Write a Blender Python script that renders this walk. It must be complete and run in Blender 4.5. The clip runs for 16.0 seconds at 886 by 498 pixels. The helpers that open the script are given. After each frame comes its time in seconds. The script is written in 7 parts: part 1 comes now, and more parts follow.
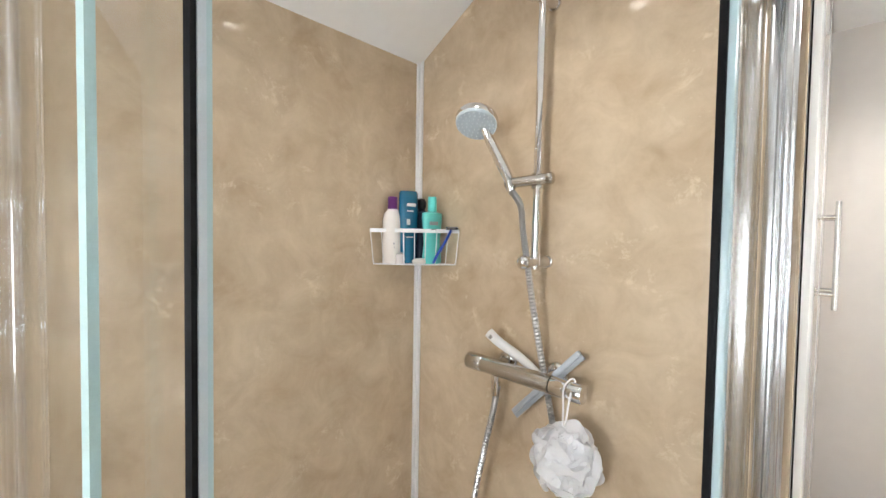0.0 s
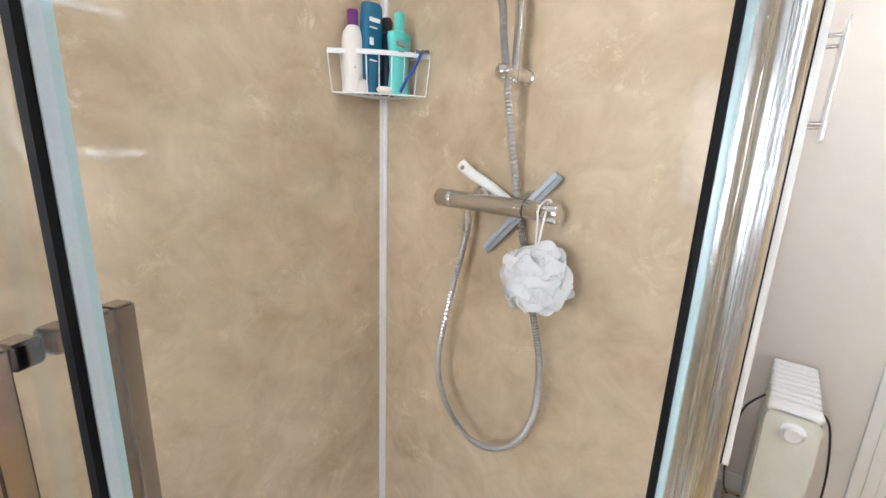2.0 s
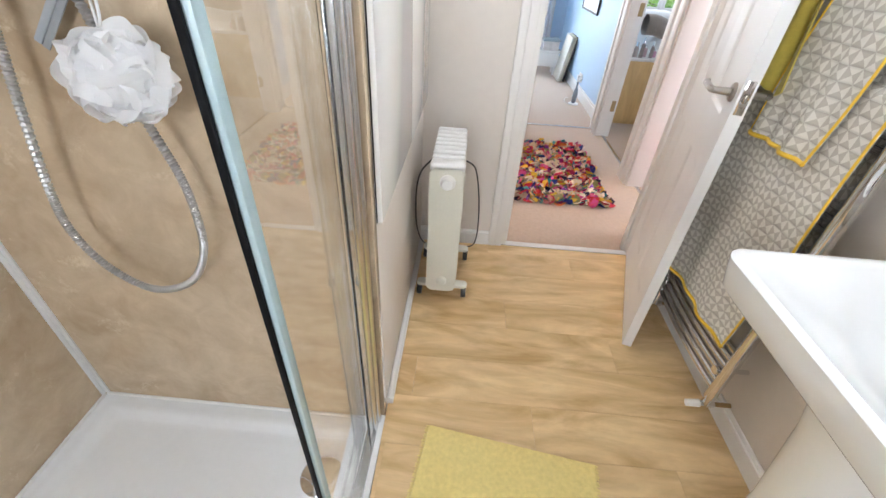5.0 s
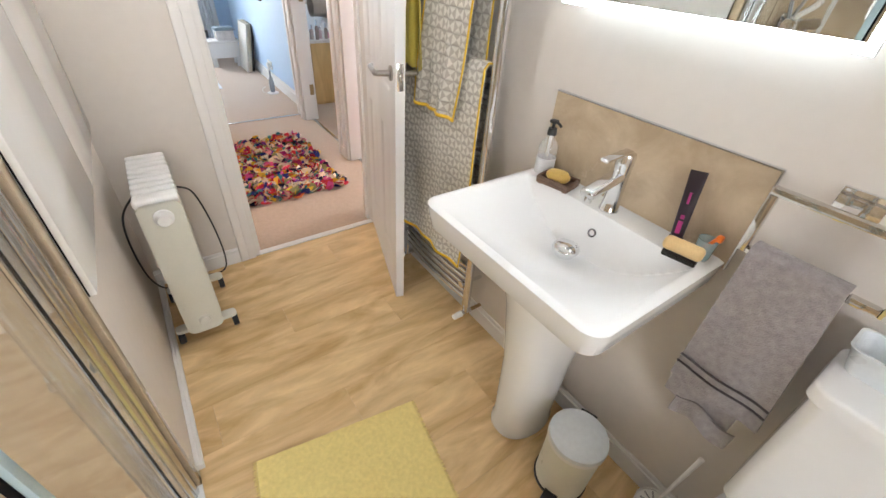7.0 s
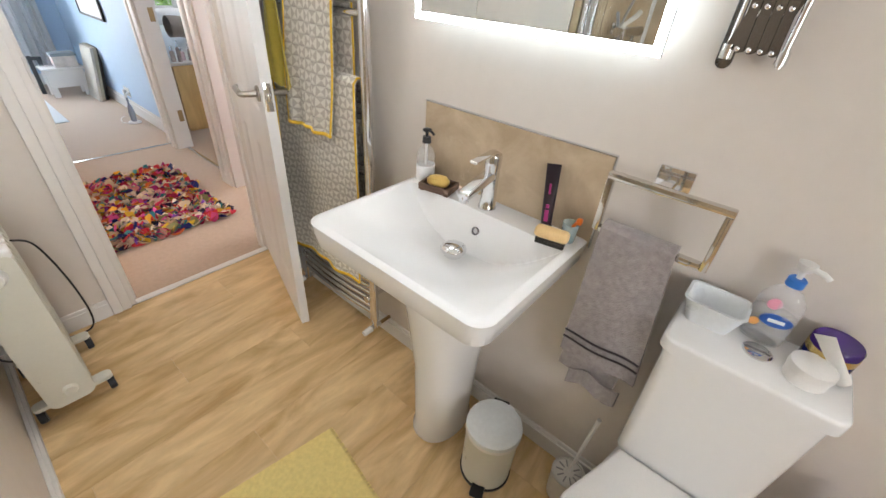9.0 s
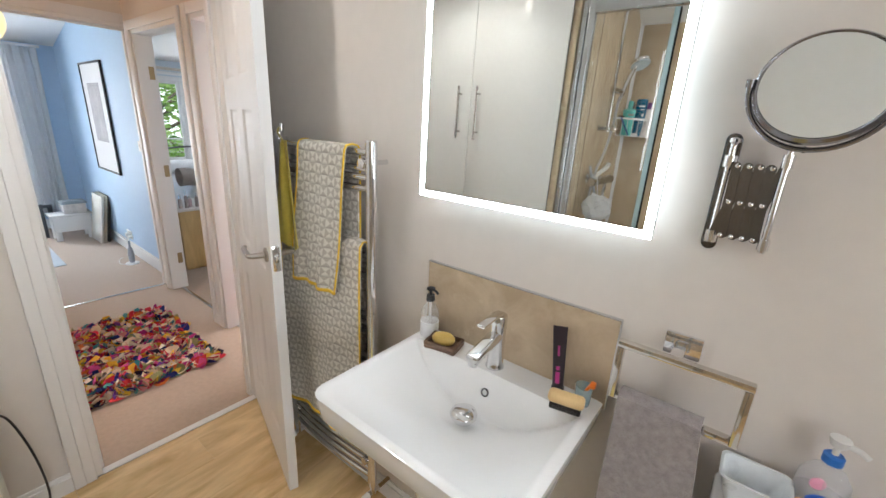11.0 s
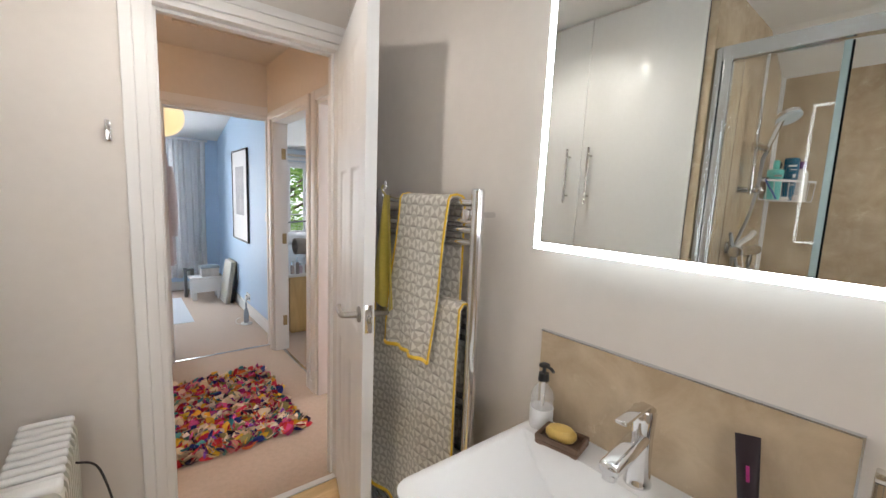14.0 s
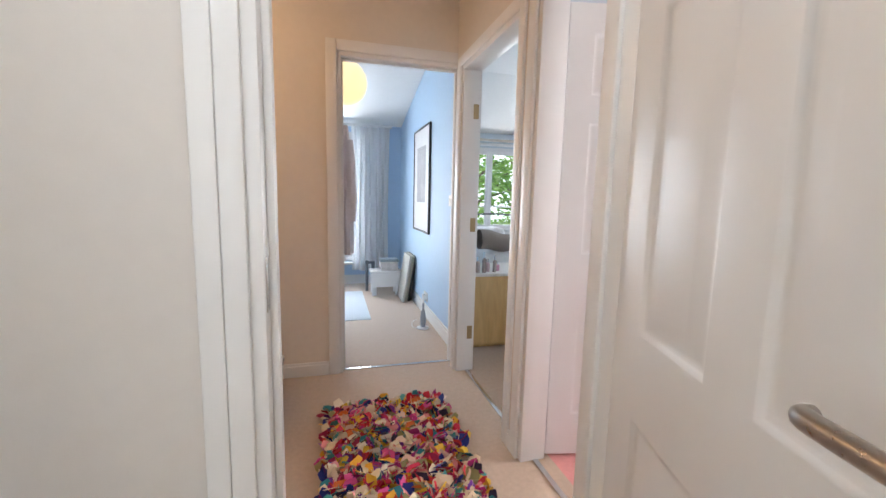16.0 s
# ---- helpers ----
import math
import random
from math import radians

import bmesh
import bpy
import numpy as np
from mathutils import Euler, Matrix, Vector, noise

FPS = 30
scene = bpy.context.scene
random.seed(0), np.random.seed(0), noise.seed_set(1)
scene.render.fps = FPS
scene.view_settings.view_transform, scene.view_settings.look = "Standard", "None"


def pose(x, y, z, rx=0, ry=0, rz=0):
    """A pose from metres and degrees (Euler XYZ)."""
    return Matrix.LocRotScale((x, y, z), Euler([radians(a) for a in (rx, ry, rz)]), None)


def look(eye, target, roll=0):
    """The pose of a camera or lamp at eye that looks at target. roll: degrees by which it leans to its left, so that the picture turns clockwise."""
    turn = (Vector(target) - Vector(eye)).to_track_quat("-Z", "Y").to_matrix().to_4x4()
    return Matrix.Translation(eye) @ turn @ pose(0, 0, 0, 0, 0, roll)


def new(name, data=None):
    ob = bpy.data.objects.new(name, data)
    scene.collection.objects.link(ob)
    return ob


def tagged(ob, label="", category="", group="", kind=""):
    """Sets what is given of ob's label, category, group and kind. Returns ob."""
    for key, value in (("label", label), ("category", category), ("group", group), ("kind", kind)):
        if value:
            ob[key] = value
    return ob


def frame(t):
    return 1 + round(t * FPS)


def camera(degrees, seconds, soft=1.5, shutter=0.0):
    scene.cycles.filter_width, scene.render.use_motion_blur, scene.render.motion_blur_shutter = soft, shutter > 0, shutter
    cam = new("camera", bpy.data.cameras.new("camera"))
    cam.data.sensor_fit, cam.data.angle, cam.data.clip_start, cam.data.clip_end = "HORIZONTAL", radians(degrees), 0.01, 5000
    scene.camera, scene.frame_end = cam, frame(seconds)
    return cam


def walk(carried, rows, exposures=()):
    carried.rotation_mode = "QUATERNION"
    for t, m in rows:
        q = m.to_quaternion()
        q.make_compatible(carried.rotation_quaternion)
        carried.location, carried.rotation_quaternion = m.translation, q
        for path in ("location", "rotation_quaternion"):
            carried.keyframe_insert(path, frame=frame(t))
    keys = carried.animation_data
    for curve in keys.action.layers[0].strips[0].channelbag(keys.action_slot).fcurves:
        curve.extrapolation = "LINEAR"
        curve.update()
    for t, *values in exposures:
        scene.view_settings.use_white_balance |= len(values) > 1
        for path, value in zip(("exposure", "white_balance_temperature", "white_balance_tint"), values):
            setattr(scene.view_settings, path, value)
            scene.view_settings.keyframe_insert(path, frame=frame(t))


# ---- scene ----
cam = camera(94.9, 16.0)
PATH = [
    (0, (1.081, 2.225, 1.612), (-0.306, 3.663, 1.545), 0.9),
    (0.5, (1.079, 2.242, 1.563), (-0.269, 3.713, 1.428), 1.0),
    (1, (1.08, 2.259, 1.502), (-0.246, 3.739, 1.277), 1.3),
    (1.5, (1.072, 2.272, 1.446), (-0.224, 3.757, 1.104), 1.5),
    (2, (1.046, 2.284, 1.369), (-0.199, 3.781, 0.913), 2.2),
    (2.5, (1.036, 2.291, 1.33), (-0.152, 3.75, 0.651), 2.7),
    (3, (1.084, 2.313, 1.313), (-0.004, 3.699, 0.368), 3.0),
    (3.5, (1.164, 2.339, 1.317), (0.224, 3.689, 0.18), 3.2),
    (4, (1.215, 2.38, 1.305), (0.486, 3.81, 0.112), 3.5),
    (4.5, (1.231, 2.417, 1.298), (0.801, 3.964, 0.106), 3.4),
    (5, (1.226, 2.408, 1.305), (1.169, 4.015, 0.116), 3.6),
    (7.3, (1.264, 2.315, 1.386), (2.312, 3.528, 0.198), 4.3),
    (7.5, (1.273, 2.303, 1.382), (2.366, 3.482, 0.193), 4.1),
    (8, (1.287, 2.27, 1.354), (2.477, 3.352, 0.165), 4.1),
    (8.2, (1.288, 2.258, 1.346), (2.511, 3.31, 0.161), 4.1),
    (10.3, (1.295, 2.344, 1.484), (2.742, 3.437, 0.632), 3.3),
    (10.5, (1.293, 2.347, 1.484), (2.761, 3.463, 0.709), 3.3),
    (11, (1.29, 2.352, 1.496), (2.8, 3.516, 0.893), 3.0),
    (11.5, (1.287, 2.357, 1.5), (2.825, 3.561, 1.068), 2.7),
    (12, (1.285, 2.361, 1.502), (2.834, 3.588, 1.196), 2.5),
    (12.5, (1.287, 2.363, 1.498), (2.834, 3.605, 1.25), 2.4),
    (13, (1.288, 2.372, 1.49), (2.81, 3.648, 1.252), 2.4),
    (13.5, (1.313, 2.423, 1.463), (2.744, 3.799, 1.218), 2.3),
    (14, (1.38, 2.491, 1.402), (2.62, 4.041, 1.154), 2.2),
    (14.5, (1.418, 2.607, 1.289), (2.392, 4.334, 1.029), 1.7),
    (15, (1.45, 2.871, 1.212), (2.206, 4.703, 0.949), 1.6),
    (15.5, (1.498, 3.201, 1.199), (2.115, 5.085, 0.935), 1.4),
    (16, (1.604, 3.572, 1.18), (2.13, 5.486, 0.925), 1.3),
]
walk(cam, [(t, look(eye, target, roll)) for t, eye, target, roll in PATH],
     exposures=[(0, 0.28, 6350, 10), (1.5, 0.40, 6150, 10), (3, 0.56, 6050, 10), (4, 0.50, 5950, 10), (5, 0.43, 6050, 10), (8, 0.21, 6550, 11), (10.5, 0.0, 6400, 10), (12.5, -0.23, 6250, 10), (14, -0.20, 6600, 12), (15, 0.02, 6550, 14), (15.5, 0.05, 6300, 11), (16, 0.0, 6150, 10)])

# ---- world, sun, large lights ----
world = bpy.data.worlds.new("world")
scene.world = world
world.use_nodes = True
wn = world.node_tree
sky = wn.nodes.new("ShaderNodeTexSky")
sky.sky_type = "NISHITA"
sky.sun_disc = False
sky.sun_elevation, sky.sun_rotation = radians(47), radians(256)
wn.nodes["Background"].inputs["Strength"].default_value = 0.15
wn.links.new(sky.outputs[0], wn.nodes["Background"].inputs[0])

sun = new("sun", bpy.data.lights.new("sun", "SUN"))
sun.data.energy, sun.data.angle, sun.data.color = 5.0, radians(4), (1.0, 0.96, 0.9)
sun.matrix_world = look((0, 0, 10), (9.0, 2.2, 0))


def area(name, eye, target, w, h, watts, colour):
    d = bpy.data.lights.new(name, "AREA")
    d.shape, d.size, d.size_y, d.energy, d.color = "RECTANGLE", w, h, watts, colour
    ob = new(name, d)
    ob.matrix_world = look(eye, target)
    return ob


# daylight standing in the windows
area("window_light_bath", (0.8, 0.62, 1.5), (0.9, 3.0, 1.25), 1.1, 1.1, 34, (0.97, 0.98, 1.0))
area("window_light_blue", (1.46, 9.25, 1.2), (1.6, 7.0, 1.0), 1.2, 1.7, 68, (0.90, 0.95, 1.0))
area("window_light_second", (4.90, 9.25, 1.4), (4.3, 7.0, 1.0), 0.8, 1.2, 78, (0.97, 0.99, 1.0))
# the pink room's window is unseen; this lamp is added to brighten it
area("window_light_pink", (4.6, 4.6, 1.5), (3.0, 4.6, 0.9), 0.8, 1.0, 36, (1.0, 0.97, 0.97))


def spot(name, x, y, z, watts, colour, size=0.022, cone=125):
    d = bpy.data.lights.new(name, "SPOT")
    d.energy, d.color, d.shadow_soft_size, d.spot_size, d.spot_blend = watts, colour, size, radians(cone), 0.6
    ob = new(name, d)
    ob.location = (x, y, z)
    return ob


WARM = (1.0, 0.955, 0.90)
DOWNLIGHTS = [(1.49, 3.67), (0.60, 2.76)]
for (lx, ly), watts, beam in zip(DOWNLIGHTS, (17, 5), (150, 130)):
    spot("downlight_lamp", lx, ly, 2.325, watts, WARM, 0.035, beam)
hall_lamp = new("hall_lamp", bpy.data.lights.new("hall_lamp", "POINT"))
hall_lamp.data.energy, hall_lamp.data.color, hall_lamp.data.shadow_soft_size = 12.5, (1.0, 0.62, 0.31), 0.06
hall_lamp.location = (0.75, 5.55, 2.12)


# ---- materials ----
def shader(name):
    m = bpy.data.materials.new(name)
    m.use_nodes = True
    return m, m.node_tree, m.node_tree.nodes["Principled BSDF"]


def node(nt, kind, **inputs):
    n = nt.nodes.new(kind)
    for k, v in inputs.items():
        n.inputs[k.replace("_", " ")].default_value = v
    return n


def plain(name, colour, rough=0.5, metal=0.0, vary=0.06, scale=6.0, bump=0.0, bscale=200.0, coat=0.0, spec=0.5):
    """A surface with slow and fine variation of colour and roughness, and fine relief."""
    m, nt, p = shader(name)
    L = nt.links.new
    tc = node(nt, "ShaderNodeTexCoord")
    n1 = node(nt, "ShaderNodeTexNoise", Scale=scale, Detail=4.0)
    n2 = node(nt, "ShaderNodeTexNoise", Scale=scale * 12, Detail=3.0)
    L(tc.outputs["Object"], n1.inputs["Vector"])
    L(tc.outputs["Object"], n2.inputs["Vector"])
    add = node(nt, "ShaderNodeMath")
    L(n1.outputs["Fac"], add.inputs[0])
    L(n2.outputs["Fac"], add.inputs[1])
    mr = node(nt, "ShaderNodeMapRange")
    mr.inputs[1].default_value, mr.inputs[2].default_value = 0.6, 1.4
    mr.inputs[3].default_value, mr.inputs[4].default_value = 1 - vary, 1 + vary
    L(add.outputs[0], mr.inputs[0])
    mul = node(nt, "ShaderNodeVectorMath")
    mul.operation = "SCALE"
    mul.inputs[0].default_value = colour
    L(mr.outputs[0], mul.inputs["Scale"])
    L(mul.outputs[0], p.inputs["Base Color"])
    mr2 = node(nt, "ShaderNodeMapRange")
    mr2.inputs[1].default_value, mr2.inputs[2].default_value = 0.3, 0.7
    mr2.inputs[3].default_value, mr2.inputs[4].default_value = rough * (0.97 if metal else 0.85), min(1, rough * (1.03 if metal else 1.15))
    L(n1.outputs["Fac"], mr2.inputs[0])
    L(mr2.outputs[0], p.inputs["Roughness"])
    p.inputs["Metallic"].default_value = metal
    p.inputs["Specular IOR Level"].default_value = spec
    p.inputs["Coat Weight"].default_value = coat
    p.inputs["Coat Roughness"].default_value = 0.05
    if bump:
        n3 = node(nt, "ShaderNodeTexNoise", Scale=bscale, Detail=3.0)
        L(tc.outputs["Object"], n3.inputs["Vector"])
        b = node(nt, "ShaderNodeBump", Strength=bump, Distance=0.002)
        L(n3.outputs["Fac"], b.inputs["Height"])
        L(b.outputs[0], p.inputs["Normal"])
    return m


def marble_panel(name, dark, mid, light):
    """Glossy wet-wall laminate: mottled tan stone with pale flecks."""
    m, nt, p = shader(name)
    L = nt.links.new
    tc = node(nt, "ShaderNodeTexCoord")
    n1 = node(nt, "ShaderNodeTexNoise", Scale=3.4, Detail=9.0, Roughness=0.66, Distortion=0.25)
    n2 = node(nt, "ShaderNodeTexNoise", Scale=14.0, Detail=9.0, Roughness=0.72, Distortion=0.4)
    n3 = node(nt, "ShaderNodeTexNoise", Scale=4.2, Detail=2.0)
    for n in (n1, n2, n3):
        L(tc.outputs["Object"], n.inputs["Vector"])
    r = node(nt, "ShaderNodeValToRGB")
    r.color_ramp.elements[0].position, r.color_ramp.elements[0].color = 0.36, (*dark, 1)
    r.color_ramp.elements[1].position, r.color_ramp.elements[1].color = 0.62, (*mid, 1)
    n4 = node(nt, "ShaderNodeTexNoise", Scale=9.0, Detail=6.0, Roughness=0.6, Distortion=0.8)
    L(tc.outputs["Object"], n4.inputs["Vector"])
    both = node(nt, "ShaderNodeMix")
    both.inputs[0].default_value = 0.45
    L(n1.outputs["Fac"], both.inputs[2])
    L(n4.outputs["Fac"], both.inputs[3])
    L(both.outputs[0], r.inputs[0])
    fl = node(nt, "ShaderNodeMapRange")
    fl.inputs[1].default_value, fl.inputs[2].default_value = 0.56, 0.74
    L(n2.outputs["Fac"], fl.inputs[0])
    gate = node(nt, "ShaderNodeMapRange")
    gate.inputs[1].default_value, gate.inputs[2].default_value = 0.45, 0.68
    L(n3.outputs["Fac"], gate.inputs[0])
    mu = node(nt, "ShaderNodeMath")
    mu.operation = "MULTIPLY"
    L(fl.outputs[0], mu.inputs[0])
    L(gate.outputs[0], mu.inputs[1])
    mix = node(nt, "ShaderNodeMix")
    mix.data_type = "RGBA"
    L(mu.outputs[0], mix.inputs["Factor"])
    L(r.outputs[0], mix.inputs["A"])
    mix.inputs["B"].default_value = (*light, 1)
    L(mix.outputs["Result"], p.inputs["Base Color"])
    p.inputs["Roughness"].default_value = 0.05
    p.inputs["Specular IOR Level"].default_value = 0.15
    b = node(nt, "ShaderNodeBump", Strength=0.04, Distance=0.002)
    L(n1.outputs["Fac"], b.inputs["Height"])
    L(b.outputs[0], p.inputs["Normal"])
    return m


def wood(name, a, b, along=(0.9, 9.0, 9.0), rough=0.32, knots=0.0, rand=True):
    """Streaked boards; the grain runs along the axis with the smallest scale."""
    m, nt, p = shader(name)
    L = nt.links.new
    tc = node(nt, "ShaderNodeTexCoord")
    oi = node(nt, "ShaderNodeObjectInfo")
    mp = node(nt, "ShaderNodeMapping")
    mp.inputs["Scale"].default_value = along
    L(tc.outputs["Object"], mp.inputs["Vector"])
    off = node(nt, "ShaderNodeVectorMath")
    off.operation = "ADD"
    mulr = node(nt, "ShaderNodeMath")
    mulr.operation = "MULTIPLY"
    mulr.inputs[1].default_value = 40.0 if rand else 0.0
    L(oi.outputs["Random"], mulr.inputs[0])
    L(mp.outputs[0], off.inputs[0])
    L(mulr.outputs[0], off.inputs[1])
    n1 = node(nt, "ShaderNodeTexNoise", Scale=1.6, Detail=6.0, Roughness=0.55, Distortion=0.9 + knots)
    n2 = node(nt, "ShaderNodeTexNoise", Scale=7.0, Detail=5.0, Roughness=0.7)
    L(off.outputs[0], n1.inputs["Vector"])
    L(off.outputs[0], n2.inputs["Vector"])
    r = node(nt, "ShaderNodeValToRGB")
    e = r.color_ramp.elements
    e[0].position, e[0].color = 0.30, (*a, 1)
    e[1].position, e[1].color = 0.66, (*b, 1)
    L(n1.outputs["Fac"], r.inputs[0])
    mr = node(nt, "ShaderNodeMapRange")
    mr.inputs[1].default_value, mr.inputs[2].default_value = 0.3, 0.75
    mr.inputs[3].default_value, mr.inputs[4].default_value = 0.90, 1.06
    L(n2.outputs["Fac"], mr.inputs[0])
    mul = node(nt, "ShaderNodeVectorMath")
    mul.operation = "SCALE"
    L(r.outputs[0], mul.inputs[0])
    L(mr.outputs[0], mul.inputs["Scale"])
    L(mul.outputs[0], p.inputs["Base Color"])
    p.inputs["Roughness"].default_value = rough
    bp = node(nt, "ShaderNodeBump", Strength=0.08, Distance=0.002)
    L(n2.outputs["Fac"], bp.inputs["Height"])
    L(bp.outputs[0], p.inputs["Normal"])
    return m


def clear_glass(name, colour=(1, 1, 1), rough=0.0):
    m, nt, p = shader(name)
    p.inputs["Base Color"].default_value = (*colour, 1)
    p.inputs["Transmission Weight"].default_value = 1.0
    p.inputs["Roughness"].default_value = rough
    p.inputs["IOR"].default_value = 1.45
    return m


def glow(name, colour, strength):
    m, nt, p = shader(name)
    p.inputs["Base Color"].default_value = (*colour, 1)
    p.inputs["Emission Color"].default_value = (*colour, 1)
    p.inputs["Emission Strength"].default_value = strength
    return m


def fuzzy(name, colour, vary=0.2, scale=60, bump=0.8, bscale=500):
    m = plain(name, colour, 0.95, 0, vary, scale, bump, bscale, spec=0.1)
    p = m.node_tree.nodes["Principled BSDF"]
    p.inputs["Sheen Weight"].default_value = 0.3
    return m


def island_colours(name, colours, rough=0.9):
    """Cloth scraps, each in one colour of a set."""
    m, nt, p = shader(name)
    g = node(nt, "ShaderNodeNewGeometry")
    r = node(nt, "ShaderNodeValToRGB")
    r.color_ramp.interpolation = "CONSTANT"
    e = r.color_ramp.elements
    e[0].color = (*colours[0], 1)
    for i, c in enumerate(colours[1:], 1):
        k = e[1] if i == 1 else e.new(i / len(colours))
        k.position, k.color = i / len(colours), (*c, 1)
    nt.links.new(g.outputs["Random Per Island"], r.inputs[0])
    nt.links.new(r.outputs[0], p.inputs["Base Color"])
    p.inputs["Roughness"].default_value = rough
    return m


def triangle_cloth(name, a, b, cell):
    """Woven towel: squares cut by both diagonals, turned about from square to square."""
    m, nt, p = shader(name)
    L = nt.links.new

    def mth(op, x, y=None):
        n = node(nt, "ShaderNodeMath")
        n.operation = op
        for i, v in enumerate((x, y)):
            if v is None:
                continue
            if isinstance(v, (int, float)):
                n.inputs[i].default_value = v
            else:
                L(v, n.inputs[i])
        return n.outputs[0]

    tc = node(nt, "ShaderNodeTexCoord")
    se = node(nt, "ShaderNodeSeparateXYZ")
    L(tc.outputs["UV"], se.inputs[0])
    u, v = mth("DIVIDE", se.outputs[0], cell), mth("DIVIDE", se.outputs[1], cell)
    fu, fv = mth("FRACT", u), mth("FRACT", v)
    au, av = mth("ABSOLUTE", mth("SUBTRACT", fu, 0.5)), mth("ABSOLUTE", mth("SUBTRACT", fv, 0.5))
    tri = mth("GREATER_THAN", au, av)
    par = mth("FLOORED_MODULO", mth("ADD", mth("FLOOR", u), mth("FLOOR", v)), 2.0)
    fac = mth("ABSOLUTE", mth("SUBTRACT", tri, par))
    nz = node(nt, "ShaderNodeTexNoise", Scale=900.0, Detail=2.0)
    L(tc.outputs["Object"], nz.inputs["Vector"])
    fac2 = mth("MULTIPLY", fac, mth("ADD", 0.72, mth("MULTIPLY", nz.outputs["Fac"], 0.5)))
    mix = node(nt, "ShaderNodeMix")
    mix.data_type = "RGBA"
    L(fac2, mix.inputs["Factor"])
    mix.inputs["A"].default_value, mix.inputs["B"].default_value = (*a, 1), (*b, 1)
    seam = mth("SMOOTH_MIN", mth("MULTIPLY", mth("SUBTRACT", 0.5, av), 6.0), 1.0)
    seam.node.inputs[2].default_value = 0.3
    tone = node(nt, "ShaderNodeVectorMath")
    tone.operation = "SCALE"
    L(mix.outputs["Result"], tone.inputs[0])
    L(mth("ADD", 0.80, mth("MULTIPLY", seam, 0.20)), tone.inputs["Scale"])
    L(tone.outputs[0], p.inputs["Base Color"])
    p.inputs["Roughness"].default_value = 0.95
    bp = node(nt, "ShaderNodeBump", Strength=0.55, Distance=0.003)
    L(mth("ADD", mth("MULTIPLY", nz.outputs["Fac"], 0.4), mth("ADD", mth("MULTIPLY", seam, 0.9), mth("MULTIPLY", fac, 0.08))), bp.inputs["Height"])
    L(bp.outputs[0], p.inputs["Normal"])
    return m


PAINT = plain("wall_paint", (0.71, 0.655, 0.605), 0.6, 0, 0.03, 2.0, 0.08, 260)
HALLPAINT = plain("hall_paint", (0.76, 0.69, 0.615), 0.6, 0, 0.03, 2.0, 0.08, 260)
BLUE = plain("blue_paint", (0.50, 0.66, 0.84), 0.6, 0, 0.03, 2.0, 0.08, 260)
CEIL = plain("ceiling_paint", (0.86, 0.85, 0.83), 0.75, 0, 0.02, 2.0, 0.1, 180)
GLOSS = plain("white_gloss_paint", (0.82, 0.81, 0.80), 0.34, 0, 0.008, 1.2)
SATIN = plain("white_satin_paint", (0.82, 0.80, 0.78), 0.42, 0, 0.008, 1.2)
LACQUER = plain("white_lacquer", (0.85, 0.84, 0.82), 0.05, 0, 0.02, 4.0)
CERAMIC = plain("white_ceramic", (0.84, 0.84, 0.84), 0.07, 0, 0.01, 4.0)
TRAYWHITE = plain("white_tray_acrylic", (0.82, 0.83, 0.84), 0.16, 0, 0.02, 5.0)
PANEL = marble_panel("tan_wet_wall_panel", (0.445, 0.340, 0.228), (0.635, 0.515, 0.372), (0.84, 0.74, 0.56))
FLOOR = wood("oak_travertine_vinyl", (0.55, 0.345, 0.145), (0.85, 0.63, 0.345), (1.2, 5.0, 5.0), 0.30, 0.75)
BEECH = wood("pale_beech_veneer", (0.56, 0.345, 0.13), (0.67, 0.445, 0.19), (7, 7, 1), 0.4, rand=False)
CHROME = plain("chrome", (0.80, 0.80, 0.81), 0.07, 1.0, 0.03, 30)
HANDLEMETAL = plain("dark_polished_metal", (0.44, 0.41, 0.39), 0.14, 1.0, 0.04, 60)
NICKEL = plain("dull_nickel", (0.40, 0.37, 0.34), 0.28, 1.0, 0.04, 120)
BRUSHED = plain("brushed_nickel", (0.60, 0.58, 0.55), 0.24, 1.0, 0.03, 120)
SEALPALE = plain("pale_seal_strip", (0.50, 0.57, 0.62), 0.22, 0, 0.05, 40)
ALU = plain("polished_aluminium", (0.64, 0.66, 0.68), 0.22, 1.0, 0.03, 20)
# chrome again, with shade put into its base colour
SHADEDCHROME = plain("shaded_chrome", (0.24, 0.24, 0.255), 0.18, 1.0, 0.05, 30)
BRASS = plain("aged_brass", (0.42, 0.30, 0.16), 0.35, 1.0, 0.1, 60)
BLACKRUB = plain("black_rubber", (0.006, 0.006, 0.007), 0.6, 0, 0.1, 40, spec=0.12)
BLACKPLA = plain("black_plastic", (0.02, 0.02, 0.022), 0.35, 0, 0.1, 40)
GLASS = clear_glass("clear_glass", (0.985, 0.995, 0.99))
TEAL = plain("green_glass_edge", (0.47, 0.64, 0.64), 0.15, 0, 0.04, 30)
TEALSEAL = plain("blue_green_seal_strip", (0.42, 0.55, 0.58), 0.22, 0, 0.05, 40)
MIRROR = plain("mirror_silver", (0.77, 0.79, 0.77), 0.0, 1.0, 0.0, 5)
LED = glow("led_border", (0.84, 0.94, 1.0), 46.0)
BACKLIGHT = glow("led_backlight", (0.80, 0.93, 1.0), 4.2)
BULB = glow("downlight_bulb", (1.0, 0.9, 0.78), 30.0)
PAPERLAMP = glow("lit_paper_globe", (1.0, 0.72, 0.36), 1.0)
CARPET = fuzzy("beige_carpet", (0.52, 0.395, 0.30), 0.12, 40, 0.6, 420)
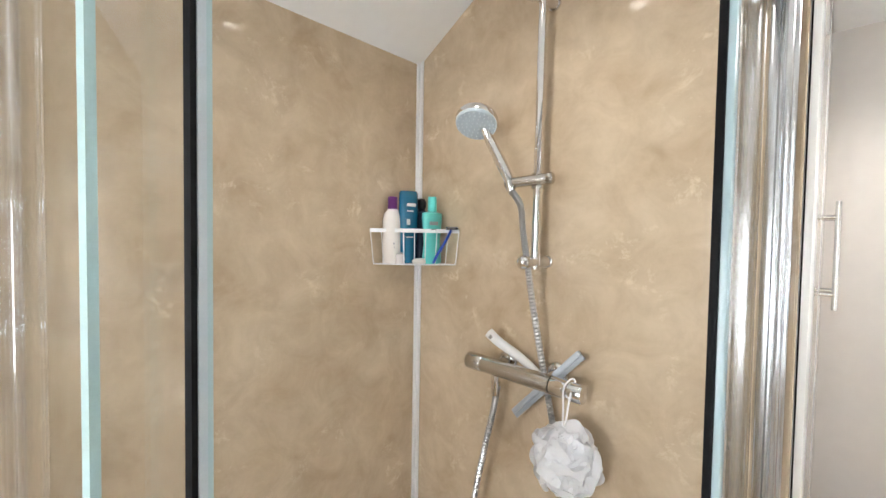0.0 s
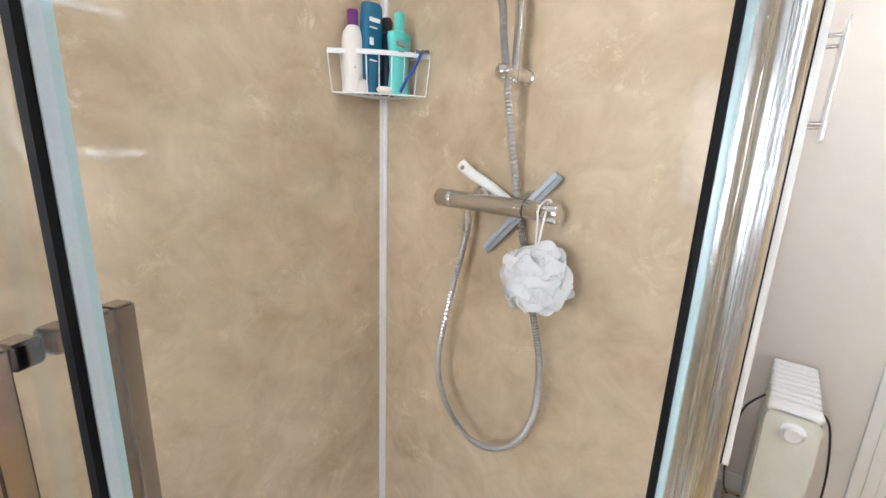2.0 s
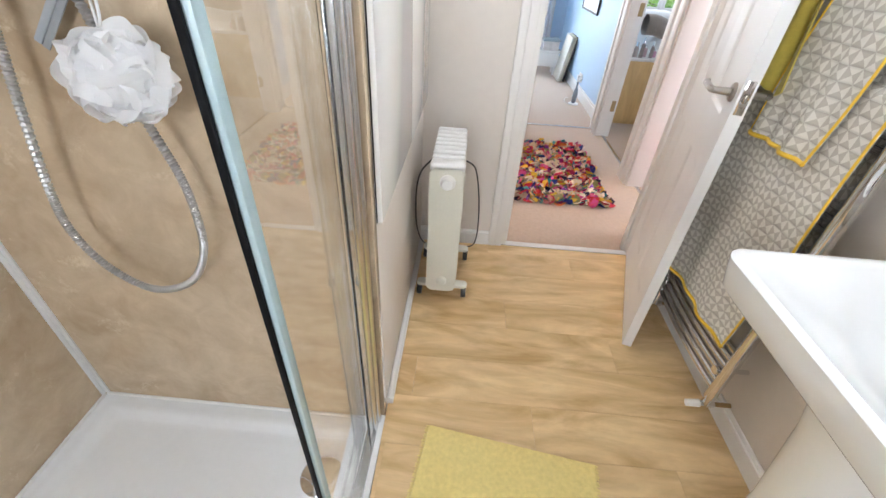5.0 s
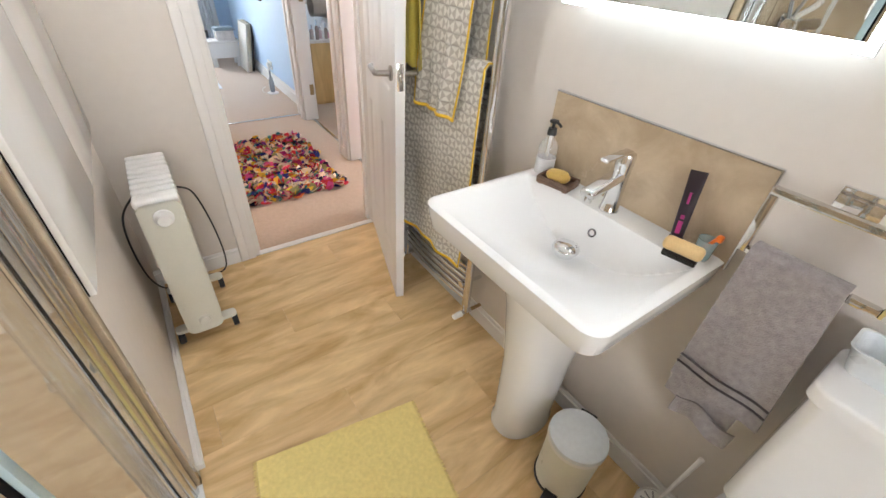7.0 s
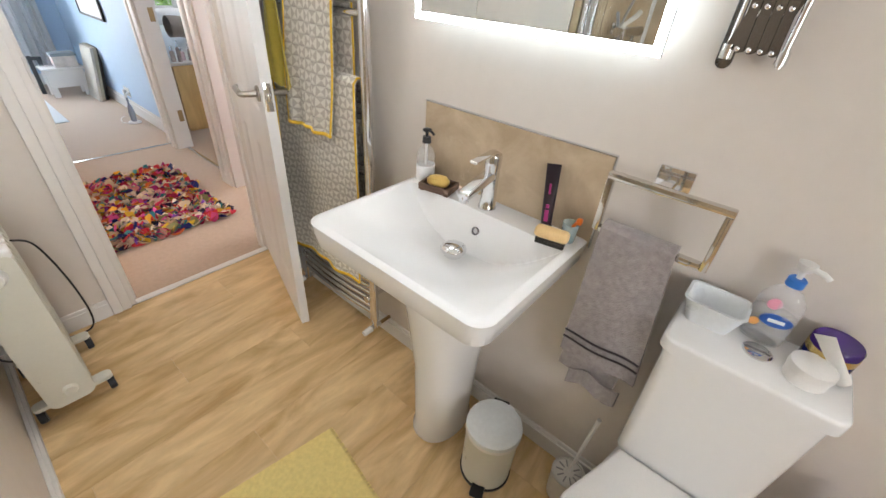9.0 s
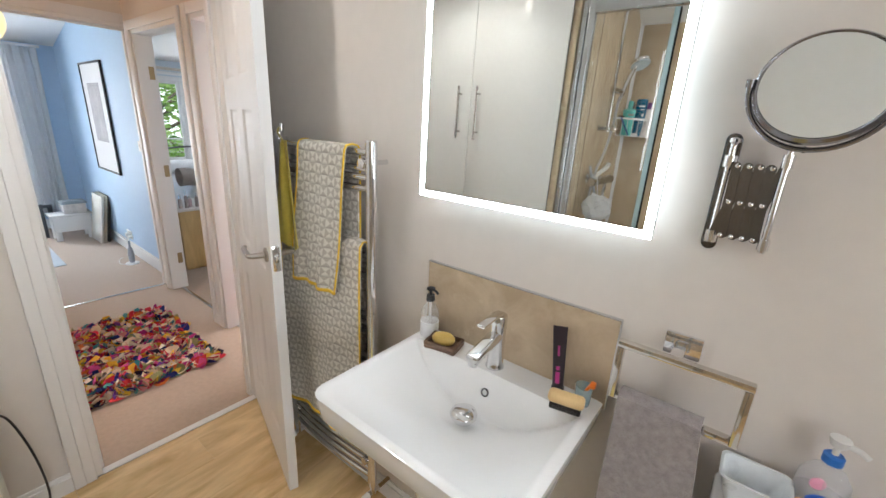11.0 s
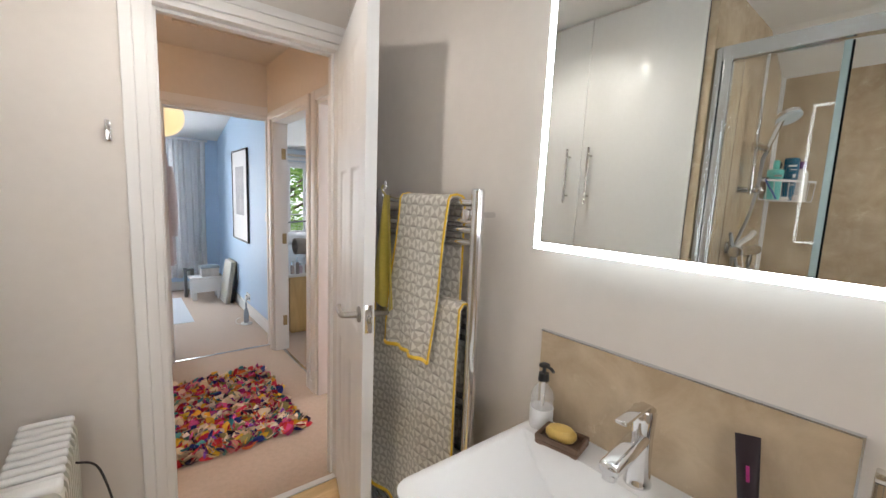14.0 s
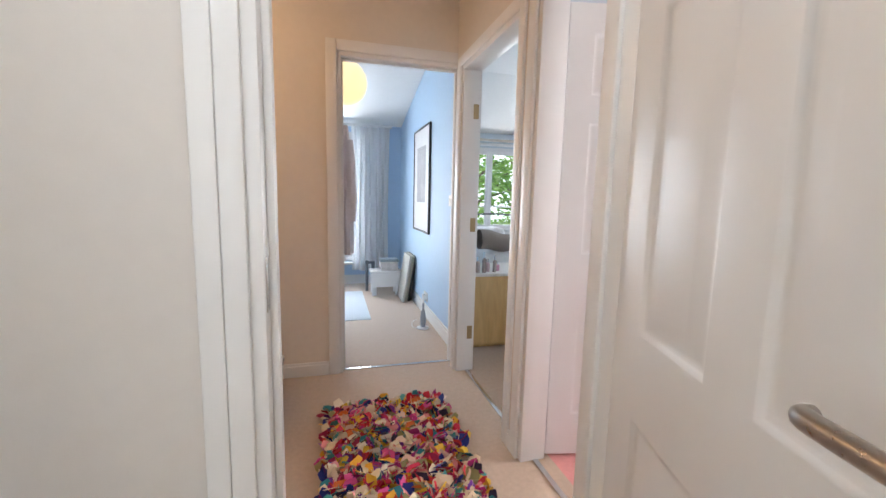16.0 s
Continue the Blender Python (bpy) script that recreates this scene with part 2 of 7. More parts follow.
PINKCARPET = fuzzy("pink_carpet", (0.70, 0.30, 0.28), 0.12, 40, 0.6, 420)
WHITEPLA = plain("white_plastic", (0.80, 0.79, 0.77), 0.35, 0, 0.03, 20)
CREAMMETAL = plain("cream_enamel", (0.70, 0.69, 0.61), 0.32, 0, 0.03, 10)
YELLOWRUG = fuzzy("yellow_cotton", (0.86, 0.70, 0.28), 0.12, 80, 1.0, 260)
GREYTOWEL = fuzzy("grey_terry", (0.35, 0.315, 0.315), 0.30, 70, 1.6, 300)
TRITOWEL = triangle_cloth("triangle_towel", (0.72, 0.69, 0.63), (0.50, 0.465, 0.41), 0.0345)
YELLOWTRIM = fuzzy("mustard_trim", (0.80, 0.52, 0.05), 0.1, 80, 0.5, 400)
OLIVECLOTH = fuzzy("olive_yellow_cloth", (0.56, 0.45, 0.09), 0.15, 60, 0.6, 300)
WHITECLOTH = fuzzy("white_cloth", (0.80, 0.79, 0.79), 0.04, 30, 0.3, 300)


def see_through_cloth(m, colour, share):
    """Lets daylight pass through a thin cloth."""
    nt = m.node_tree
    t, mix = nt.nodes.new("ShaderNodeBsdfTranslucent"), nt.nodes.new("ShaderNodeMixShader")
    t.inputs[0].default_value, mix.inputs[0].default_value = (*colour, 1), share
    nt.links.new(nt.nodes["Principled BSDF"].outputs[0], mix.inputs[1])
    nt.links.new(t.outputs[0], mix.inputs[2])
    nt.links.new(mix.outputs[0], nt.nodes["Material Output"].inputs[0])
    return m


CURTAINCLOTH = see_through_cloth(fuzzy("thin_white_curtain", (0.82, 0.82, 0.82), 0.04, 30, 0.3, 300), (0.85, 0.85, 0.86), 0.5)

# ---- mesh helpers ----
ORIGIN = {}


def thing(name, at, label, category, group="", kind=""):
    ob = new(name)
    ob.location = at
    ob.empty_display_size = 0.05
    ORIGIN[ob] = Vector(at)
    return tagged(ob, label, category, group, kind)


def part(name, bm, material, parent=None, label="", smooth=True, shadow=True):
    """Links a bmesh built in world places as one mesh object, under a thing or a part where one is given."""
    o = ORIGIN[parent] if parent else Vector((0, 0, 0))
    if parent:
        bmesh.ops.translate(bm, vec=-o, verts=bm.verts)
    bmesh.ops.recalc_face_normals(bm, faces=bm.faces)
    me = bpy.data.meshes.new(name)
    bm.to_mesh(me)
    bm.free()
    me.materials.append(material)
    if smooth:
        me.polygons.foreach_set("use_smooth", [True] * len(me.polygons))
        me.set_sharp_from_angle(angle=radians(38))
    ob = new(name, me)
    if parent:
        ob.parent = parent
    ORIGIN[ob] = o
    ob.visible_shadow = shadow
    if label:
        ob["label"] = label
    return ob


def struct(name, bm, material, label="", category="", smooth=True):
    ob = part(name, bm, material, None, "", smooth)
    return tagged(ob, label, category, "", "structure")


def join(*bms):
    out = bmesh.new()
    for b in bms:
        me = bpy.data.meshes.new("tmp")
        b.to_mesh(me)
        b.free()
        out.from_mesh(me)
        bpy.data.meshes.remove(me)
    return out


def box(a, b, bevel=0.0, seg=2):
    bm = bmesh.new()
    bmesh.ops.create_cube(bm, size=1)
    a, b = Vector(a), Vector(b)
    for v in bm.verts:
        v.co = Vector(((a[i] + b[i]) / 2 + v.co[i] * (b[i] - a[i]) for i in range(3)))
    if bevel:
        bmesh.ops.bevel(bm, geom=bm.edges[:], offset=bevel, segments=seg, affect="EDGES", profile=0.5, clamp_overlap=True)
    return bm


def turned(bm, m):
    bmesh.ops.transform(bm, matrix=m, verts=bm.verts)
    return bm


def frame_axes(d):
    d = Vector(d).normalized()
    up = Vector((0, 0, 1)) if abs(d.z) < 0.9 else Vector((1, 0, 0))
    s = d.cross(up).normalized()
    return d, s, s.cross(d).normalized()


def rod(p, q, r, r2=None, n=16):
    bm = bmesh.new()
    p, q = Vector(p), Vector(q)
    d, s, u = frame_axes(q - p)
    r2 = r if r2 is None else r2
    rings = []
    for c, rr in ((p, r), (q, r2)):
        rings.append([bm.verts.new(c + rr * (math.cos(2 * math.pi * i / n) * s + math.sin(2 * math.pi * i / n) * u)) for i in range(n)])
    for i in range(n):
        bm.faces.new((rings[0][i], rings[0][(i + 1) % n], rings[1][(i + 1) % n], rings[1][i]))
    bm.faces.new(rings[0])
    bm.faces.new(rings[1])
    return bm


def lathe(at, profile, n=28, axis=(0, 0, 1), squash=1.0):
    """Turns (radius, height) pairs about an axis at a place; closed at both ends."""
    bm = bmesh.new()
    d, s, u = frame_axes(axis)
    at = Vector(at)
    rings = []
    for r, h in profile:
        rings.append([bm.verts.new(at + d * h + max(r, 1e-4) * (math.cos(2 * math.pi * i / n) * s + squash * math.sin(2 * math.pi * i / n) * u)) for i in range(n)])
    for a, b in zip(rings, rings[1:]):
        for i in range(n):
            bm.faces.new((a[i], a[(i + 1) % n], b[(i + 1) % n], b[i]))
    bm.faces.new(rings[0])
    bm.faces.new(rings[-1])
    return bm


def smooth_path(pts, n=8, closed=False):
    """Catmull-Rom through the points."""
    pts = [Vector(p) for p in pts]
    k = len(pts)
    out = []
    for i in range(k if closed else k - 1):
        p0 = pts[(i - 1) % k] if closed or i else pts[0]
        p1, p2 = pts[i], pts[(i + 1) % k]
        p3 = pts[(i + 2) % k] if closed or i + 2 < k else pts[-1]
        for j in range(n):
            t = j / n
            out.append(0.5 * ((2 * p1) + (p2 - p0) * t + (2 * p0 - 5 * p1 + 4 * p2 - p3) * t * t + (3 * p1 - p0 - 3 * p2 + p3) * t ** 3))
    if not closed:
        out.append(pts[-1])
    return out


def tube(pts, r, n=8, closed=False, rad=None):
    bm = bmesh.new()
    pts = [Vector(p) for p in pts]
    k = len(pts)
    rings = []
    s = None
    for i, p in enumerate(pts):
        a = pts[(i - 1) % k] if closed else pts[max(i - 1, 0)]
        b = pts[(i + 1) % k] if closed else pts[min(i + 1, k - 1)]
        d = (b - a).normalized()
        if s is None:
            d, s, u = frame_axes(d)
        s = (s - d * s.dot(d)).normalized()
        u = d.cross(s)
        rr = rad(i) if rad else r
        rings.append([bm.verts.new(p + rr * (math.cos(2 * math.pi * j / n) * s + math.sin(2 * math.pi * j / n) * u)) for j in range(n)])
    pairs = list(zip(rings, rings[1:])) + ([(rings[-1], rings[0])] if closed else [])
    for a, b in pairs:
        for j in range(n):
            bm.faces.new((a[j], a[(j + 1) % n], b[(j + 1) % n], b[j]))
    if not closed:
        bm.faces.new(rings[0])
        bm.faces.new(rings[-1])
    return bm


def prism(outline, z0, z1, bevel=0.0):
    bm = bmesh.new()
    lo = [bm.verts.new((x, y, z0)) for x, y in outline]
    hi = [bm.verts.new((x, y, z1)) for x, y in outline]
    n = len(outline)
    for i in range(n):
        bm.faces.new((lo[i], lo[(i + 1) % n], hi[(i + 1) % n], hi[i]))
    bm.faces.new(lo)
    bm.faces.new(hi)
    if bevel:
        bm.normal_update()
        es = [e for e in bm.edges if all(abs(v.co.z - z1) < 1e-6 for v in e.verts)]
        bmesh.ops.bevel(bm, geom=es, offset=bevel, segments=3, affect="EDGES", profile=0.5)
    return bm


def round_rect(x0, y0, x1, y1, r, n=6):
    out = []
    for cx, cy, a0 in ((x1 - r, y1 - r, 0), (x0 + r, y1 - r, 90), (x0 + r, y0 + r, 180), (x1 - r, y0 + r, 270)):
        for i in range(n + 1):
            a = radians(a0 + 90 * i / n)
            out.append((cx + r * math.cos(a), cy + r * math.sin(a)))
    return out


def sheet(fn, nu, nv, thick=0.0, uv=None):
    """A surface fn(u, v) over the unit square, thickened along its normals; uv gives metres for the weave."""
    bm = bmesh.new()
    g = [[bm.verts.new(fn(i / nu, j / nv)) for j in range(nv + 1)] for i in range(nu + 1)]
    lay = bm.loops.layers.uv.new("UVMap") if uv else None
    for i in range(nu):
        for j in range(nv):
            f = bm.faces.new((g[i][j], g[i + 1][j], g[i + 1][j + 1], g[i][j + 1]))
            if uv:
                for lo, (a, b) in zip(f.loops, ((i, j), (i + 1, j), (i + 1, j + 1), (i, j + 1))):
                    lo[lay].uv = uv(a / nu, b / nv)
    if thick:
        bm.normal_update()
        bmesh.ops.solidify(bm, geom=bm.faces[:], thickness=thick)
    return bm


def wall_with_holes(axis, at0, at1, a0, a1, z0, z1, holes):
    """A wall between two planes of one axis, with openings (a0, a1, z0, z1) through it."""
    cuts = sorted({a0, a1, *[h[0] for h in holes], *[h[1] for h in holes]})
    zs = sorted({z0, z1, *[h[2] for h in holes], *[h[3] for h in holes]})
    bms = []
    for p, q in zip(cuts, cuts[1:]):
        run = None
        for r, s in zip(zs, zs[1:]):
            hole = any(h[0] <= p and q <= h[1] and h[2] <= r and s <= h[3] for h in holes)
            if hole:
                if run:
                    bms.append((p, q, *run))
                run = None
            else:
                run = (run[0], s) if run else (r, s)
        if run:
            bms.append((p, q, *run))
    made = []
    for p, q, r, s in bms:
        made.append(box((at0, p, r), (at1, q, s)) if axis == "x" else box((p, at0, r), (q, at1, s)))
    return join(*made)


# ---- the large structure ----
EX, NY, CX = 2.215, 4.26, 1.032        # east wall, north wall, cupboard wall
SX, SY = 0.04, 3.18                    # shower's west and north walls
ZC = 2.36
DL, DR, DH = 1.47, 2.195, 2.055        # bathroom doorway

struct("wall_east", box((EX, 0.78, -0.1), (EX + 0.1, NY, 2.6)), PAINT, "matt beige painted bathroom wall", "wall")
struct("wall_north", wall_with_holes("y", NY, NY + 0.1, CX - 0.05, EX + 0.1, -0.1, 2.6, [(DL, DR, -0.1, DH)]), PAINT, "matt beige painted wall around the doorway", "wall")
struct("wall_cupboard", wall_with_holes("x", CX - 0.05, CX, SY + 0.043, NY, -0.1, 2.6, [(SY + 0.06, NY - 0.03, 0.79, 2.29)]), PAINT, "painted wall below and around the built-in cupboard", "wall")
struct("wall_shower_west", box((SX - 0.08, 0.7, -0.1), (SX, SY + 0.04, 2.6)), PANEL, "glossy mottled tan wet-wall panel", "wall")
struct("wall_shower_north", box((SX, SY, -0.1), (CX, SY + 0.04, 2.6)), PANEL, "glossy mottled tan wet-wall panel behind the shower", "wall")
struct("wall_south", wall_with_holes("y", 0.7, 0.8, SX, EX + 0.1, -0.1, 2.6, [(0.3, 1.3, 0.98, 2.02)]), PAINT, "painted bathroom wall with a window", "wall")
struct("ceiling", box((SX - 0.08, 0.7, ZC), (EX + 0.1, NY, ZC + 0.1)), CEIL, "smooth white painted ceiling", "ceiling")
slope = prism([(SX, 2.19), (SX, ZC), (SX + 0.30, ZC)], 0, 1)
for v in slope.verts:
    v.co = Vector((v.co.x, 0.8 if v.co.z < 0.5 else SY, v.co.y))
struct("ceiling_slope", slope, CEIL, "white sloping strip of ceiling above the shower", "ceiling", False)
struct("floor", join(box((SX - 0.08, 0.7, -0.14), (EX, NY + 0.02, -0.05)), box((1.052, 0.7, -0.05), (EX, NY + 0.02, -0.006)), box((SX, 0.8, -0.05), (1.052, 2.178, -0.006))), plain("screed", (0.3, 0.28, 0.25), 0.9), "subfloor below the vinyl planks", "floor")
struct("wall_cupboard_back", box((0.02, SY + 0.04, -0.1), (0.1, NY, 2.6)), PAINT, "plain back of the cupboard", "wall")

# hall and the rooms beyond it
HX, HY, HZ = 2.41, 6.24, 2.45
BL, BR = 1.637, 2.450                    # doorway of the blue room
struct("hall_floor", box((-0.6, NY + 0.02, -0.14), (2.56, 6.30, 0.0)), CARPET, "beige carpet of the landing", "carpet")
struct("wall_hall_north", wall_with_holes("y", HY, HY + 0.1, -0.6, 2.53, -0.1, 2.6, [(BL, BR, -0.1, 2.045)]), HALLPAINT, "cream painted landing wall", "wall")
struct("wall_hall_east", wall_with_holes("x", HX, HX + 0.12, NY + 0.1, HY, -0.1, 2.6, [(4.45, 5.14, -0.1, 2.0), (5.29, 6.13, -0.1, 2.0)]), HALLPAINT, "cream painted landing wall with two doorways", "wall")
struct("wall_hall_west", box((-0.7, NY, -0.1), (-0.6, HY + 0.1, 2.6)), HALLPAINT, "cream painted landing wall", "wall")
struct("wall_hall_south", box((-0.6, NY, -0.1), (CX - 0.05, NY + 0.1, 2.6)), HALLPAINT, "cream painted landing wall", "wall")
struct("wall_hall_south_face", wall_with_holes("y", NY + 0.1, NY + 0.104, CX - 0.05, HX, 0, 2.5, [(DL - 0.08, DR + 0.08, -0.1, DH + 0.08)]), HALLPAINT, "cream painted landing wall", "wall")
struct("ceiling_hall", box((-0.7, NY, HZ), (HX + 0.12, HY + 0.1, HZ + 0.1)), plain("hall_ceiling", (0.78, 0.72, 0.65), 0.75, 0, 0.02, 2.0, 0.1, 180), "cream painted landing ceiling", "ceiling")
# blue room
QY, QZ = 9.05, 2.32
struct("blue_room_floor", box((-0.6, 6.30, -0.14), (2.5, QY, 0.0)), CARPET, "beige bedroom carpet", "carpet")
struct("wall_blue_east", box((2.5, HY + 0.1, -0.1), (2.6, QY + 0.1, 2.7)), BLUE, "pale blue painted bedroom wall", "wall")
struct("wall_blue_north", wall_with_holes("y", QY, QY + 0.1, -0.6, 2.5, -0.1, 2.7, [(0.9, 2.02, 0.30, 1.98)]), BLUE, "pale blue painted bedroom wall with a window", "wall")
struct("wall_blue_west", box((-0.7, HY + 0.1, -0.1), (-0.6, QY + 0.1, 2.7)), BLUE, "pale blue painted bedroom wall", "wall")
struct("wall_blue_south", wall_with_holes("y", HY + 0.1, HY + 0.104, -0.6, 2.5, 0, 2.6, [(BL, BR, -0.1, 2.045)]), BLUE, "pale blue painted bedroom wall", "wall")


def eaves(name, x0, x1, label):
    """A ceiling that is flat over the room and slopes down to the outer wall."""
    bm = prism([(5.18 if x0 > 2 else HY + 0.1, 2.42), (7.55, 2.42), (QY + 0.1, 2.05), (QY + 0.1, 2.6), (5.18 if x0 > 2 else HY + 0.1, 2.6)], 0, 1)
    for v in bm.verts:
        v.co = Vector((x0 if v.co.z < 0.5 else x1, v.co.x, v.co.y))
    struct(name, bm, CEIL, label, "ceiling", False)


eaves("ceiling_blue", -0.7, 2.6, "white painted bedroom ceiling sloping to the eaves")
# second bedroom
PALE = plain("pale_blue_paint", (0.62, 0.68, 0.74), 0.6, 0, 0.03, 2.0, 0.06, 260)
struct("second_room_floor", box((2.56, 5.28, -0.14), (6.0, QY, -0.002)), CARPET, "beige bedroom carpet", "carpet")
struct("wall_second_north", wall_with_holes("y", QY, QY + 0.1, 2.6, 6.1, -0.1, 2.7, [(3.42, 5.3, 0.70, 1.88)]), PALE, "pale painted bedroom wall with a window", "wall")
struct("wall_second_east", box((6.0, 5.18, -0.1), (6.1, QY, 2.7)), PALE, "pale painted bedroom wall", "wall")
struct("wall_second_south", box((2.53, 5.18, -0.1), (6.0, 5.28, 2.7)), PALE, "pale painted wall between two rooms", "wall")
eaves("ceiling_second", 2.601, 6.1, "white painted bedroom ceiling sloping to the eaves")
# room with the pink carpet
PINKWHITE = plain("white_room_paint", (0.76, 0.72, 0.70), 0.6, 0, 0.03, 2.0, 0.06, 260)
struct("pink_room_floor", box((2.56, 3.8, -0.14), (4.4, 5.18, -0.002)), PINKCARPET, "dusty pink carpet", "carpet")
struct("wall_pink_east", wall_with_holes("x", 4.4, 4.5, 3.7, 5.18, -0.1, 2.6, [(4.2, 5.0, 1.0, 2.0)]), PINKWHITE, "white painted wall", "wall")
struct("wall_pink_south", box((2.53, 3.7, -0.1), (4.4, 3.8, 2.6)), PINKWHITE, "white painted wall", "wall")
struct("ceiling_pink", box((2.53, 3.7, 2.4), (4.5, 5.18, 2.5)), CEIL, "white painted ceiling", "ceiling")
struct("wall_pink_west", box((EX + 0.1, NY, -0.1), (HX, NY + 0.1, 2.6)), PINKWHITE, "plain end of the wall", "wall")


# ---- doors and frames ----
def doorset(name, label, a0, a1, top, face, depth, axis, wide=0.07, sides=(1, 1), lining=0.03):
    """Lining and architraves of a doorway; face is the near plane, depth the wall's thickness."""
    th = thing(name, (a0, face, 0) if axis == "y" else (face, a0, 0), label, "door frame", "", "structure")

    def bx(p, q, r, s, z0, z1, bev):
        return box((p, r, z0), (q, s, z1), bev) if axis == "y" else box((r, p, z0), (s, q, z1), bev)

    part("lining", join(bx(a0, a0 + lining, face, face + depth, 0, top, 0.002), bx(a1 - lining, a1, face, face + depth, 0, top, 0.002),
                        bx(a0 + lining, a1 - lining, face, face + depth, top - lining, top, 0.002)), SATIN, th)
    m = depth / 2
    if name in ("door_1", "door_2"):
        part("door_stop", join(bx(a0 + lining, a0 + lining + 0.013, face + m - 0.01, face + m + 0.025, 0, top - lining, 0.002),
                               bx(a1 - lining - 0.013, a1 - lining, face + m - 0.01, face + m + 0.025, 0, top - lining, 0.002),
                               bx(a0 + lining + 0.013, a1 - lining - 0.013, face + m - 0.01, face + m + 0.025, top - lining - 0.013, top - lining, 0.002)), SATIN, th)
    for k, (f0, sgn) in enumerate(((face, -1), (face + depth, 1))):
        if not sides[k]:
            continue
        o = 0.008
        for nm, p, q, z0, z1 in (("architrave", a0 - wide + o, a0 + o, 0, top + wide - o), ("architrave", a1 - o, a1 + wide - o, 0, top + wide - o), ("architrave", a0 + o, a1 - o, top - o, top + wide - o)):
            if nm == "architrave" and name == "door_1" and p > 2.1 and k == 0:
                q = EX - 0.002
            g = []
            # stepped moulding: outer band thicker than the inner one
            flat = z0 > 0.5
            y1, y2 = f0 + sgn * 0.018, f0 + sgn * 0.0155
            if flat:
                zm = (z0 + z1) / 2
                g = [bx(p, q, min(f0, y2), max(f0, y2), z0, zm, 0.003), bx(p, q, min(f0, y1), max(f0, y1), zm, z1, 0.005)]
            else:
                mid = (p + q) / 2
                lo, hi = (y1, y2) if p < (a0 + a1) / 2 else (y2, y1)
                g = [bx(p, mid, min(f0, lo), max(f0, lo), z0, z1, 0.004), bx(mid, q, min(f0, hi), max(f0, hi), z0, z1, 0.004)]
            part(nm, join(*g), SATIN, th)
    return th


doorset("door_1", "white gloss door lining and moulded architrave", DL, DR, DH, NY, 0.104, "y", 0.072)
doorset("door_2", "cream gloss frame of the blue bedroom doorway", BL, BR, 2.045, HY, 0.104, "y", 0.065, (0, 0))
doorset("door_3", "white gloss frame of the second bedroom doorway", 5.29, 6.13, 2.0, HX, 0.12, "x", 0.06, (0, 0))
doorset("door_4", "white gloss frame of the pink-carpeted room's doorway", 4.45, 5.14, 2.0, HX, 0.12, "x", 0.06, (0, 0))
# architraves that stand on the landing
part("architrave", join(box((BL - 0.06, HY - 0.018, 0), (BL + 0.004, HY, 2.105), 0.004), box((BL + 0.004, HY - 0.016, 2.041), (HX - 0.002, HY, 2.105), 0.004)), SATIN, bpy.data.objects["door_2"])
part("architrave", join(box((HX - 0.016, 5.24, 0), (HX, 5.294, 2.055), 0.004), box((HX - 0.014, 5.294, 1.996), (HX, 6.2, 2.055), 0.004), box((HX - 0.016, 6.13, 0), (HX, 6.2, 1.996), 0.004)), SATIN, bpy.data.objects["door_3"])
part("architrave", join(box((HX - 0.016, 5.136, 0), (HX, 5.2, 2.055), 0.004), box((HX - 0.014, 4.45, 1.996), (HX, 5.136, 2.055), 0.004)), SATIN, bpy.data.objects["door_4"])


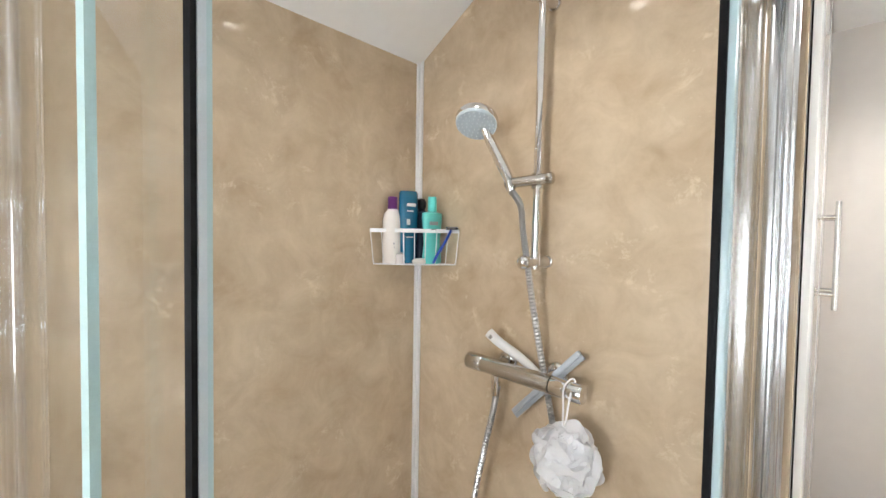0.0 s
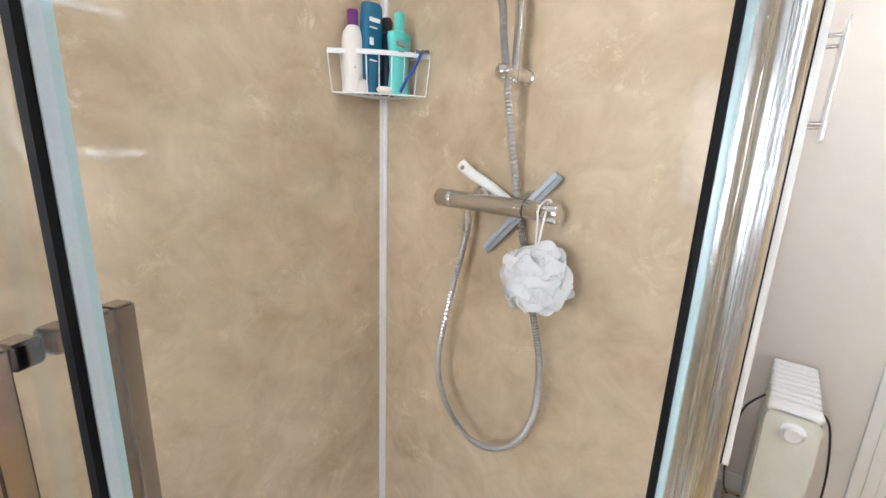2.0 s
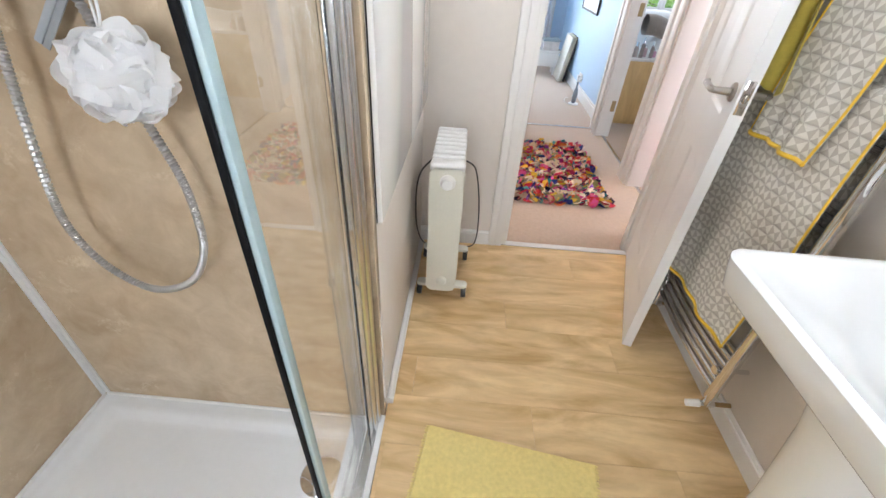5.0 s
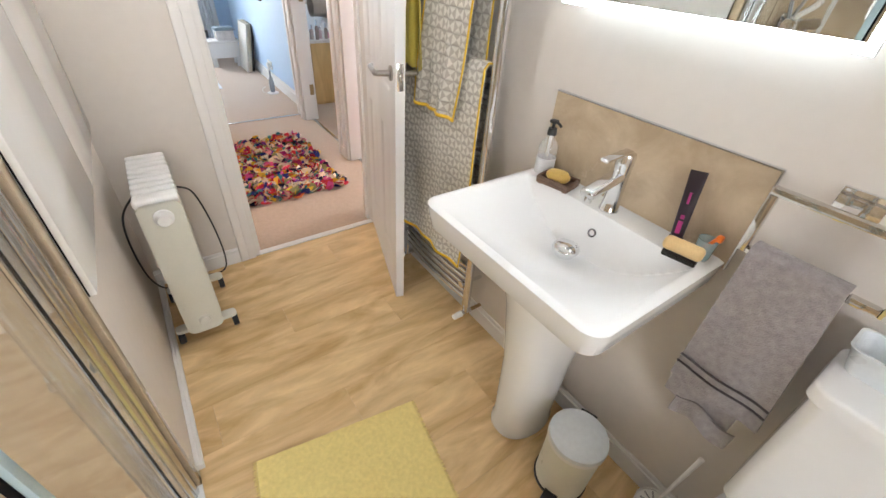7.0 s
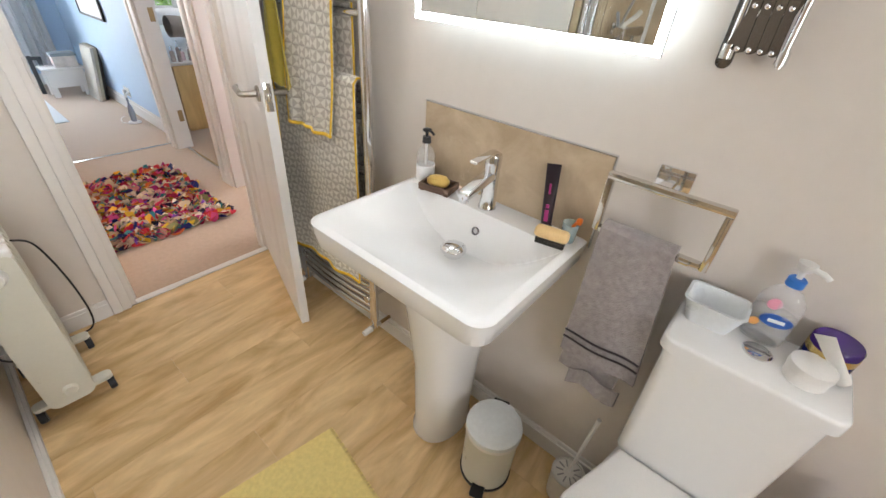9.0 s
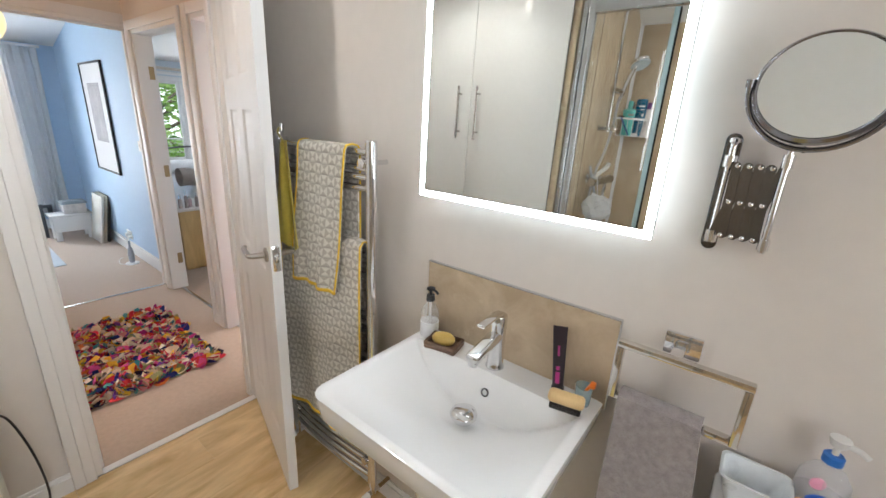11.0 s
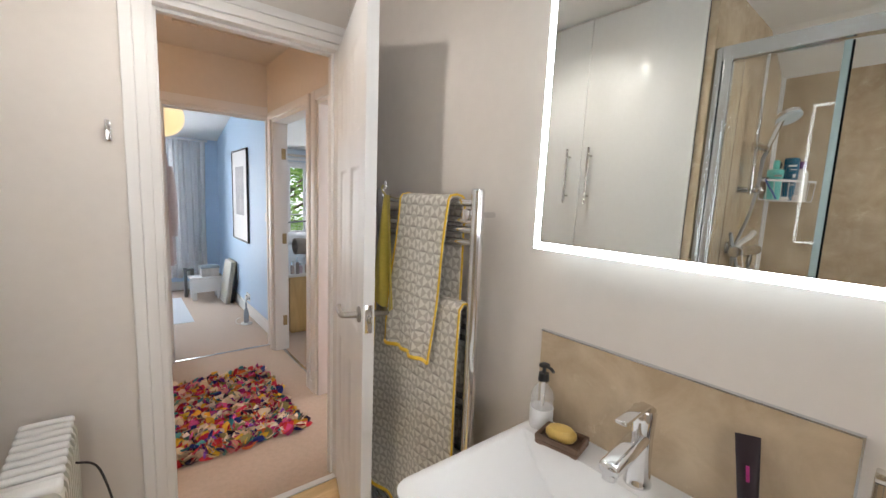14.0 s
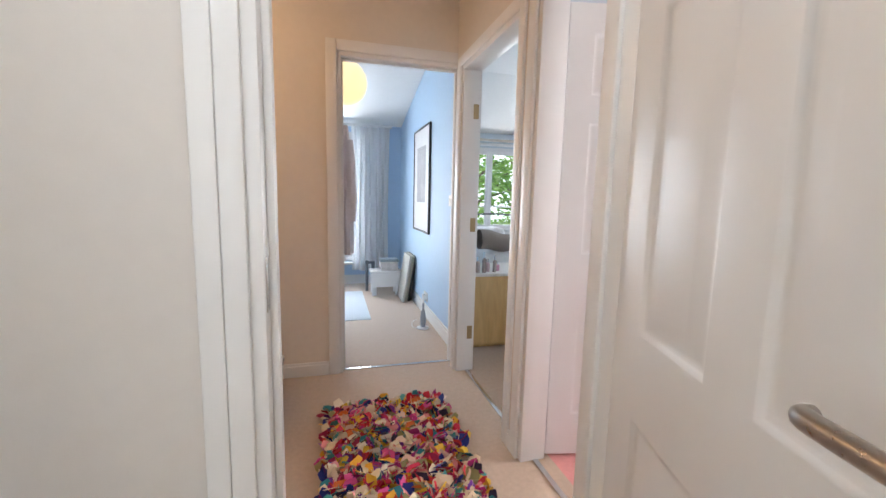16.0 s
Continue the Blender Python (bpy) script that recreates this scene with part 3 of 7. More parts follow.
def panel_door(name, label, hinge, ang, width, height, handle=True, plate=True):
    """Six-panel moulded door leaf: built along +x from the hinge, its thickness along +y, then turned."""
    th = thing(name, (0, 0, 0), label, "door")
    t = 0.035
    sw, mid = 0.105, width / 2
    xs = [(sw, mid - 0.045), (mid + 0.045, width - sw)]
    zs = [(0.20, 0.78), (0.94, 1.50), (1.61, height - 0.11)]
    faces = [box((0, 0.011, 0.008), (width, t - 0.011, height))]
    bm = bmesh.new()
    gx = [0, xs[0][0], xs[0][1], xs[1][0], xs[1][1], width]
    gz = [0.008] + [e for z in zs for e in z] + [height]
    for y, sg in ((0.0, 1), (t, -1)):
        for i in range(5):
            for j in range(7):
                x0, x1, z0, z1 = gx[i], gx[i + 1], gz[j], gz[j + 1]
                if i % 2 == 0 or j % 2 == 0:
                    bm.faces.new([bm.verts.new(q) for q in ((x0, y, z0), (x1, y, z0), (x1, y, z1), (x0, y, z1))])
                    continue
                # moulded panel: a rounded step down, a flat groove, and a raised field
                ring = None
                for ins, dep in ((0, 0), (0.003, 0.0012), (0.008, 0.0065), (0.012, 0.0085), (0.022, 0.0085), (0.050, 0.0030), (0.056, 0.0022)):
                    r = [bm.verts.new(q) for q in ((x0 + ins, y + sg * dep, z0 + ins), (x1 - ins, y + sg * dep, z0 + ins), (x1 - ins, y + sg * dep, z1 - ins), (x0 + ins, y + sg * dep, z1 - ins))]
                    if ring:
                        for k in range(4):
                            bm.faces.new((ring[k], ring[(k + 1) % 4], r[(k + 1) % 4], r[k]))
                    ring = r
                bm.faces.new(ring)
    for q in (((0, 0, 0.008), (0, t, 0.008), (0, t, height), (0, 0, height)), ((width, 0, 0.008), (width, t, 0.008), (width, t, height), (width, 0, height)), ((0, 0, height), (width, 0, height), (width, t, height), (0, t, height)), ((0, 0, 0.008), (width, 0, 0.008), (width, t, 0.008), (0, t, 0.008))):
        bm.faces.new([bm.verts.new(c) for c in q])
    bmesh.ops.remove_doubles(bm, verts=bm.verts, dist=0.0002)
    faces = [bm]
    part("leaf", join(*faces), GLOSS, th)
    hx, hz = width - 0.06, 1.018
    if handle:
        for y, sg in ((0, -1), (t, 1)):
            h = thing_part("lever_handle", join(lathe((hx, y, hz), [(0.026, 0), (0.026, 0.006), (0.022, 0.009), (0.011, 0.010), (0.0095, 0.052)], 24, (0, sg, 0)),
                                                 tube(smooth_path([(hx, y + sg * 0.046, hz), (hx - 0.006, y + sg * 0.056, hz), (hx - 0.03, y + sg * 0.058, hz), (hx - 0.115, y + sg * 0.056, hz - 0.004), (hx - 0.122, y + sg * 0.045, hz - 0.004)], 6), 0.0095, 12)), NICKEL, th)
        latch = thing_part("latch_plate", box((width - 0.001, 0.006, hz - 0.045), (width + 0.002, t - 0.006, hz + 0.045), 0.0008), CHROME, th)
        thing_part("latch_bolt", box((width, 0.012, hz - 0.012), (width + 0.010, t - 0.012, hz + 0.012), 0.003), BRUSHED, latch)
    for z in (0.28, 1.02, 1.76):
        thing_part("hinge", join(box((-0.003, t - 0.001, z - 0.04), (0.022, t + 0.004, z + 0.04), 0.0008), rod((-0.004, t + 0.005, z - 0.04), (-0.004, t + 0.005, z + 0.04), 0.005, None, 10)), BRASS, th)
    th.matrix_world = pose(hinge[0], hinge[1], 0, 0, 0, ang)
    ORIGIN[th] = Vector((0, 0, 0))
    return th


def thing_part(name, bm, material, parent, label=""):
    return part(name, bm, material, parent, label)


# the bathroom door stands open towards the towel rail: the leaf leaves the hinge towards the room
dv = Vector((1.958 - 2.168, 3.597 - 4.266))
panel_door("bathroom_door", "white gloss six-panel door standing open into the bathroom", (2.168, 4.266), math.degrees(math.atan2(dv.y, dv.x)), 0.70, 2.03)
panel_door("pink_room_door", "white gloss panel door standing open on the pink carpet", (2.545, 5.13), -12, 0.69, 1.97, False)

# thresholds
struct("threshold_bath", box((DL + 0.03, NY - 0.004, 0), (DR - 0.03, NY + 0.03, 0.008), 0.003), GLOSS, "white threshold strip between vinyl and carpet", "threshold")
struct("threshold_blue", box((BL + 0.03, HY + 0.03, 0), (BR - 0.03, HY + 0.055, 0.006), 0.002), ALU, "aluminium carpet bar", "threshold")
struct("threshold_second", box((HX + 0.062, 5.32, 0), (HX + 0.087, 6.10, 0.006), 0.002), ALU, "aluminium carpet bar", "threshold")
struct("threshold_pink", box((HX + 0.06, 4.48, 0), (HX + 0.085, 5.11, 0.006), 0.002), ALU, "aluminium carpet bar", "threshold")


# skirting boards
def skirting(name, a, b, h=0.09, t=0.014, label="white gloss skirting board"):
    """Along a wall from a to b; the board's thickness lies to the left of the way."""
    a, b = Vector((*a, 0)), Vector((*b, 0))
    d = (b - a).normalized()
    n = Vector((-d.y, d.x, 0))
    L = (b - a).length
    bm = prism([(0, 0), (L, 0), (L, t), (0, t)], 0.0, h * 0.8)
    top = prism([(0, 0), (L, 0), (L, t * 0.55), (0, t * 0.55)], h * 0.8, h, 0.003)
    bm = join(bm, top)
    m = Matrix(((d.x, n.x, 0, a.x), (d.y, n.y, 0, a.y), (0, 0, 1, 0), (0, 0, 0, 1)))
    struct(name, turned(bm, m), GLOSS, label, "skirting")


skirting("baseboard_east", (EX, 0.8), (EX, NY - 0.02), 0.085)
skirting("baseboard_north", (DL - 0.066, NY), (CX, NY), 0.085)
skirting("baseboard_cupboard", (CX, NY - 0.014), (CX, SY + 0.05), 0.030, 0.022, "low white trim strip at the foot of the wall")
skirting("baseboard_hall_north", (BL - 0.062, HY), (-0.6, HY), 0.09)
skirting("baseboard_blue", (2.5, HY + 0.11), (2.5, QY), 0.12, 0.016)
skirting("baseboard_blue_north", (2.484, QY), (-0.6, QY), 0.12, 0.016)
skirting("baseboard_hall_east", (HX, 5.2), (HX, 5.24), 0.09)

# ---- shower ----
QC, QR = Vector((0.402, 2.818)), 0.600     # middle and radius of the quadrant


def quad_line(r, from_south=None, to_north=None, n=22):
    """Plan of the quadrant at a radius: from the west wall along the front, round, and up to the north wall."""
    pts = [(SX, QC.y - r)] + [(QC.x + r * math.cos(radians(a)), QC.y + r * math.sin(radians(a))) for a in np.linspace(-90, 0, n)] + [(QC.x + r, SY)]
    return [(float(x), float(y)) for x, y in pts]


def strip(line, t, z0, z1):
    """A wall of a thickness that follows a line in plan."""
    L = [Vector(p) for p in line]
    side = []
    for i, p in enumerate(L):
        d = (L[min(i + 1, len(L) - 1)] - L[max(i - 1, 0)]).normalized()
        side.append(Vector((-d.y, d.x)))
    out = [tuple(p + s * t / 2) for p, s in zip(L, side)] + [tuple(p - s * t / 2) for p, s in reversed(list(zip(L, side)))]
    bm = bmesh.new()
    k = len(L)
    lo = [bm.verts.new((x, y, z0)) for x, y in out]
    hi = [bm.verts.new((x, y, z1)) for x, y in out]
    n = len(out)
    for i in range(n):
        bm.faces.new((lo[i], lo[(i + 1) % n], hi[(i + 1) % n], hi[i]))
    for i in range(k - 1):
        bm.faces.new((lo[i], lo[i + 1], lo[n - 2 - i], lo[n - 1 - i]))
        bm.faces.new((hi[i], hi[i + 1], hi[n - 2 - i], hi[n - 1 - i]))
    return bm


def arc_part(r, a0, a1, n=14):
    return [(QC.x + r * math.cos(radians(a)), QC.y + r * math.sin(radians(a))) for a in np.linspace(a0, a1, n)]


TZ = -0.022
tray = thing("shower_tray", (0.5, 2.7, 0), "low white acrylic quadrant shower tray with a round waste", "shower tray")


def tray_height(x, y):
    """Flat rim, then a shallow dished floor."""
    rr = QR + 0.01 - 0.075
    d = min(x - SX - 0.05, SY - 0.05 - y)
    if x > QC.x and y < QC.y:
        d = min(d, rr - math.hypot(x - QC.x, y - QC.y))
    else:
        d = min(d, QC.x + rr - x, y - (QC.y - rr))
    k = max(0.0, min(1.0, d / 0.028))
    fall = math.hypot(x - 0.86, y - 2.98) * 0.006
    return TZ - (0.026 - fall) * k * k * (3 - 2 * k)


bm = bmesh.new()
outer = quad_line(QR + 0.035, n=40)
grid = {}
N = 84
for i in range(N + 1):
    for j in range(N + 1):
        x, y = SX + (QC.x + QR + 0.035 - SX) * i / N, QC.y - QR - 0.035 + (SY - QC.y + QR + 0.035) * j / N
        if x > QC.x and y < QC.y:
            h = math.hypot(x - QC.x, y - QC.y)
            if h > QR + 0.035:
                if h > QR + 0.05:
                    continue
                s = (QR + 0.035) / h
                x, y = QC.x + (x - QC.x) * s, QC.y + (y - QC.y) * s
        grid[i, j] = bm.verts.new((x, y, tray_height(x, y)))
for i in range(N):
    for j in range(N):
        q = [grid.get(k) for k in ((i, j), (i + 1, j), (i + 1, j + 1), (i, j + 1))]
        if all(q):
            bm.faces.new(q)
part("dish", bm, TRAYWHITE, tray)
part("rim", strip(quad_line(QR + 0.026, n=40), 0.018, -0.045, 0.004), TRAYWHITE, tray)
waste = part("waste_cover", lathe((0.868, 2.985, TZ - 0.028), [(0.063, 0.0), (0.063, 0.006), (0.058, 0.011), (0.03, 0.016), (0.0, 0.017)], 36), CHROME, tray, "domed chrome waste cover")
struct("trim_tray_west", box((SX, 2.16, TZ - 0.006), (SX + 0.006, SY - 0.006, TZ + 0.012), 0.002), WHITEPLA, "white sealing strip above the tray", "seal")
struct("trim_tray_north", box((SX + 0.006, SY - 0.006, TZ - 0.006), (1.0, SY, TZ + 0.012), 0.002), WHITEPLA, "white sealing strip above the tray", "seal")
struct("trim_corner", join(box((SX, SY - 0.018, TZ + 0.012), (SX + 0.005, SY, 2.2), 0.001), box((SX + 0.005, SY - 0.006, TZ + 0.012), (SX + 0.018, SY, 2.2), 0.001)), plain("bright_aluminium", (0.88, 0.88, 0.89), 0.42, 0.6, 0.03, 20), "bright aluminium corner trim between the panels", "trim")
struct("trim_panel_end", box((CX, SY - 0.004, 0.03), (CX + 0.004, SY + 0.0275, 2.33), 0.001), PANEL, "tan laminate edge of the shower partition", "trim")

enc = thing("shower_enclosure", (QC.x, QC.y, 0), "quadrant shower enclosure with chrome profiles and open glass doors", "shower enclosure")
ET = 2.08
part("bottom_track", join(strip(quad_line(QR, n=36), 0.034, TZ, TZ + 0.022), strip(quad_line(QR - 0.012, n=36), 0.004, TZ + 0.022, TZ + 0.030), strip(quad_line(QR + 0.012, n=36), 0.006, TZ + 0.022, TZ + 0.034)), ALU, enc)
part("top_track", join(strip(quad_line(QR - 0.004, n=36), 0.042, ET - 0.055, ET)), ALU, enc)
rx = QC.x + QR
post = []
for y0, y1, x0, x1 in ((SY - 0.030, SY - 0.001, rx - 0.022, rx + 0.024), (SY - 0.066, SY - 0.030, rx - 0.016, rx + 0.018)):
    post.append(box((x0, y0, TZ), (x1, y1, ET), 0.010, 4))
part("wall_profile", join(*post), ALU, enc)
py = QC.y - QR
part("wall_profile", join(box((SX + 0.001, py - 0.022, TZ), (SX + 0.022, py + 0.022, ET), 0.005, 3), box((SX + 0.022, py - 0.017, TZ), (SX + 0.045, py + 0.016, ET), 0.005, 3)), CHROME, enc)
# fixed panes
part("fixed_pane", strip([(rx + 0.008, SY - 0.045), (rx + 0.006, 3.075)], 0.006, TZ + 0.03, ET - 0.05), GLASS, enc, "", True, False)
west_line = [(SX + 0.04, py - 0.018)] + arc_part(QR + 0.018, -90, -64.8)
fw = part("fixed_pane", strip(west_line, 0.006, TZ + 0.03, ET - 0.05), GLASS, enc, "", True, False)
part("glass_edge", strip(arc_part(QR + 0.018, -64.8, -64.0, 3), 0.008, TZ + 0.03, ET - 0.05), TEAL, fw, "green edge of the glass", True, False)
# sliding doors, pushed back behind the fixed panes
RDX = 0.984
rd = part("sliding_door", strip([(RDX - 0.004, SY - 0.06), (RDX, 2.798)], 0.006, TZ + 0.03, ET - 0.06), GLASS, enc, "", True, False)
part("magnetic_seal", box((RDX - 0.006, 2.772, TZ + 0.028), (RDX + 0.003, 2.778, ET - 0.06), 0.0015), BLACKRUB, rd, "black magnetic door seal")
part("seal_strip", box((RDX - 0.004, 2.778, TZ + 0.028), (RDX + 0.011, 2.798, ET - 0.06), 0.002), TEALSEAL, rd, "clear blue-tinted seal strip")
LA, LR = -58.1, 0.590
door_line = [(0.16, QC.y - LR)] + arc_part(LR, -90, LA + 0.3)
ld = part("sliding_door", strip(door_line, 0.006, TZ + 0.03, ET - 0.06), GLASS, enc, "", True, False)
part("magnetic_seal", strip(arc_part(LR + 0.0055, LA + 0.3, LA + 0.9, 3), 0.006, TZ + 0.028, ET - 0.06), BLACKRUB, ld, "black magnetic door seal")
part("seal_strip", strip(arc_part(LR - 0.0022, LA + 0.3, LA + 1.0, 4), 0.0090, TZ + 0.028, ET - 0.06), SEALPALE, ld, "clear blue-tinted seal strip")
part("seal_strip", strip(arc_part(LR - 0.0105, LA + 0.2, LA + 0.9, 4), 0.007, TZ + 0.028, ET - 0.06), TEALSEAL, ld, "blue-green seal strip")


def d_handle(r0, r1, ang, z0, z1):
    """Square-section pull handle through the curved door, on one side of the glass."""
    a = radians(ang)
    d = Vector((math.cos(a), math.sin(a), 0))
    c = Vector((QC.x, QC.y, 0))
    s = Vector((-d.y, d.x, 0)) * 0.009
    bms = []
    rs = sorted((r0, r1))
    tip = r1

    def blk(ra, rb, za, zb):
        ra, rb = min(ra, rb), max(ra, rb)
        bm = box((0, 0, 0), (1, 1, 1))
        for v in bm.verts:
            v.co = c + d * (ra + (rb - ra) * v.co.x) + s * (2 * v.co.y - 1) + Vector((0, 0, za + (zb - za) * v.co.z))
        bmesh.ops.bevel(bm, geom=bm.edges[:], offset=0.002, segments=2, affect="EDGES")
        return bm

    w = 0.009 if r1 > r0 else -0.009
    bms = [blk(r0, r1 - 2 * w, z1 - 0.018, z1), blk(r0, r1 - 2 * w, z0, z0 + 0.018), blk(r1 - 2 * w, r1, z0, z1)]
    return join(*bms)


part("door_handle", d_handle(LR - 0.004, LR - 0.060, -60.5, 0.95, 1.248), HANDLEMETAL, ld, "square dark metal pull handle")
part("door_handle", d_handle(LR + 0.004, LR + 0.040, -60.5, 0.95, 1.248), HANDLEMETAL, ld, "square dark metal pull handle")

# ---- built-in cupboard ----
cup = thing("built_in_cupboard", (CX, 3.73, 0.76), "tall white lacquered two-door wall cupboard with bar handles", "cupboard")
part("carcass", join(box((0.45, SY + 0.065, 0.80), (CX - 0.002, SY + 0.08, 2.28)), box((0.45, NY - 0.05, 0.80), (CX - 0.002, NY - 0.035, 2.28)), box((0.44, SY + 0.065, 0.80), (0.45, NY - 0.035, 2.28))), LACQUER, cup)
for y0, y1, hy in ((SY + 0.030, 3.729, 3.672), (3.733, NY - 0.004, 3.795)):
    d = part("cupboard_door", box((CX + 0.001, y0, 0.772), (CX + 0.019, y1, 2.346), 0.0015), LACQUER, cup)
    hb = [rod((CX + 0.052, hy, 1.435), (CX + 0.052, hy, 1.715), 0.006, None, 14)]
    for z in (1.475, 1.675):
        hb.append(rod((CX + 0.020, hy, z), (CX + 0.052, hy, z), 0.005, None, 12))
    part("bar_handle", join(*hb), BRUSHED, d, "brushed steel bar handle")

# the shadow in the gap at the door's edge, drawn as a thin black strip
part("edge_strip", box((CX + 0.0045, SY + 0.0288, 0.772), (CX + 0.0072, SY + 0.030, 2.346)), BLACKRUB, cup, "black strip painted for the shadow gap beside the door")

# ---- mirror ----
MX = 2.150
mir = thing("led_mirror", (MX, 2.805, 1.29), "rectangular wall mirror with a lit white border", "mirror")
MY0, MY1, MZ0, MZ1 = 2.503, 3.108, 1.293, 2.09
part("casing", box((MX + 0.012, MY0 + 0.05, MZ0 + 0.05), (EX - 0.016, MY1 - 0.05, MZ1 - 0.05), 0.002), WHITEPLA, mir)
part("backlight", box((MX + 0.0065, MY0 + 0.012, MZ0 + 0.012), (MX + 0.013, MY1 - 0.012, MZ1 - 0.012), 0.002), BACKLIGHT, mir, "white backlight")
W = 0.0155
# added shield: keeps the glowing border's sides and back from lighting the wall
part("side_band", join(box((MX, MY0 - 0.002, MZ0 - 0.002), (MX + 0.006, MY0 - 0.0002, MZ1 + 0.002)), box((MX, MY1 + 0.0002, MZ0 - 0.002), (MX + 0.006, MY1 + 0.002, MZ1 + 0.002)), box((MX, MY0, MZ0 - 0.002), (MX + 0.006, MY1, MZ0 - 0.0002)), box((MX, MY0, MZ1 + 0.0002), (MX + 0.006, MY1, MZ1 + 0.002)), box((MX + 0.0054, MY0 - 0.001, MZ0 - 0.001), (MX + 0.0059, MY1 + 0.001, MZ1 + 0.001))), WHITEPLA, mir, "thin white shield added to block the border's side and back light", False)
part("mirror_glass", box((MX, MY0 + W, MZ0 + W), (MX + 0.005, MY1 - W, MZ1 - W)), MIRROR, mir, "", False)
part("light_border", join(box((MX, MY0, MZ0), (MX + 0.005, MY1, MZ0 + W)), box((MX, MY0, MZ1 - W), (MX + 0.005, MY1, MZ1)), box((MX, MY0, MZ0 + W), (MX + 0.005, MY0 + W, MZ1 - W)), box((MX, MY1 - W, MZ0 + W), (MX + 0.005, MY1, MZ1 - W))), LED, mir, "frosted glowing border", False)

mir.rotation_euler = (0, radians(0.9), 0)

# ---- basin ----
struct("splashback", box((EX - 0.009, 2.536, 0.84), (EX, 3.109, 1.080), 0.001), PANEL, "tan mottled laminate splashback with a bright edge", "splashback")
struct("trim_splashback", join(box((EX - 0.011, 2.533, 0.84), (EX, 2.536, 1.080)), box((EX - 0.011, 2.533, 1.080), (EX, 3.109, 1.083))), ALU, "aluminium edge trim", "trim")
BX0, BX1, BY0, BY1, BZ = 1.757, EX - 0.009, 2.540, 3.102, 0.858
basin = thing("wash_basin", (2.0, 2.82, 0), "white ceramic wash basin on a pedestal", "basin")


def basin_top(x, y):
    fx, fy = (x - 1.775) / (2.122 - 1.775), (y - 2.562) / (3.080 - 2.562)
    if not (0 < fx < 1 and 0 < fy < 1):
        return BZ
    # a gentle apron that falls from the front and sides, and a steep wall under the tap
    side = abs(2 * fy - 1)
    apron = 0.118 * (1 - side ** 2.3) * (1 - (1 - min(1, fx / 0.80)) ** 1.6)
    wall = (1 - fx) * 0.95
    h = max(0.0, 0.010 - abs(apron - wall)) / 0.010
    return BZ - max(0.0, min(apron, wall) - 0.0025 * h * h)


bm = bmesh.new()
out = round_rect(BX0, BY0, BX1, BY1, 0.045, 8)
NX, NYB = 92, 96


def into(x, y):
    """Keeps a grid point inside the rounded outline."""
    r = 0.045
    for cx, sx in ((BX0 + r, -1), (BX1 - r, 1)):
        for cy, sy in ((BY0 + r, -1), (BY1 - r, 1)):
            if sx < 0 and (x - cx) * sx > 0 and (y - cy) * sy > 0:
                h = math.hypot(x - cx, y - cy)
                m = max(abs(x - cx), abs(y - cy))
                k = m / h if h else 1
                return cx + (x - cx) * k, cy + (y - cy) * k
    return x, y


g = []
for i in range(NX + 1):
    row = []
    for j in range(NYB + 1):
        x, y = into(BX0 + (BX1 - BX0) * i / NX, BY0 + (BY1 - BY0) * j / NYB)
        edge = min(i, j, NX + 8 - i, NYB - j) / 2
        row.append(bm.verts.new((x, y, basin_top(x, y) - (0.004 if edge == 0 else 0.0018 if edge == 0.5 else 0.0006 if edge == 1 else 0))))
    g.append(row)
for i in range(NX):
    for j in range(NYB):
        bm.faces.new((g[i][j], g[i + 1][j], g[i + 1][j + 1], g[i][j + 1]))
loop = [g[i][0] for i in range(NX + 1)] + [g[NX][j] for j in range(1, NYB + 1)] + [g[i][NYB] for i in range(NX - 1, -1, -1)] + [g[0][j] for j in range(NYB - 1, 0, -1)]
prev = loop
for dz, k in ((0.02, 0.002), (0.062, 0.008), (0.076, 0.020), (0.110, 0.075), (0.132, 0.12)):
    ring = []
    for v in loop:
        cx, cy = 2.03, 2.82
        x = v.co.x + (k * (1 if v.co.x < cx else 0)) * min(1, abs(v.co.x - cx) / 0.2)
        y = v.co.y + k * (1 if v.co.y < cy else -1) * min(1, abs(v.co.y - cy) / 0.2)
        ring.append(bm.verts.new((x, y, BZ - 0.004 - dz)))
    n = len(loop)
    for i in range(n):
        bm.faces.new((prev[i], prev[(i + 1) % n], ring[(i + 1) % n], ring[i]))
    prev = ring
bm.faces.new(prev)
part("bowl", bm, CERAMIC, basin)
ped = bmesh.new()
rings = []
for z, rx_, ry_, cx in ((0.0, 0.125, 0.088, 2.055), (0.02, 0.125, 0.088, 2.055), (0.05, 0.118, 0.082, 2.055), (0.35, 0.125, 0.092, 2.05), (0.60, 0.155, 0.115, 2.045), (0.727, 0.18, 0.135, 2.04)):
    rings.append([ped.verts.new((cx + rx_ * math.cos(a) * (1 if math.cos(a) < 0 else 0.9), 2.82 + ry_ * math.copysign(abs(math.sin(a)) ** 0.8, math.sin(a)), z)) for a in [2 * math.pi * i / 40 for i in range(40)]])
for a, b in zip(rings, rings[1:]):
    for i in range(40):
        ped.faces.new((a[i], a[(i + 1) % 40], b[(i + 1) % 40], b[i]))
ped.faces.new(rings[0])
ped.faces.new(rings[-1])
part("pedestal", ped, CERAMIC, basin)
part("plug", lathe((2.028, 2.826, 0.756), [(0.024, 0), (0.024, 0.014), (0.035, 0.016), (0.036, 0.022), (0.033, 0.028), (0.022, 0.034), (0, 0.037)], 32), CHROME, basin, "chrome pop-up plug")
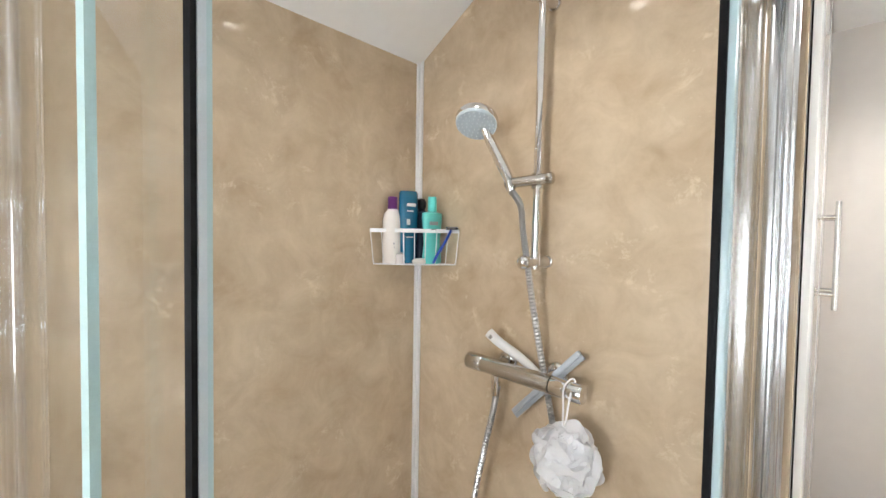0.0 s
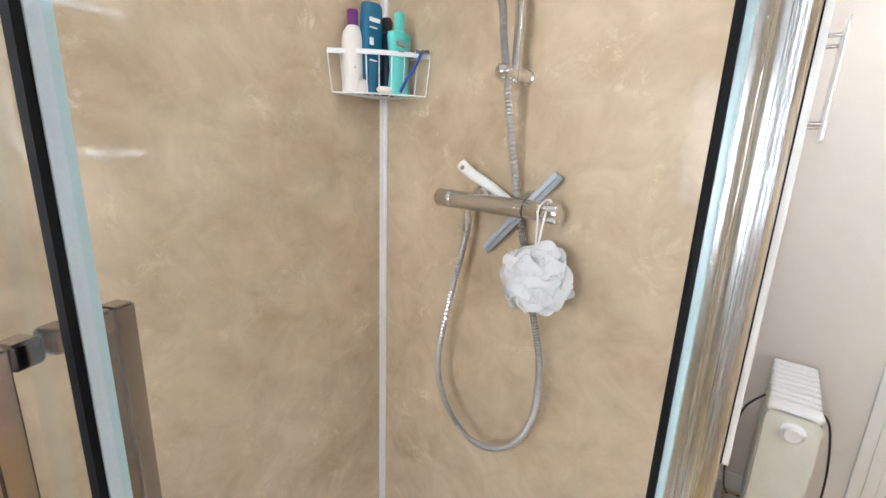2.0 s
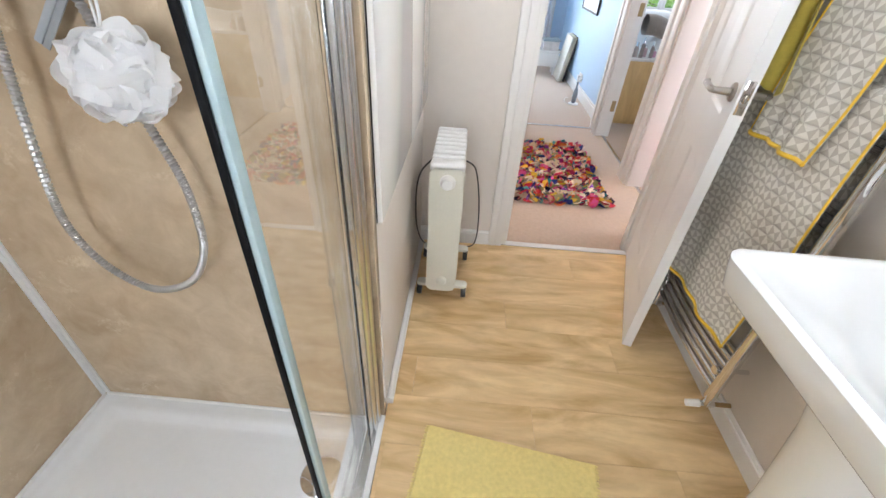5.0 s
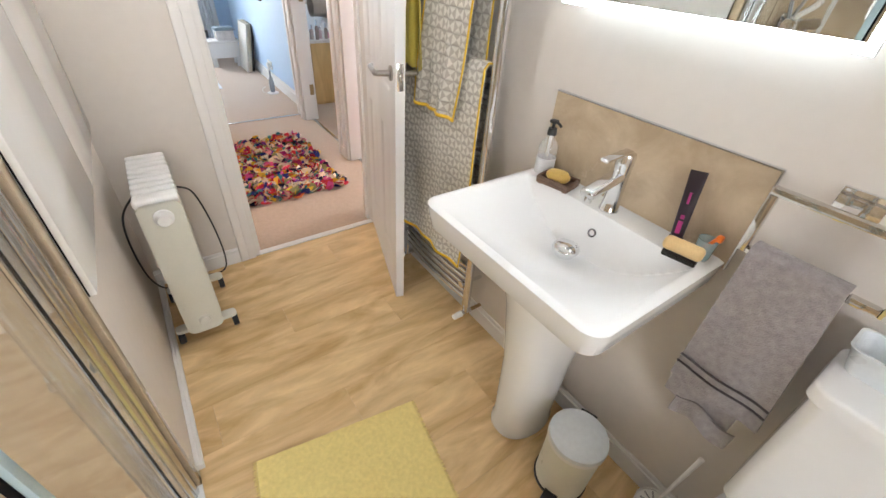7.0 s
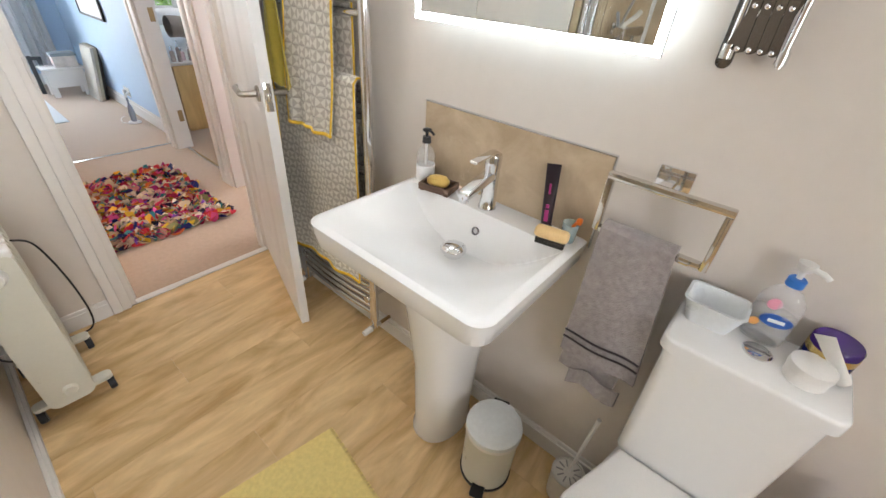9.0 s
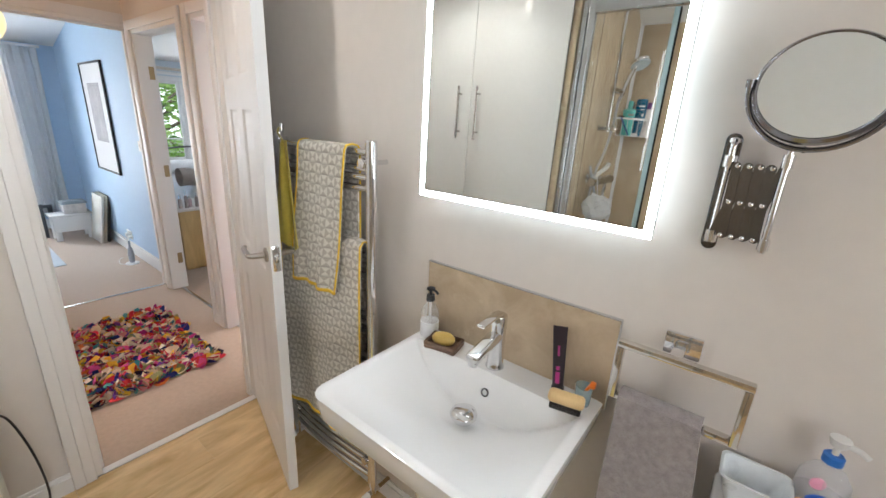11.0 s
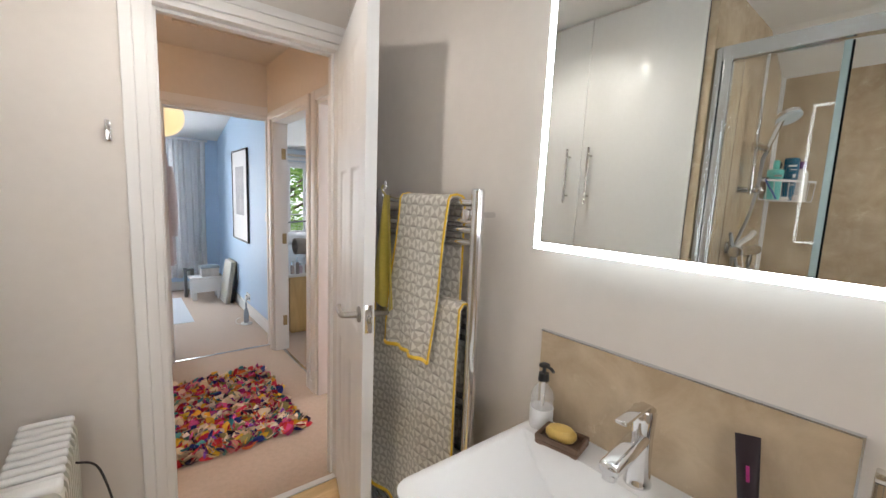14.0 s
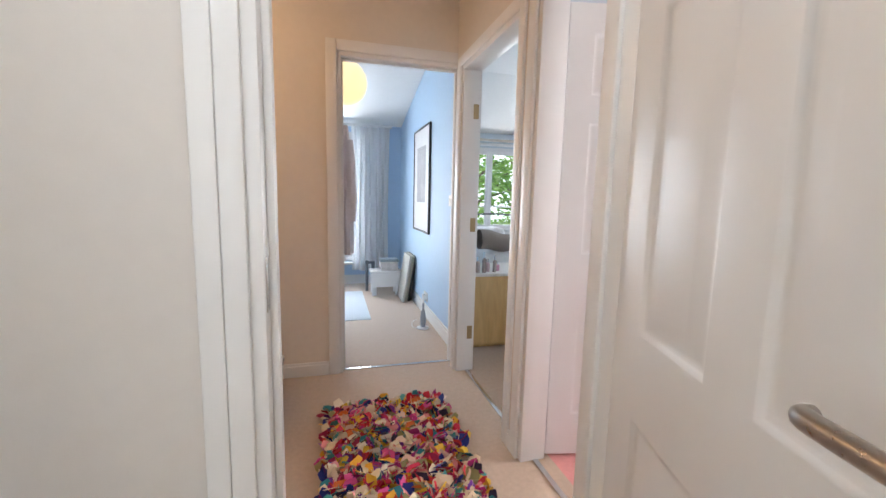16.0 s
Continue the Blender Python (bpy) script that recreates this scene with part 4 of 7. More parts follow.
part("overflow", lathe((2.1035, 2.812, 0.807), [(0.011, -0.006), (0.012, 0.002), (0.008, 0.0035), (0.0075, -0.002)], 20, (-1, 0, 0.36)), SHADEDCHROME, basin, "chrome overflow ring")

# ---- heater ----
heat = thing("oil_heater", (1.18, 3.97, 0), "cream oil-filled radiator on castors standing by the wall", "heater", "", "")
for i in range(9):
    y = 3.80 + 0.042 * i
    fin = prism(round_rect(1.109, 0.085, 1.243, 0.658, 0.035, 5), y, y + 0.016)
    for v in fin.verts:
        v.co = Vector((v.co.x, v.co.z, v.co.y))
    body = rod((1.18, y + 0.008, 0.14), (1.18, y + 0.05, 0.14), 0.03, None, 14)
    part("fin", join(fin, body, rod((1.18, y + 0.008, 0.57), (1.18, y + 0.05, 0.57), 0.03, None, 14)), CREAMMETAL, heat)
cover = prism(round_rect(1.112, 0.075, 1.240, 0.668, 0.03, 6), 3.758, 3.80, 0)
for v in cover.verts:
    v.co = Vector((v.co.x, v.co.z, v.co.y))
cov = part("control_panel", cover, CREAMMETAL, heat)
part("thermostat_knob", lathe((1.18, 3.760, 0.612), [(0.030, 0), (0.030, 0.010), (0.024, 0.014), (0.022, 0.026), (0.019, 0.029), (0, 0.030)], 26, (0, -1, 0)), WHITEPLA, cov, "white thermostat knob")
part("lower_boss", lathe((1.18, 3.760, 0.135), [(0.022, 0), (0.021, 0.008), (0.016, 0.014), (0, 0.016)], 22, (0, -1, 0)), CREAMMETAL, cov)
tops = [box((1.112, 3.80 + 0.042 * i, 0.655), (1.240, 3.828 + 0.042 * i, 0.676), 0.010, 4) for i in range(9)]
part("top_grille", join(box((1.111, 3.758, 0.652), (1.241, 3.80, 0.682), 0.012, 3), *tops), WHITEPLA, heat)
for y in (3.83, 4.11):
    part("axle_plate", prism(round_rect(1.065, y - 0.022, 1.295, y + 0.022, 0.018, 5), 0.052, 0.066, 0.003), CREAMMETAL, heat)
    for x in (1.078, 1.282):
        w = part("castor", join(lathe((x, y - 0.013, 0.024), [(0.010, -0.011), (0.022, -0.011), (0.024, -0.006), (0.024, 0.006), (0.022, 0.011), (0.010, 0.011)], 20, (1, 0, 0)), rod((x, y, 0.02), (x, y, 0.055), 0.007, None, 10), box((x - 0.012, y - 0.016, 0.030), (x + 0.012, y + 0.012, 0.050), 0.005)), BLACKPLA, heat, "black castor wheel")
cable = smooth_path([(1.246, 4.02, 0.585), (1.292, 4.07, 0.52), (1.325, 4.12, 0.32), (1.335, 4.18, 0.10), (1.31, 4.20, 0.015), (1.23, 4.21, 0.008), (1.14, 4.215, 0.02), (1.072, 4.13, 0.06), (1.047, 3.97, 0.25), (1.046, 3.90, 0.45), (1.062, 3.90, 0.57), (1.108, 3.95, 0.615)], 8)
part("mains_cable", tube(cable, 0.0035, 8), BLACKPLA, heat, "black mains cable")

# ---- towel radiator ----
rad = thing("towel_radiator", (2.13, 3.54, 0.12), "chrome ladder towel radiator on the wall", "towel radiator")
RX = 2.128
for y in (3.285, 3.785):
    part("upright", join(rod((RX, y, 0.13), (RX, y, 1.425), 0.018, None, 24), lathe((RX, y, 1.425), [(0.018, 0), (0.015, 0.004), (0, 0.006)], 20)), CHROME, rad)
BARS = [1.392, 1.345, 1.318, 1.284, 1.10, 1.066, 1.032, 0.998, 0.86, 0.826, 0.792, 0.70, 0.666, 0.632, 0.34, 0.306, 0.272, 0.238, 0.204, 0.170]
for z in BARS:
    part("rung", tube(smooth_path([(RX, 3.285, z), (RX - 0.010, 3.41, z), (RX - 0.014, 3.535, z), (RX - 0.010, 3.66, z), (RX, 3.785, z)], 5), 0.0105, 14), CHROME, rad)
for y in (3.31, 3.76):
    for z in (0.24, 1.36):
        part("bracket", join(rod((RX, y, z), (EX, y, z), 0.008, None, 12), lathe((RX - 0.014, y, z), [(0, -0.010), (0.015, -0.008), (0.017, 0.004), (0.012, 0.016)], 16, (1, 0, 0))), CHROME, rad)
for y in (3.285, 3.785):
    v = part("valve", join(rod((RX, y, 0.13), (RX, y, 0.088), 0.013, None, 14), rod((RX + 0.03, y, 0.090), (RX - 0.02, y, 0.090), 0.011, None, 14)), CHROME, rad)
    part("valve_cap", rod((RX - 0.02, y, 0.090), (RX - 0.062, y, 0.088), 0.014, 0.012, 16), WHITEPLA, v, "white plastic valve cap")
    part("tail_pipe", rod((RX + 0.03, y, 0.090), (EX, y, 0.090), 0.008, None, 12), BRASS, v, "copper tail pipe")
part("robe_hook", join(rod((2.147, 3.795, 1.40), (2.147, 3.795, 1.455), 0.007, None, 12), box((2.128, 3.785, 1.395), (2.165, 3.805, 1.410), 0.003)), CHROME, rad)


def hang(name, label, y0, y1, z_top, z_front, z_back, x_front, x_back, mat, trim=None, sway=0.0, thick=0.007, cell_uv=True):
    """A towel folded over a rung: down the room side, and down the wall side."""
    th = thing(name, (RX, (y0 + y1) / 2, z_front), label, "towel")
    Lf, Lb = z_top - z_front, z_top - z_back

    def fn(u, v):
        s = v * (Lf + Lb + 0.05)
        y = y0 + (y1 - y0) * u
        w = 0.004 * math.sin(9 * u + 2.2 * v) + 0.003 * math.sin(21 * u + 5 * v)
        if s < Lb:
            return (x_back + w * 0.5, y, z_back + s)
        s -= Lb
        if s < 0.05:
            a = math.pi * s / 0.05
            return ((x_front + x_back) / 2 + (x_back - x_front) / 2 * math.cos(a), y, z_top + 0.012 * math.sin(a))
        s -= 0.05
        k = s / Lf
        return (x_front + w * k * 2.0 - 0.012 * k, y + sway * k + 0.004 * math.sin(7 * k + 3 * u), z_top - s)

    uvf = lambda u, v: (u * (y1 - y0), v * (Lf + Lb + 0.05))
    part("cloth", sheet(fn, 26, 60, thick, uvf), mat, th)
    if trim:
        for u in (0.0, 1.0):
            part("side_hem", tube([fn(u, v / 60) for v in range(61)], 0.0033, 8), trim, th, "mustard yellow hem")
        part("end_hem", tube([Vector(fn(u / 20, 1.0)) for u in range(21)], 0.0065, 8), trim, th, "mustard yellow hem")
    return th


hang("bath_towel", "large grey and white triangle-patterned bath towel with mustard hem", 3.302, 3.760, 1.105, 0.345, 0.62, RX - 0.034, RX + 0.016, TRITOWEL, YELLOWTRIM, 0.010)
hang("hand_towel", "grey and white triangle-patterned hand towel with mustard hem", 3.357, 3.598, 1.402, 0.915, 1.06, RX - 0.042, RX + 0.014, TRITOWEL, YELLOWTRIM, 0.055)

# yellow cloth on the hook: gathered at the top, in loose folds below
fc = thing("face_cloth", (2.11, 3.77, 1.05), "olive yellow face cloth hung by its loop", "cloth")


def cloth_fold(u, v):
    k = v ** 0.7
    y = 3.664 + (u - 0.5) * (0.03 + 0.115 * k) - 0.004 * v
    x = 2.072 - 0.020 * math.sin(u * 8.5 + 1.0) * k - 0.006 * math.sin(19 * u + 3 * v) * k
    return (x, y, 1.405 - 0.35 * v - 0.035 * v * math.sin(3.0 * u + 0.4))


part("cloth", sheet(cloth_fold, 30, 24, 0.004), OLIVECLOTH, fc)
part("loop", tube(smooth_path([(2.073, 3.664, 1.40), (2.098, 3.74, 1.425), (2.135, 3.795, 1.44), (2.106, 3.750, 1.42), (2.075, 3.670, 1.40)], 6), 0.003, 6), OLIVECLOTH, fc)


# ---- shower fittings ----
rail = thing("shower_slide_rail", (0.525, SY, 1.55), "chrome shower riser rail on the tan panel", "shower rail")
part("rail", rod((0.525, 3.128, 1.53), (0.532, 3.128, 2.24), 0.0105, None, 20), CHROME, rail)
for z, x in ((1.548, 0.525), (2.205, 0.5315)):
    b = part("wall_bracket", join(rod((x - 0.008, 3.098, z), (x + 0.004, SY, z), 0.0135, 0.0145, 20), rod((x + 0.004, SY - 0.006, z), (x + 0.004, SY, z), 0.017, None, 20)), CHROME, rail)
    part("bracket_ball", lathe((x - 0.010, 3.094, z), [(0, -0.019), (0.010, -0.017), (0.018, -0.008), (0.0195, 0), (0.018, 0.008), (0.010, 0.017), (0, 0.019)], 20, (0, 1, 0)), CHROME, b)
part("slider_clamp", join(rod((0.452, 3.098, 1.748), (0.560, 3.118, 1.755), 0.0135, None, 20), rod((0.528, 3.128, 1.733), (0.528, 3.128, 1.770), 0.0165, None, 20), lathe((0.56, 3.118, 1.755), [(0.0135, 0), (0.015, 0.004), (0.015, 0.012), (0.012, 0.015)], 20, (1, 0.18, 0.06))), BRUSHED, rail, "brushed slider clamp")

hs = thing("hand_shower", (0.33, 3.06, 1.90), "chrome hand shower with a round grey spray face in its holder", "hand shower")
hd = Vector((0.20, -0.46, -0.865)).normalized()
hc = Vector((0.384, 3.048, 1.903))
part("head_shell", lathe(hc, [(0.054, 0.0), (0.057, -0.008), (0.054, -0.018), (0.038, -0.028), (0.018, -0.034), (0, -0.035)], 32, hd), CHROME, hs)
face = part("spray_face", lathe(hc, [(0.054, 0.0), (0.0535, 0.005), (0.050, 0.008), (0.02, 0.009), (0, 0.009)], 32, hd), plain("spray_face_grey", (0.50, 0.57, 0.62), 0.35, 0, 0.08, 40), hs, "pale grey spray face")
d, s, u = frame_axes(hd)
nz = []
for rr, k in ((0.012, 6), (0.024, 12), (0.036, 18), (0.046, 22)):
    for i in range(k):
        a = 2 * math.pi * i / k
        c = hc + hd * 0.0085 + rr * (math.cos(a) * s + math.sin(a) * u)
        nz.append(rod(c, c + hd * 0.003, 0.0018, 0.0012, 6))
part("nozzles", join(*nz), plain("nozzle_rubber", (0.62, 0.68, 0.72), 0.5), face)
part("handle", tube(smooth_path([hc - hd * 0.018 + Vector((0.012, 0.006, -0.008)), (0.403, 3.078, 1.868), (0.425, 3.088, 1.82), (0.455, 3.096, 1.760), (0.463, 3.098, 1.728)], 6), 0.013, 16, False, lambda i: 0.0145 - 0.004 * abs(i - 14) / 14), CHROME, hs)
hose_pts = smooth_path([(0.463, 3.098, 1.728), (0.490, 3.10, 1.69), (0.500, 3.10, 1.62), (0.512, 3.102, 1.55), (0.525, 3.115, 1.43), (0.535, 3.15, 1.28), (0.565, 3.150, 1.15), (0.615, 3.120, 1.02), (0.647, 3.112, 0.92), (0.655, 3.11, 0.84), (0.645, 3.11, 0.735), (0.600, 3.11, 0.645), (0.534, 3.11, 0.598), (0.459, 3.11, 0.592), (0.384, 3.11, 0.65), (0.343, 3.11, 0.745), (0.346, 3.112, 0.85), (0.379, 3.116, 1.02), (0.405, 3.12, 1.14), (0.416, 3.12, 1.205)], 30)
part("hose", tube(hose_pts, 0.0075, 8, False, lambda i: 0.0094 if i % 2 else 0.0064), plain("ribbed_hose_chrome", (0.58, 0.58, 0.59), 0.40, 1.0, 0.08, 60), hs, "ribbed chrome shower hose")

mx = thing("bar_mixer", (0.49, 3.12, 1.25), "chrome thermostatic bar shower mixer", "shower mixer")
MA, MB = Vector((0.320, 3.118, 1.256)), Vector((0.668, 3.118, 1.250))
md = (MB - MA).normalized()
part("body", rod(MA + md * 0.055, MB - md * 0.085, 0.0225, None, 28), BRUSHED, mx, "brushed steel mixer body")
part("flow_knob", lathe(MA, [(0.0, 0.0), (0.021, 0.001), (0.0235, 0.005), (0.0235, 0.050), (0.0215, 0.053)], 28, md), BRUSHED, mx)
part("temperature_knob", lathe(MB, [(0.0, 0.0), (0.022, -0.001), (0.0235, -0.005), (0.0235, -0.030), (0.020, -0.032), (0.020, -0.036), (0.0235, -0.038), (0.0235, -0.080), (0.0215, -0.083)], 28, md), CHROME, mx)
for x in (0.418, 0.568):
    part("wall_elbow", join(rod((x, 3.118, 1.253), (x, SY - 0.006, 1.262), 0.014, None, 18), lathe((x, SY, 1.262), [(0.030, 0), (0.030, 0.004), (0.024, 0.012), (0.016, 0.016)], 26, (0, -1, 0))), CHROME, mx)
part("outlet", join(rod((0.416, 3.119, 1.235), (0.416, 3.12, 1.200), 0.011, None, 16), rod((0.416, 3.12, 1.215), (0.416, 3.12, 1.178), 0.0135, 0.011, 16)), CHROME, mx)

sq = thing("squeegee", (0.50, 3.15, 1.25), "white plastic squeegee with a grey rubber blade wedged behind the mixer", "squeegee")
part("handle", tube(smooth_path([(0.388, 3.122, 1.345), (0.42, 3.128, 1.322), (0.47, 3.146, 1.292), (0.515, 3.154, 1.262), (0.545, 3.156, 1.235)], 6), 0.0125, 14, False, lambda i: 0.014 - 0.004 * i / 24), WHITEPLA, sq)
# no hole is cut: a dark disc carries its shade
part("hang_hole", rod((0.401, 3.110, 1.337), (0.401, 3.114, 1.337), 0.006, None, 14), plain("hole_shadow", (0.25, 0.23, 0.2), 0.6), sq, "dark disc painted as the shaded hole in the handle")
ba, bb = Vector((0.640, 3.150, 1.335)), Vector((0.458, 3.150, 1.136))
blade = box((-0.135, -0.008, -0.006), (0.135, 0.006, 0.008), 0.003)
ang = math.atan2((ba - bb).z, (ba - bb).x)
part("blade_holder", turned(blade, Matrix.Translation((ba + bb) / 2) @ Matrix.Rotation(-ang, 4, "Y")), plain("grey_plastic", (0.42, 0.46, 0.50), 0.4), sq, "blue-grey blade holder")
part("blade", turned(box((-0.137, -0.004, -0.017), (0.137, -0.001, -0.005)), Matrix.Translation((ba + bb) / 2) @ Matrix.Rotation(-ang, 4, "Y")), plain("grey_rubber", (0.33, 0.36, 0.39), 0.6), sq, "grey rubber blade")

puff = thing("bath_puff", (0.63, 3.085, 1.11), "white ruffled mesh bath puff hung on the mixer", "bath puff")
random.seed(5)
bm = bmesh.new()
pc = Vector((0.640, 3.075, 1.108))
# gathered net: a softly folded ball, with ruffled petals standing out of it
rows = []
for i in range(49):
    th_ = math.pi * i / 48
    row = []
    for j in range(96):
        ph = 2 * math.pi * j / 96
        n_ = Vector((math.sin(th_) * math.cos(ph), math.sin(th_) * math.sin(ph), math.cos(th_)))
        q = n_ * 2.4 + 0.5 * noise.noise_vector(n_ * 2.0)
        row.append(bm.verts.new(pc + n_ * (0.061 + 0.010 * (1 - abs(noise.noise(q * 1.4))) ** 2 + 0.006 * noise.noise(n_ * 1.6))))
    rows.append(row)
for i in range(48):
    for j in range(96):
        bm.faces.new((rows[i][j], rows[i + 1][j], rows[i + 1][(j + 1) % 96], rows[i][(j + 1) % 96]))
bmesh.ops.remove_doubles(bm, verts=bm.verts, dist=0.00005)
for k in range(80):
    zc = 1 - 2 * (k + 0.5) / 80
    ph = 2.39996 * k + random.uniform(-0.3, 0.3)
    a = Vector((math.sqrt(1 - zc * zc) * math.cos(ph), math.sqrt(1 - zc * zc) * math.sin(ph), zc))
    _, s1, u1 = frame_axes(a)
    tw = random.uniform(0, 6.28)
    s2 = math.cos(tw) * s1 + math.sin(tw) * u1
    u2 = a.cross(s2)
    wid, top, w0, fq, curl = random.uniform(0.022, 0.038), random.uniform(0.072, 0.086), random.uniform(0, 6.28), random.uniform(2, 4), random.choice((-1, 1)) * random.uniform(0.012, 0.030)
    rows = []
    for i in range(7):
        h = i / 6
        row = []
        for j in range(17):
            q = j / 8 - 1
            r = 0.060 + (top - 0.060) * h * (1 - 0.75 * q * q) - 3.0 * (wid * q) ** 2
            row.append(bm.verts.new(pc + a * r + s2 * (wid * q) + u2 * (0.005 * math.sin(fq * q + w0) + curl * h * h)))
        rows.append(row)
    for i in range(6):
        for j in range(16):
            bm.faces.new((rows[i][j], rows[i + 1][j], rows[i + 1][j + 1], rows[i][j + 1]))
mesh_white = plain("white_nylon_mesh", (0.97, 0.97, 0.98), 0.6, 0, 0.02, 40)
see_through_cloth(mesh_white, (0.98, 0.98, 0.99), 0.35)
part("mesh_ruffle", bm, mesh_white, puff)["kind"] = "stuff"
part("core", lathe(pc, [(0, -0.056), (0.026, -0.049), (0.047, -0.028), (0.056, 0), (0.047, 0.028), (0.026, 0.049), (0, 0.056)], 24), mesh_white, puff)
part("cord", tube(smooth_path([(0.630, 3.08, 1.18), (0.624, 3.092, 1.22), (0.622, 3.096, 1.26), (0.628, 3.118, 1.278), (0.638, 3.120, 1.274), (0.640, 3.093, 1.25), (0.636, 3.085, 1.20), (0.634, 3.08, 1.18)], 8), 0.0022, 8), WHITECLOTH, puff, "white cord loop")

for fitting, dx in ((rail, 0.010), (hs, 0.016), (mx, 0.010), (sq, 0.010), (puff, 0.016)):
    fitting.location.x += dx

# ---- corner caddy and its bottles ----
cad = thing("corner_caddy", (0.13, 3.09, 1.508), "white wire corner basket holding shower bottles", "shower caddy")
ca, cb, cc = (0.048, 2.972), (0.234, 3.174), (0.050, 3.172)
CT, CB = 1.625, 1.521


def lerp2(a, b, k):
    return (a[0] + (b[0] - a[0]) * k, a[1] + (b[1] - a[1]) * k)


WIRE = plain("white_coated_wire", (0.80, 0.80, 0.80), 0.3, 0, 0.04, 40)
bow = [lerp2(ca, cb, k) for k in np.linspace(0, 1, 9)]
bow = [(x + 0.012 * math.sin(math.pi * i / 8), y - 0.012 * math.sin(math.pi * i / 8)) for i, (x, y) in enumerate(bow)]
part("rim", strip(bow, 0.003, CT - 0.006, CT + 0.006), WIRE, cad, "flat white rim")
part("side_rim", join(tube([(*ca, CT), (cc[0], cc[1], CT)], 0.0025, 8), tube([(*cc, CT), (*cb, CT)], 0.0025, 8)), WIRE, cad)
inner = [(0.058 + (x - 0.05) * 0.93, 3.166 + (y - 3.174) * 0.93) for x, y in bow]
for i in range(9):
    part("wire", tube([(*bow[i], CT), (*inner[i], CB + 0.006), (*lerp2(inner[i], (0.062, 3.16), 0.04), CB), (*lerp2(inner[i], (0.062, 3.16), 0.9), CB)], 0.0016, 6), WIRE, cad)
part("base_wire", join(tube([(*p, CB) for p in inner], 0.0022, 6), tube([(*lerp2(p, (0.062, 3.16), 0.5), CB) for p in inner], 0.0018, 6)), WIRE, cad)


def bottle(name, label, x, y, z, profile, mat, squash=1.0, axis=(0, 0, 1), cap=None, capmat=None, band=None):
    th = thing(name, (x, y, z), label, "bottle")
    part("body", lathe((x, y, z), profile, 24, axis, squash), mat, th)
    if cap:
        part("cap", lathe((x, y, z), cap, 24, axis, 1.0), capmat, th)
    if band:
        for bm in band[0]:
            part("print_bar", bm, band[1], th)
    return th


CREAM = plain("cream_bottle_plastic", (0.78, 0.73, 0.68), 0.3, 0, 0.02)
PURPLE = plain("purple_plastic", (0.13, 0.02, 0.16), 0.3)
TEALBLUE = plain("teal_blue_plastic", (0.01, 0.12, 0.22), 0.25)
AQUA = plain("aqua_plastic", (0.13, 0.60, 0.55), 0.3)
GREYPRINT = plain("grey_print", (0.35, 0.35, 0.36), 0.6)
WHITEPRINT = plain("white_print", (0.85, 0.88, 0.9), 0.5)
Z0 = CB + 0.002
bottle("shampoo_bottle", "cream shampoo bottle with a purple cap", 0.083, 3.030, Z0, [(0.024, 0), (0.0265, 0.004), (0.0265, 0.125), (0.023, 0.143), (0.012, 0.158)], CREAM, 1, (0, 0, 1), [(0.0135, 0.157), (0.0135, 0.190), (0.012, 0.193)], PURPLE,
       ([box((0.1035, 3.018, Z0 + 0.045), (0.1070, 3.032, Z0 + 0.049)), box((0.1035, 3.016, Z0 + 0.055), (0.1070, 3.034, Z0 + 0.060))], GREYPRINT))
bottle("conditioner_bottle", "teal blue conditioner bottle standing on its cap", 0.112, 3.070, Z0, [(0.023, 0), (0.026, 0.01), (0.027, 0.05), (0.030, 0.15), (0.029, 0.203), (0.026, 0.210)], TEALBLUE, 0.75, (0, 0, 1), None, None,
       ([box((0.1335, 3.046 - 0.000, Z0 + zz), (0.1365, 3.046 + w, Z0 + zz + h)) for zz, h, w in ((0.165, 0.009, 0.030), (0.150, 0.003, 0.022), (0.112, 0.016, 0.010), (0.075, 0.003, 0.02))], WHITEPRINT))
bottle("shower_gel_bottle", "aqua green body wash bottle with a matching cap", 0.166, 3.122, Z0, [(0.030, 0), (0.033, 0.005), (0.027, 0.06), (0.034, 0.135), (0.033, 0.147), (0.014, 0.152)], AQUA, 0.62, (0, 0, 1), [(0.0125, 0.151), (0.0125, 0.192), (0.011, 0.195)], AQUA,
       ([box((0.1895, 3.086 + o, Z0 + zz), (0.1925, 3.086 + o + w, Z0 + zz + h)) for zz, h, w, o in ((0.112, 0.010, 0.030, 0.004), (0.098, 0.003, 0.018, 0.01))], GREYPRINT))
bottle("black_bottle", "dark bottle with a round black cap", 0.112, 3.125, Z0, [(0.018, 0), (0.019, 0.005), (0.019, 0.15), (0.010, 0.16)], plain("dark_blue_plastic", (0.01, 0.02, 0.05), 0.3), 1, (0, 0, 1), [(0.010, 0.16), (0.014, 0.168), (0.015, 0.180), (0.010, 0.192), (0, 0.194)], BLACKPLA)
for ob in [o for o in bpy.data.objects if o.name in ("shampoo_bottle", "conditioner_bottle", "shower_gel_bottle", "black_bottle")]:
    ob.scale = (1.12, 1.12, 1.07)
soap = thing("soap_bar", (0.165, 3.075, Z0), "white oval bar of soap in the wire basket", "soap")
part("bar", lathe((0.160, 3.076, Z0), [(0.0, 0.001), (0.020, 0.001), (0.0255, 0.006), (0.0255, 0.010), (0.020, 0.016), (0, 0.018)], 24, (0, 0, 1), 0.7), plain("white_soap", (0.83, 0.82, 0.78), 0.4), soap)
rz = thing("razor", (0.20, 3.13, Z0), "dark blue disposable razor", "razor")
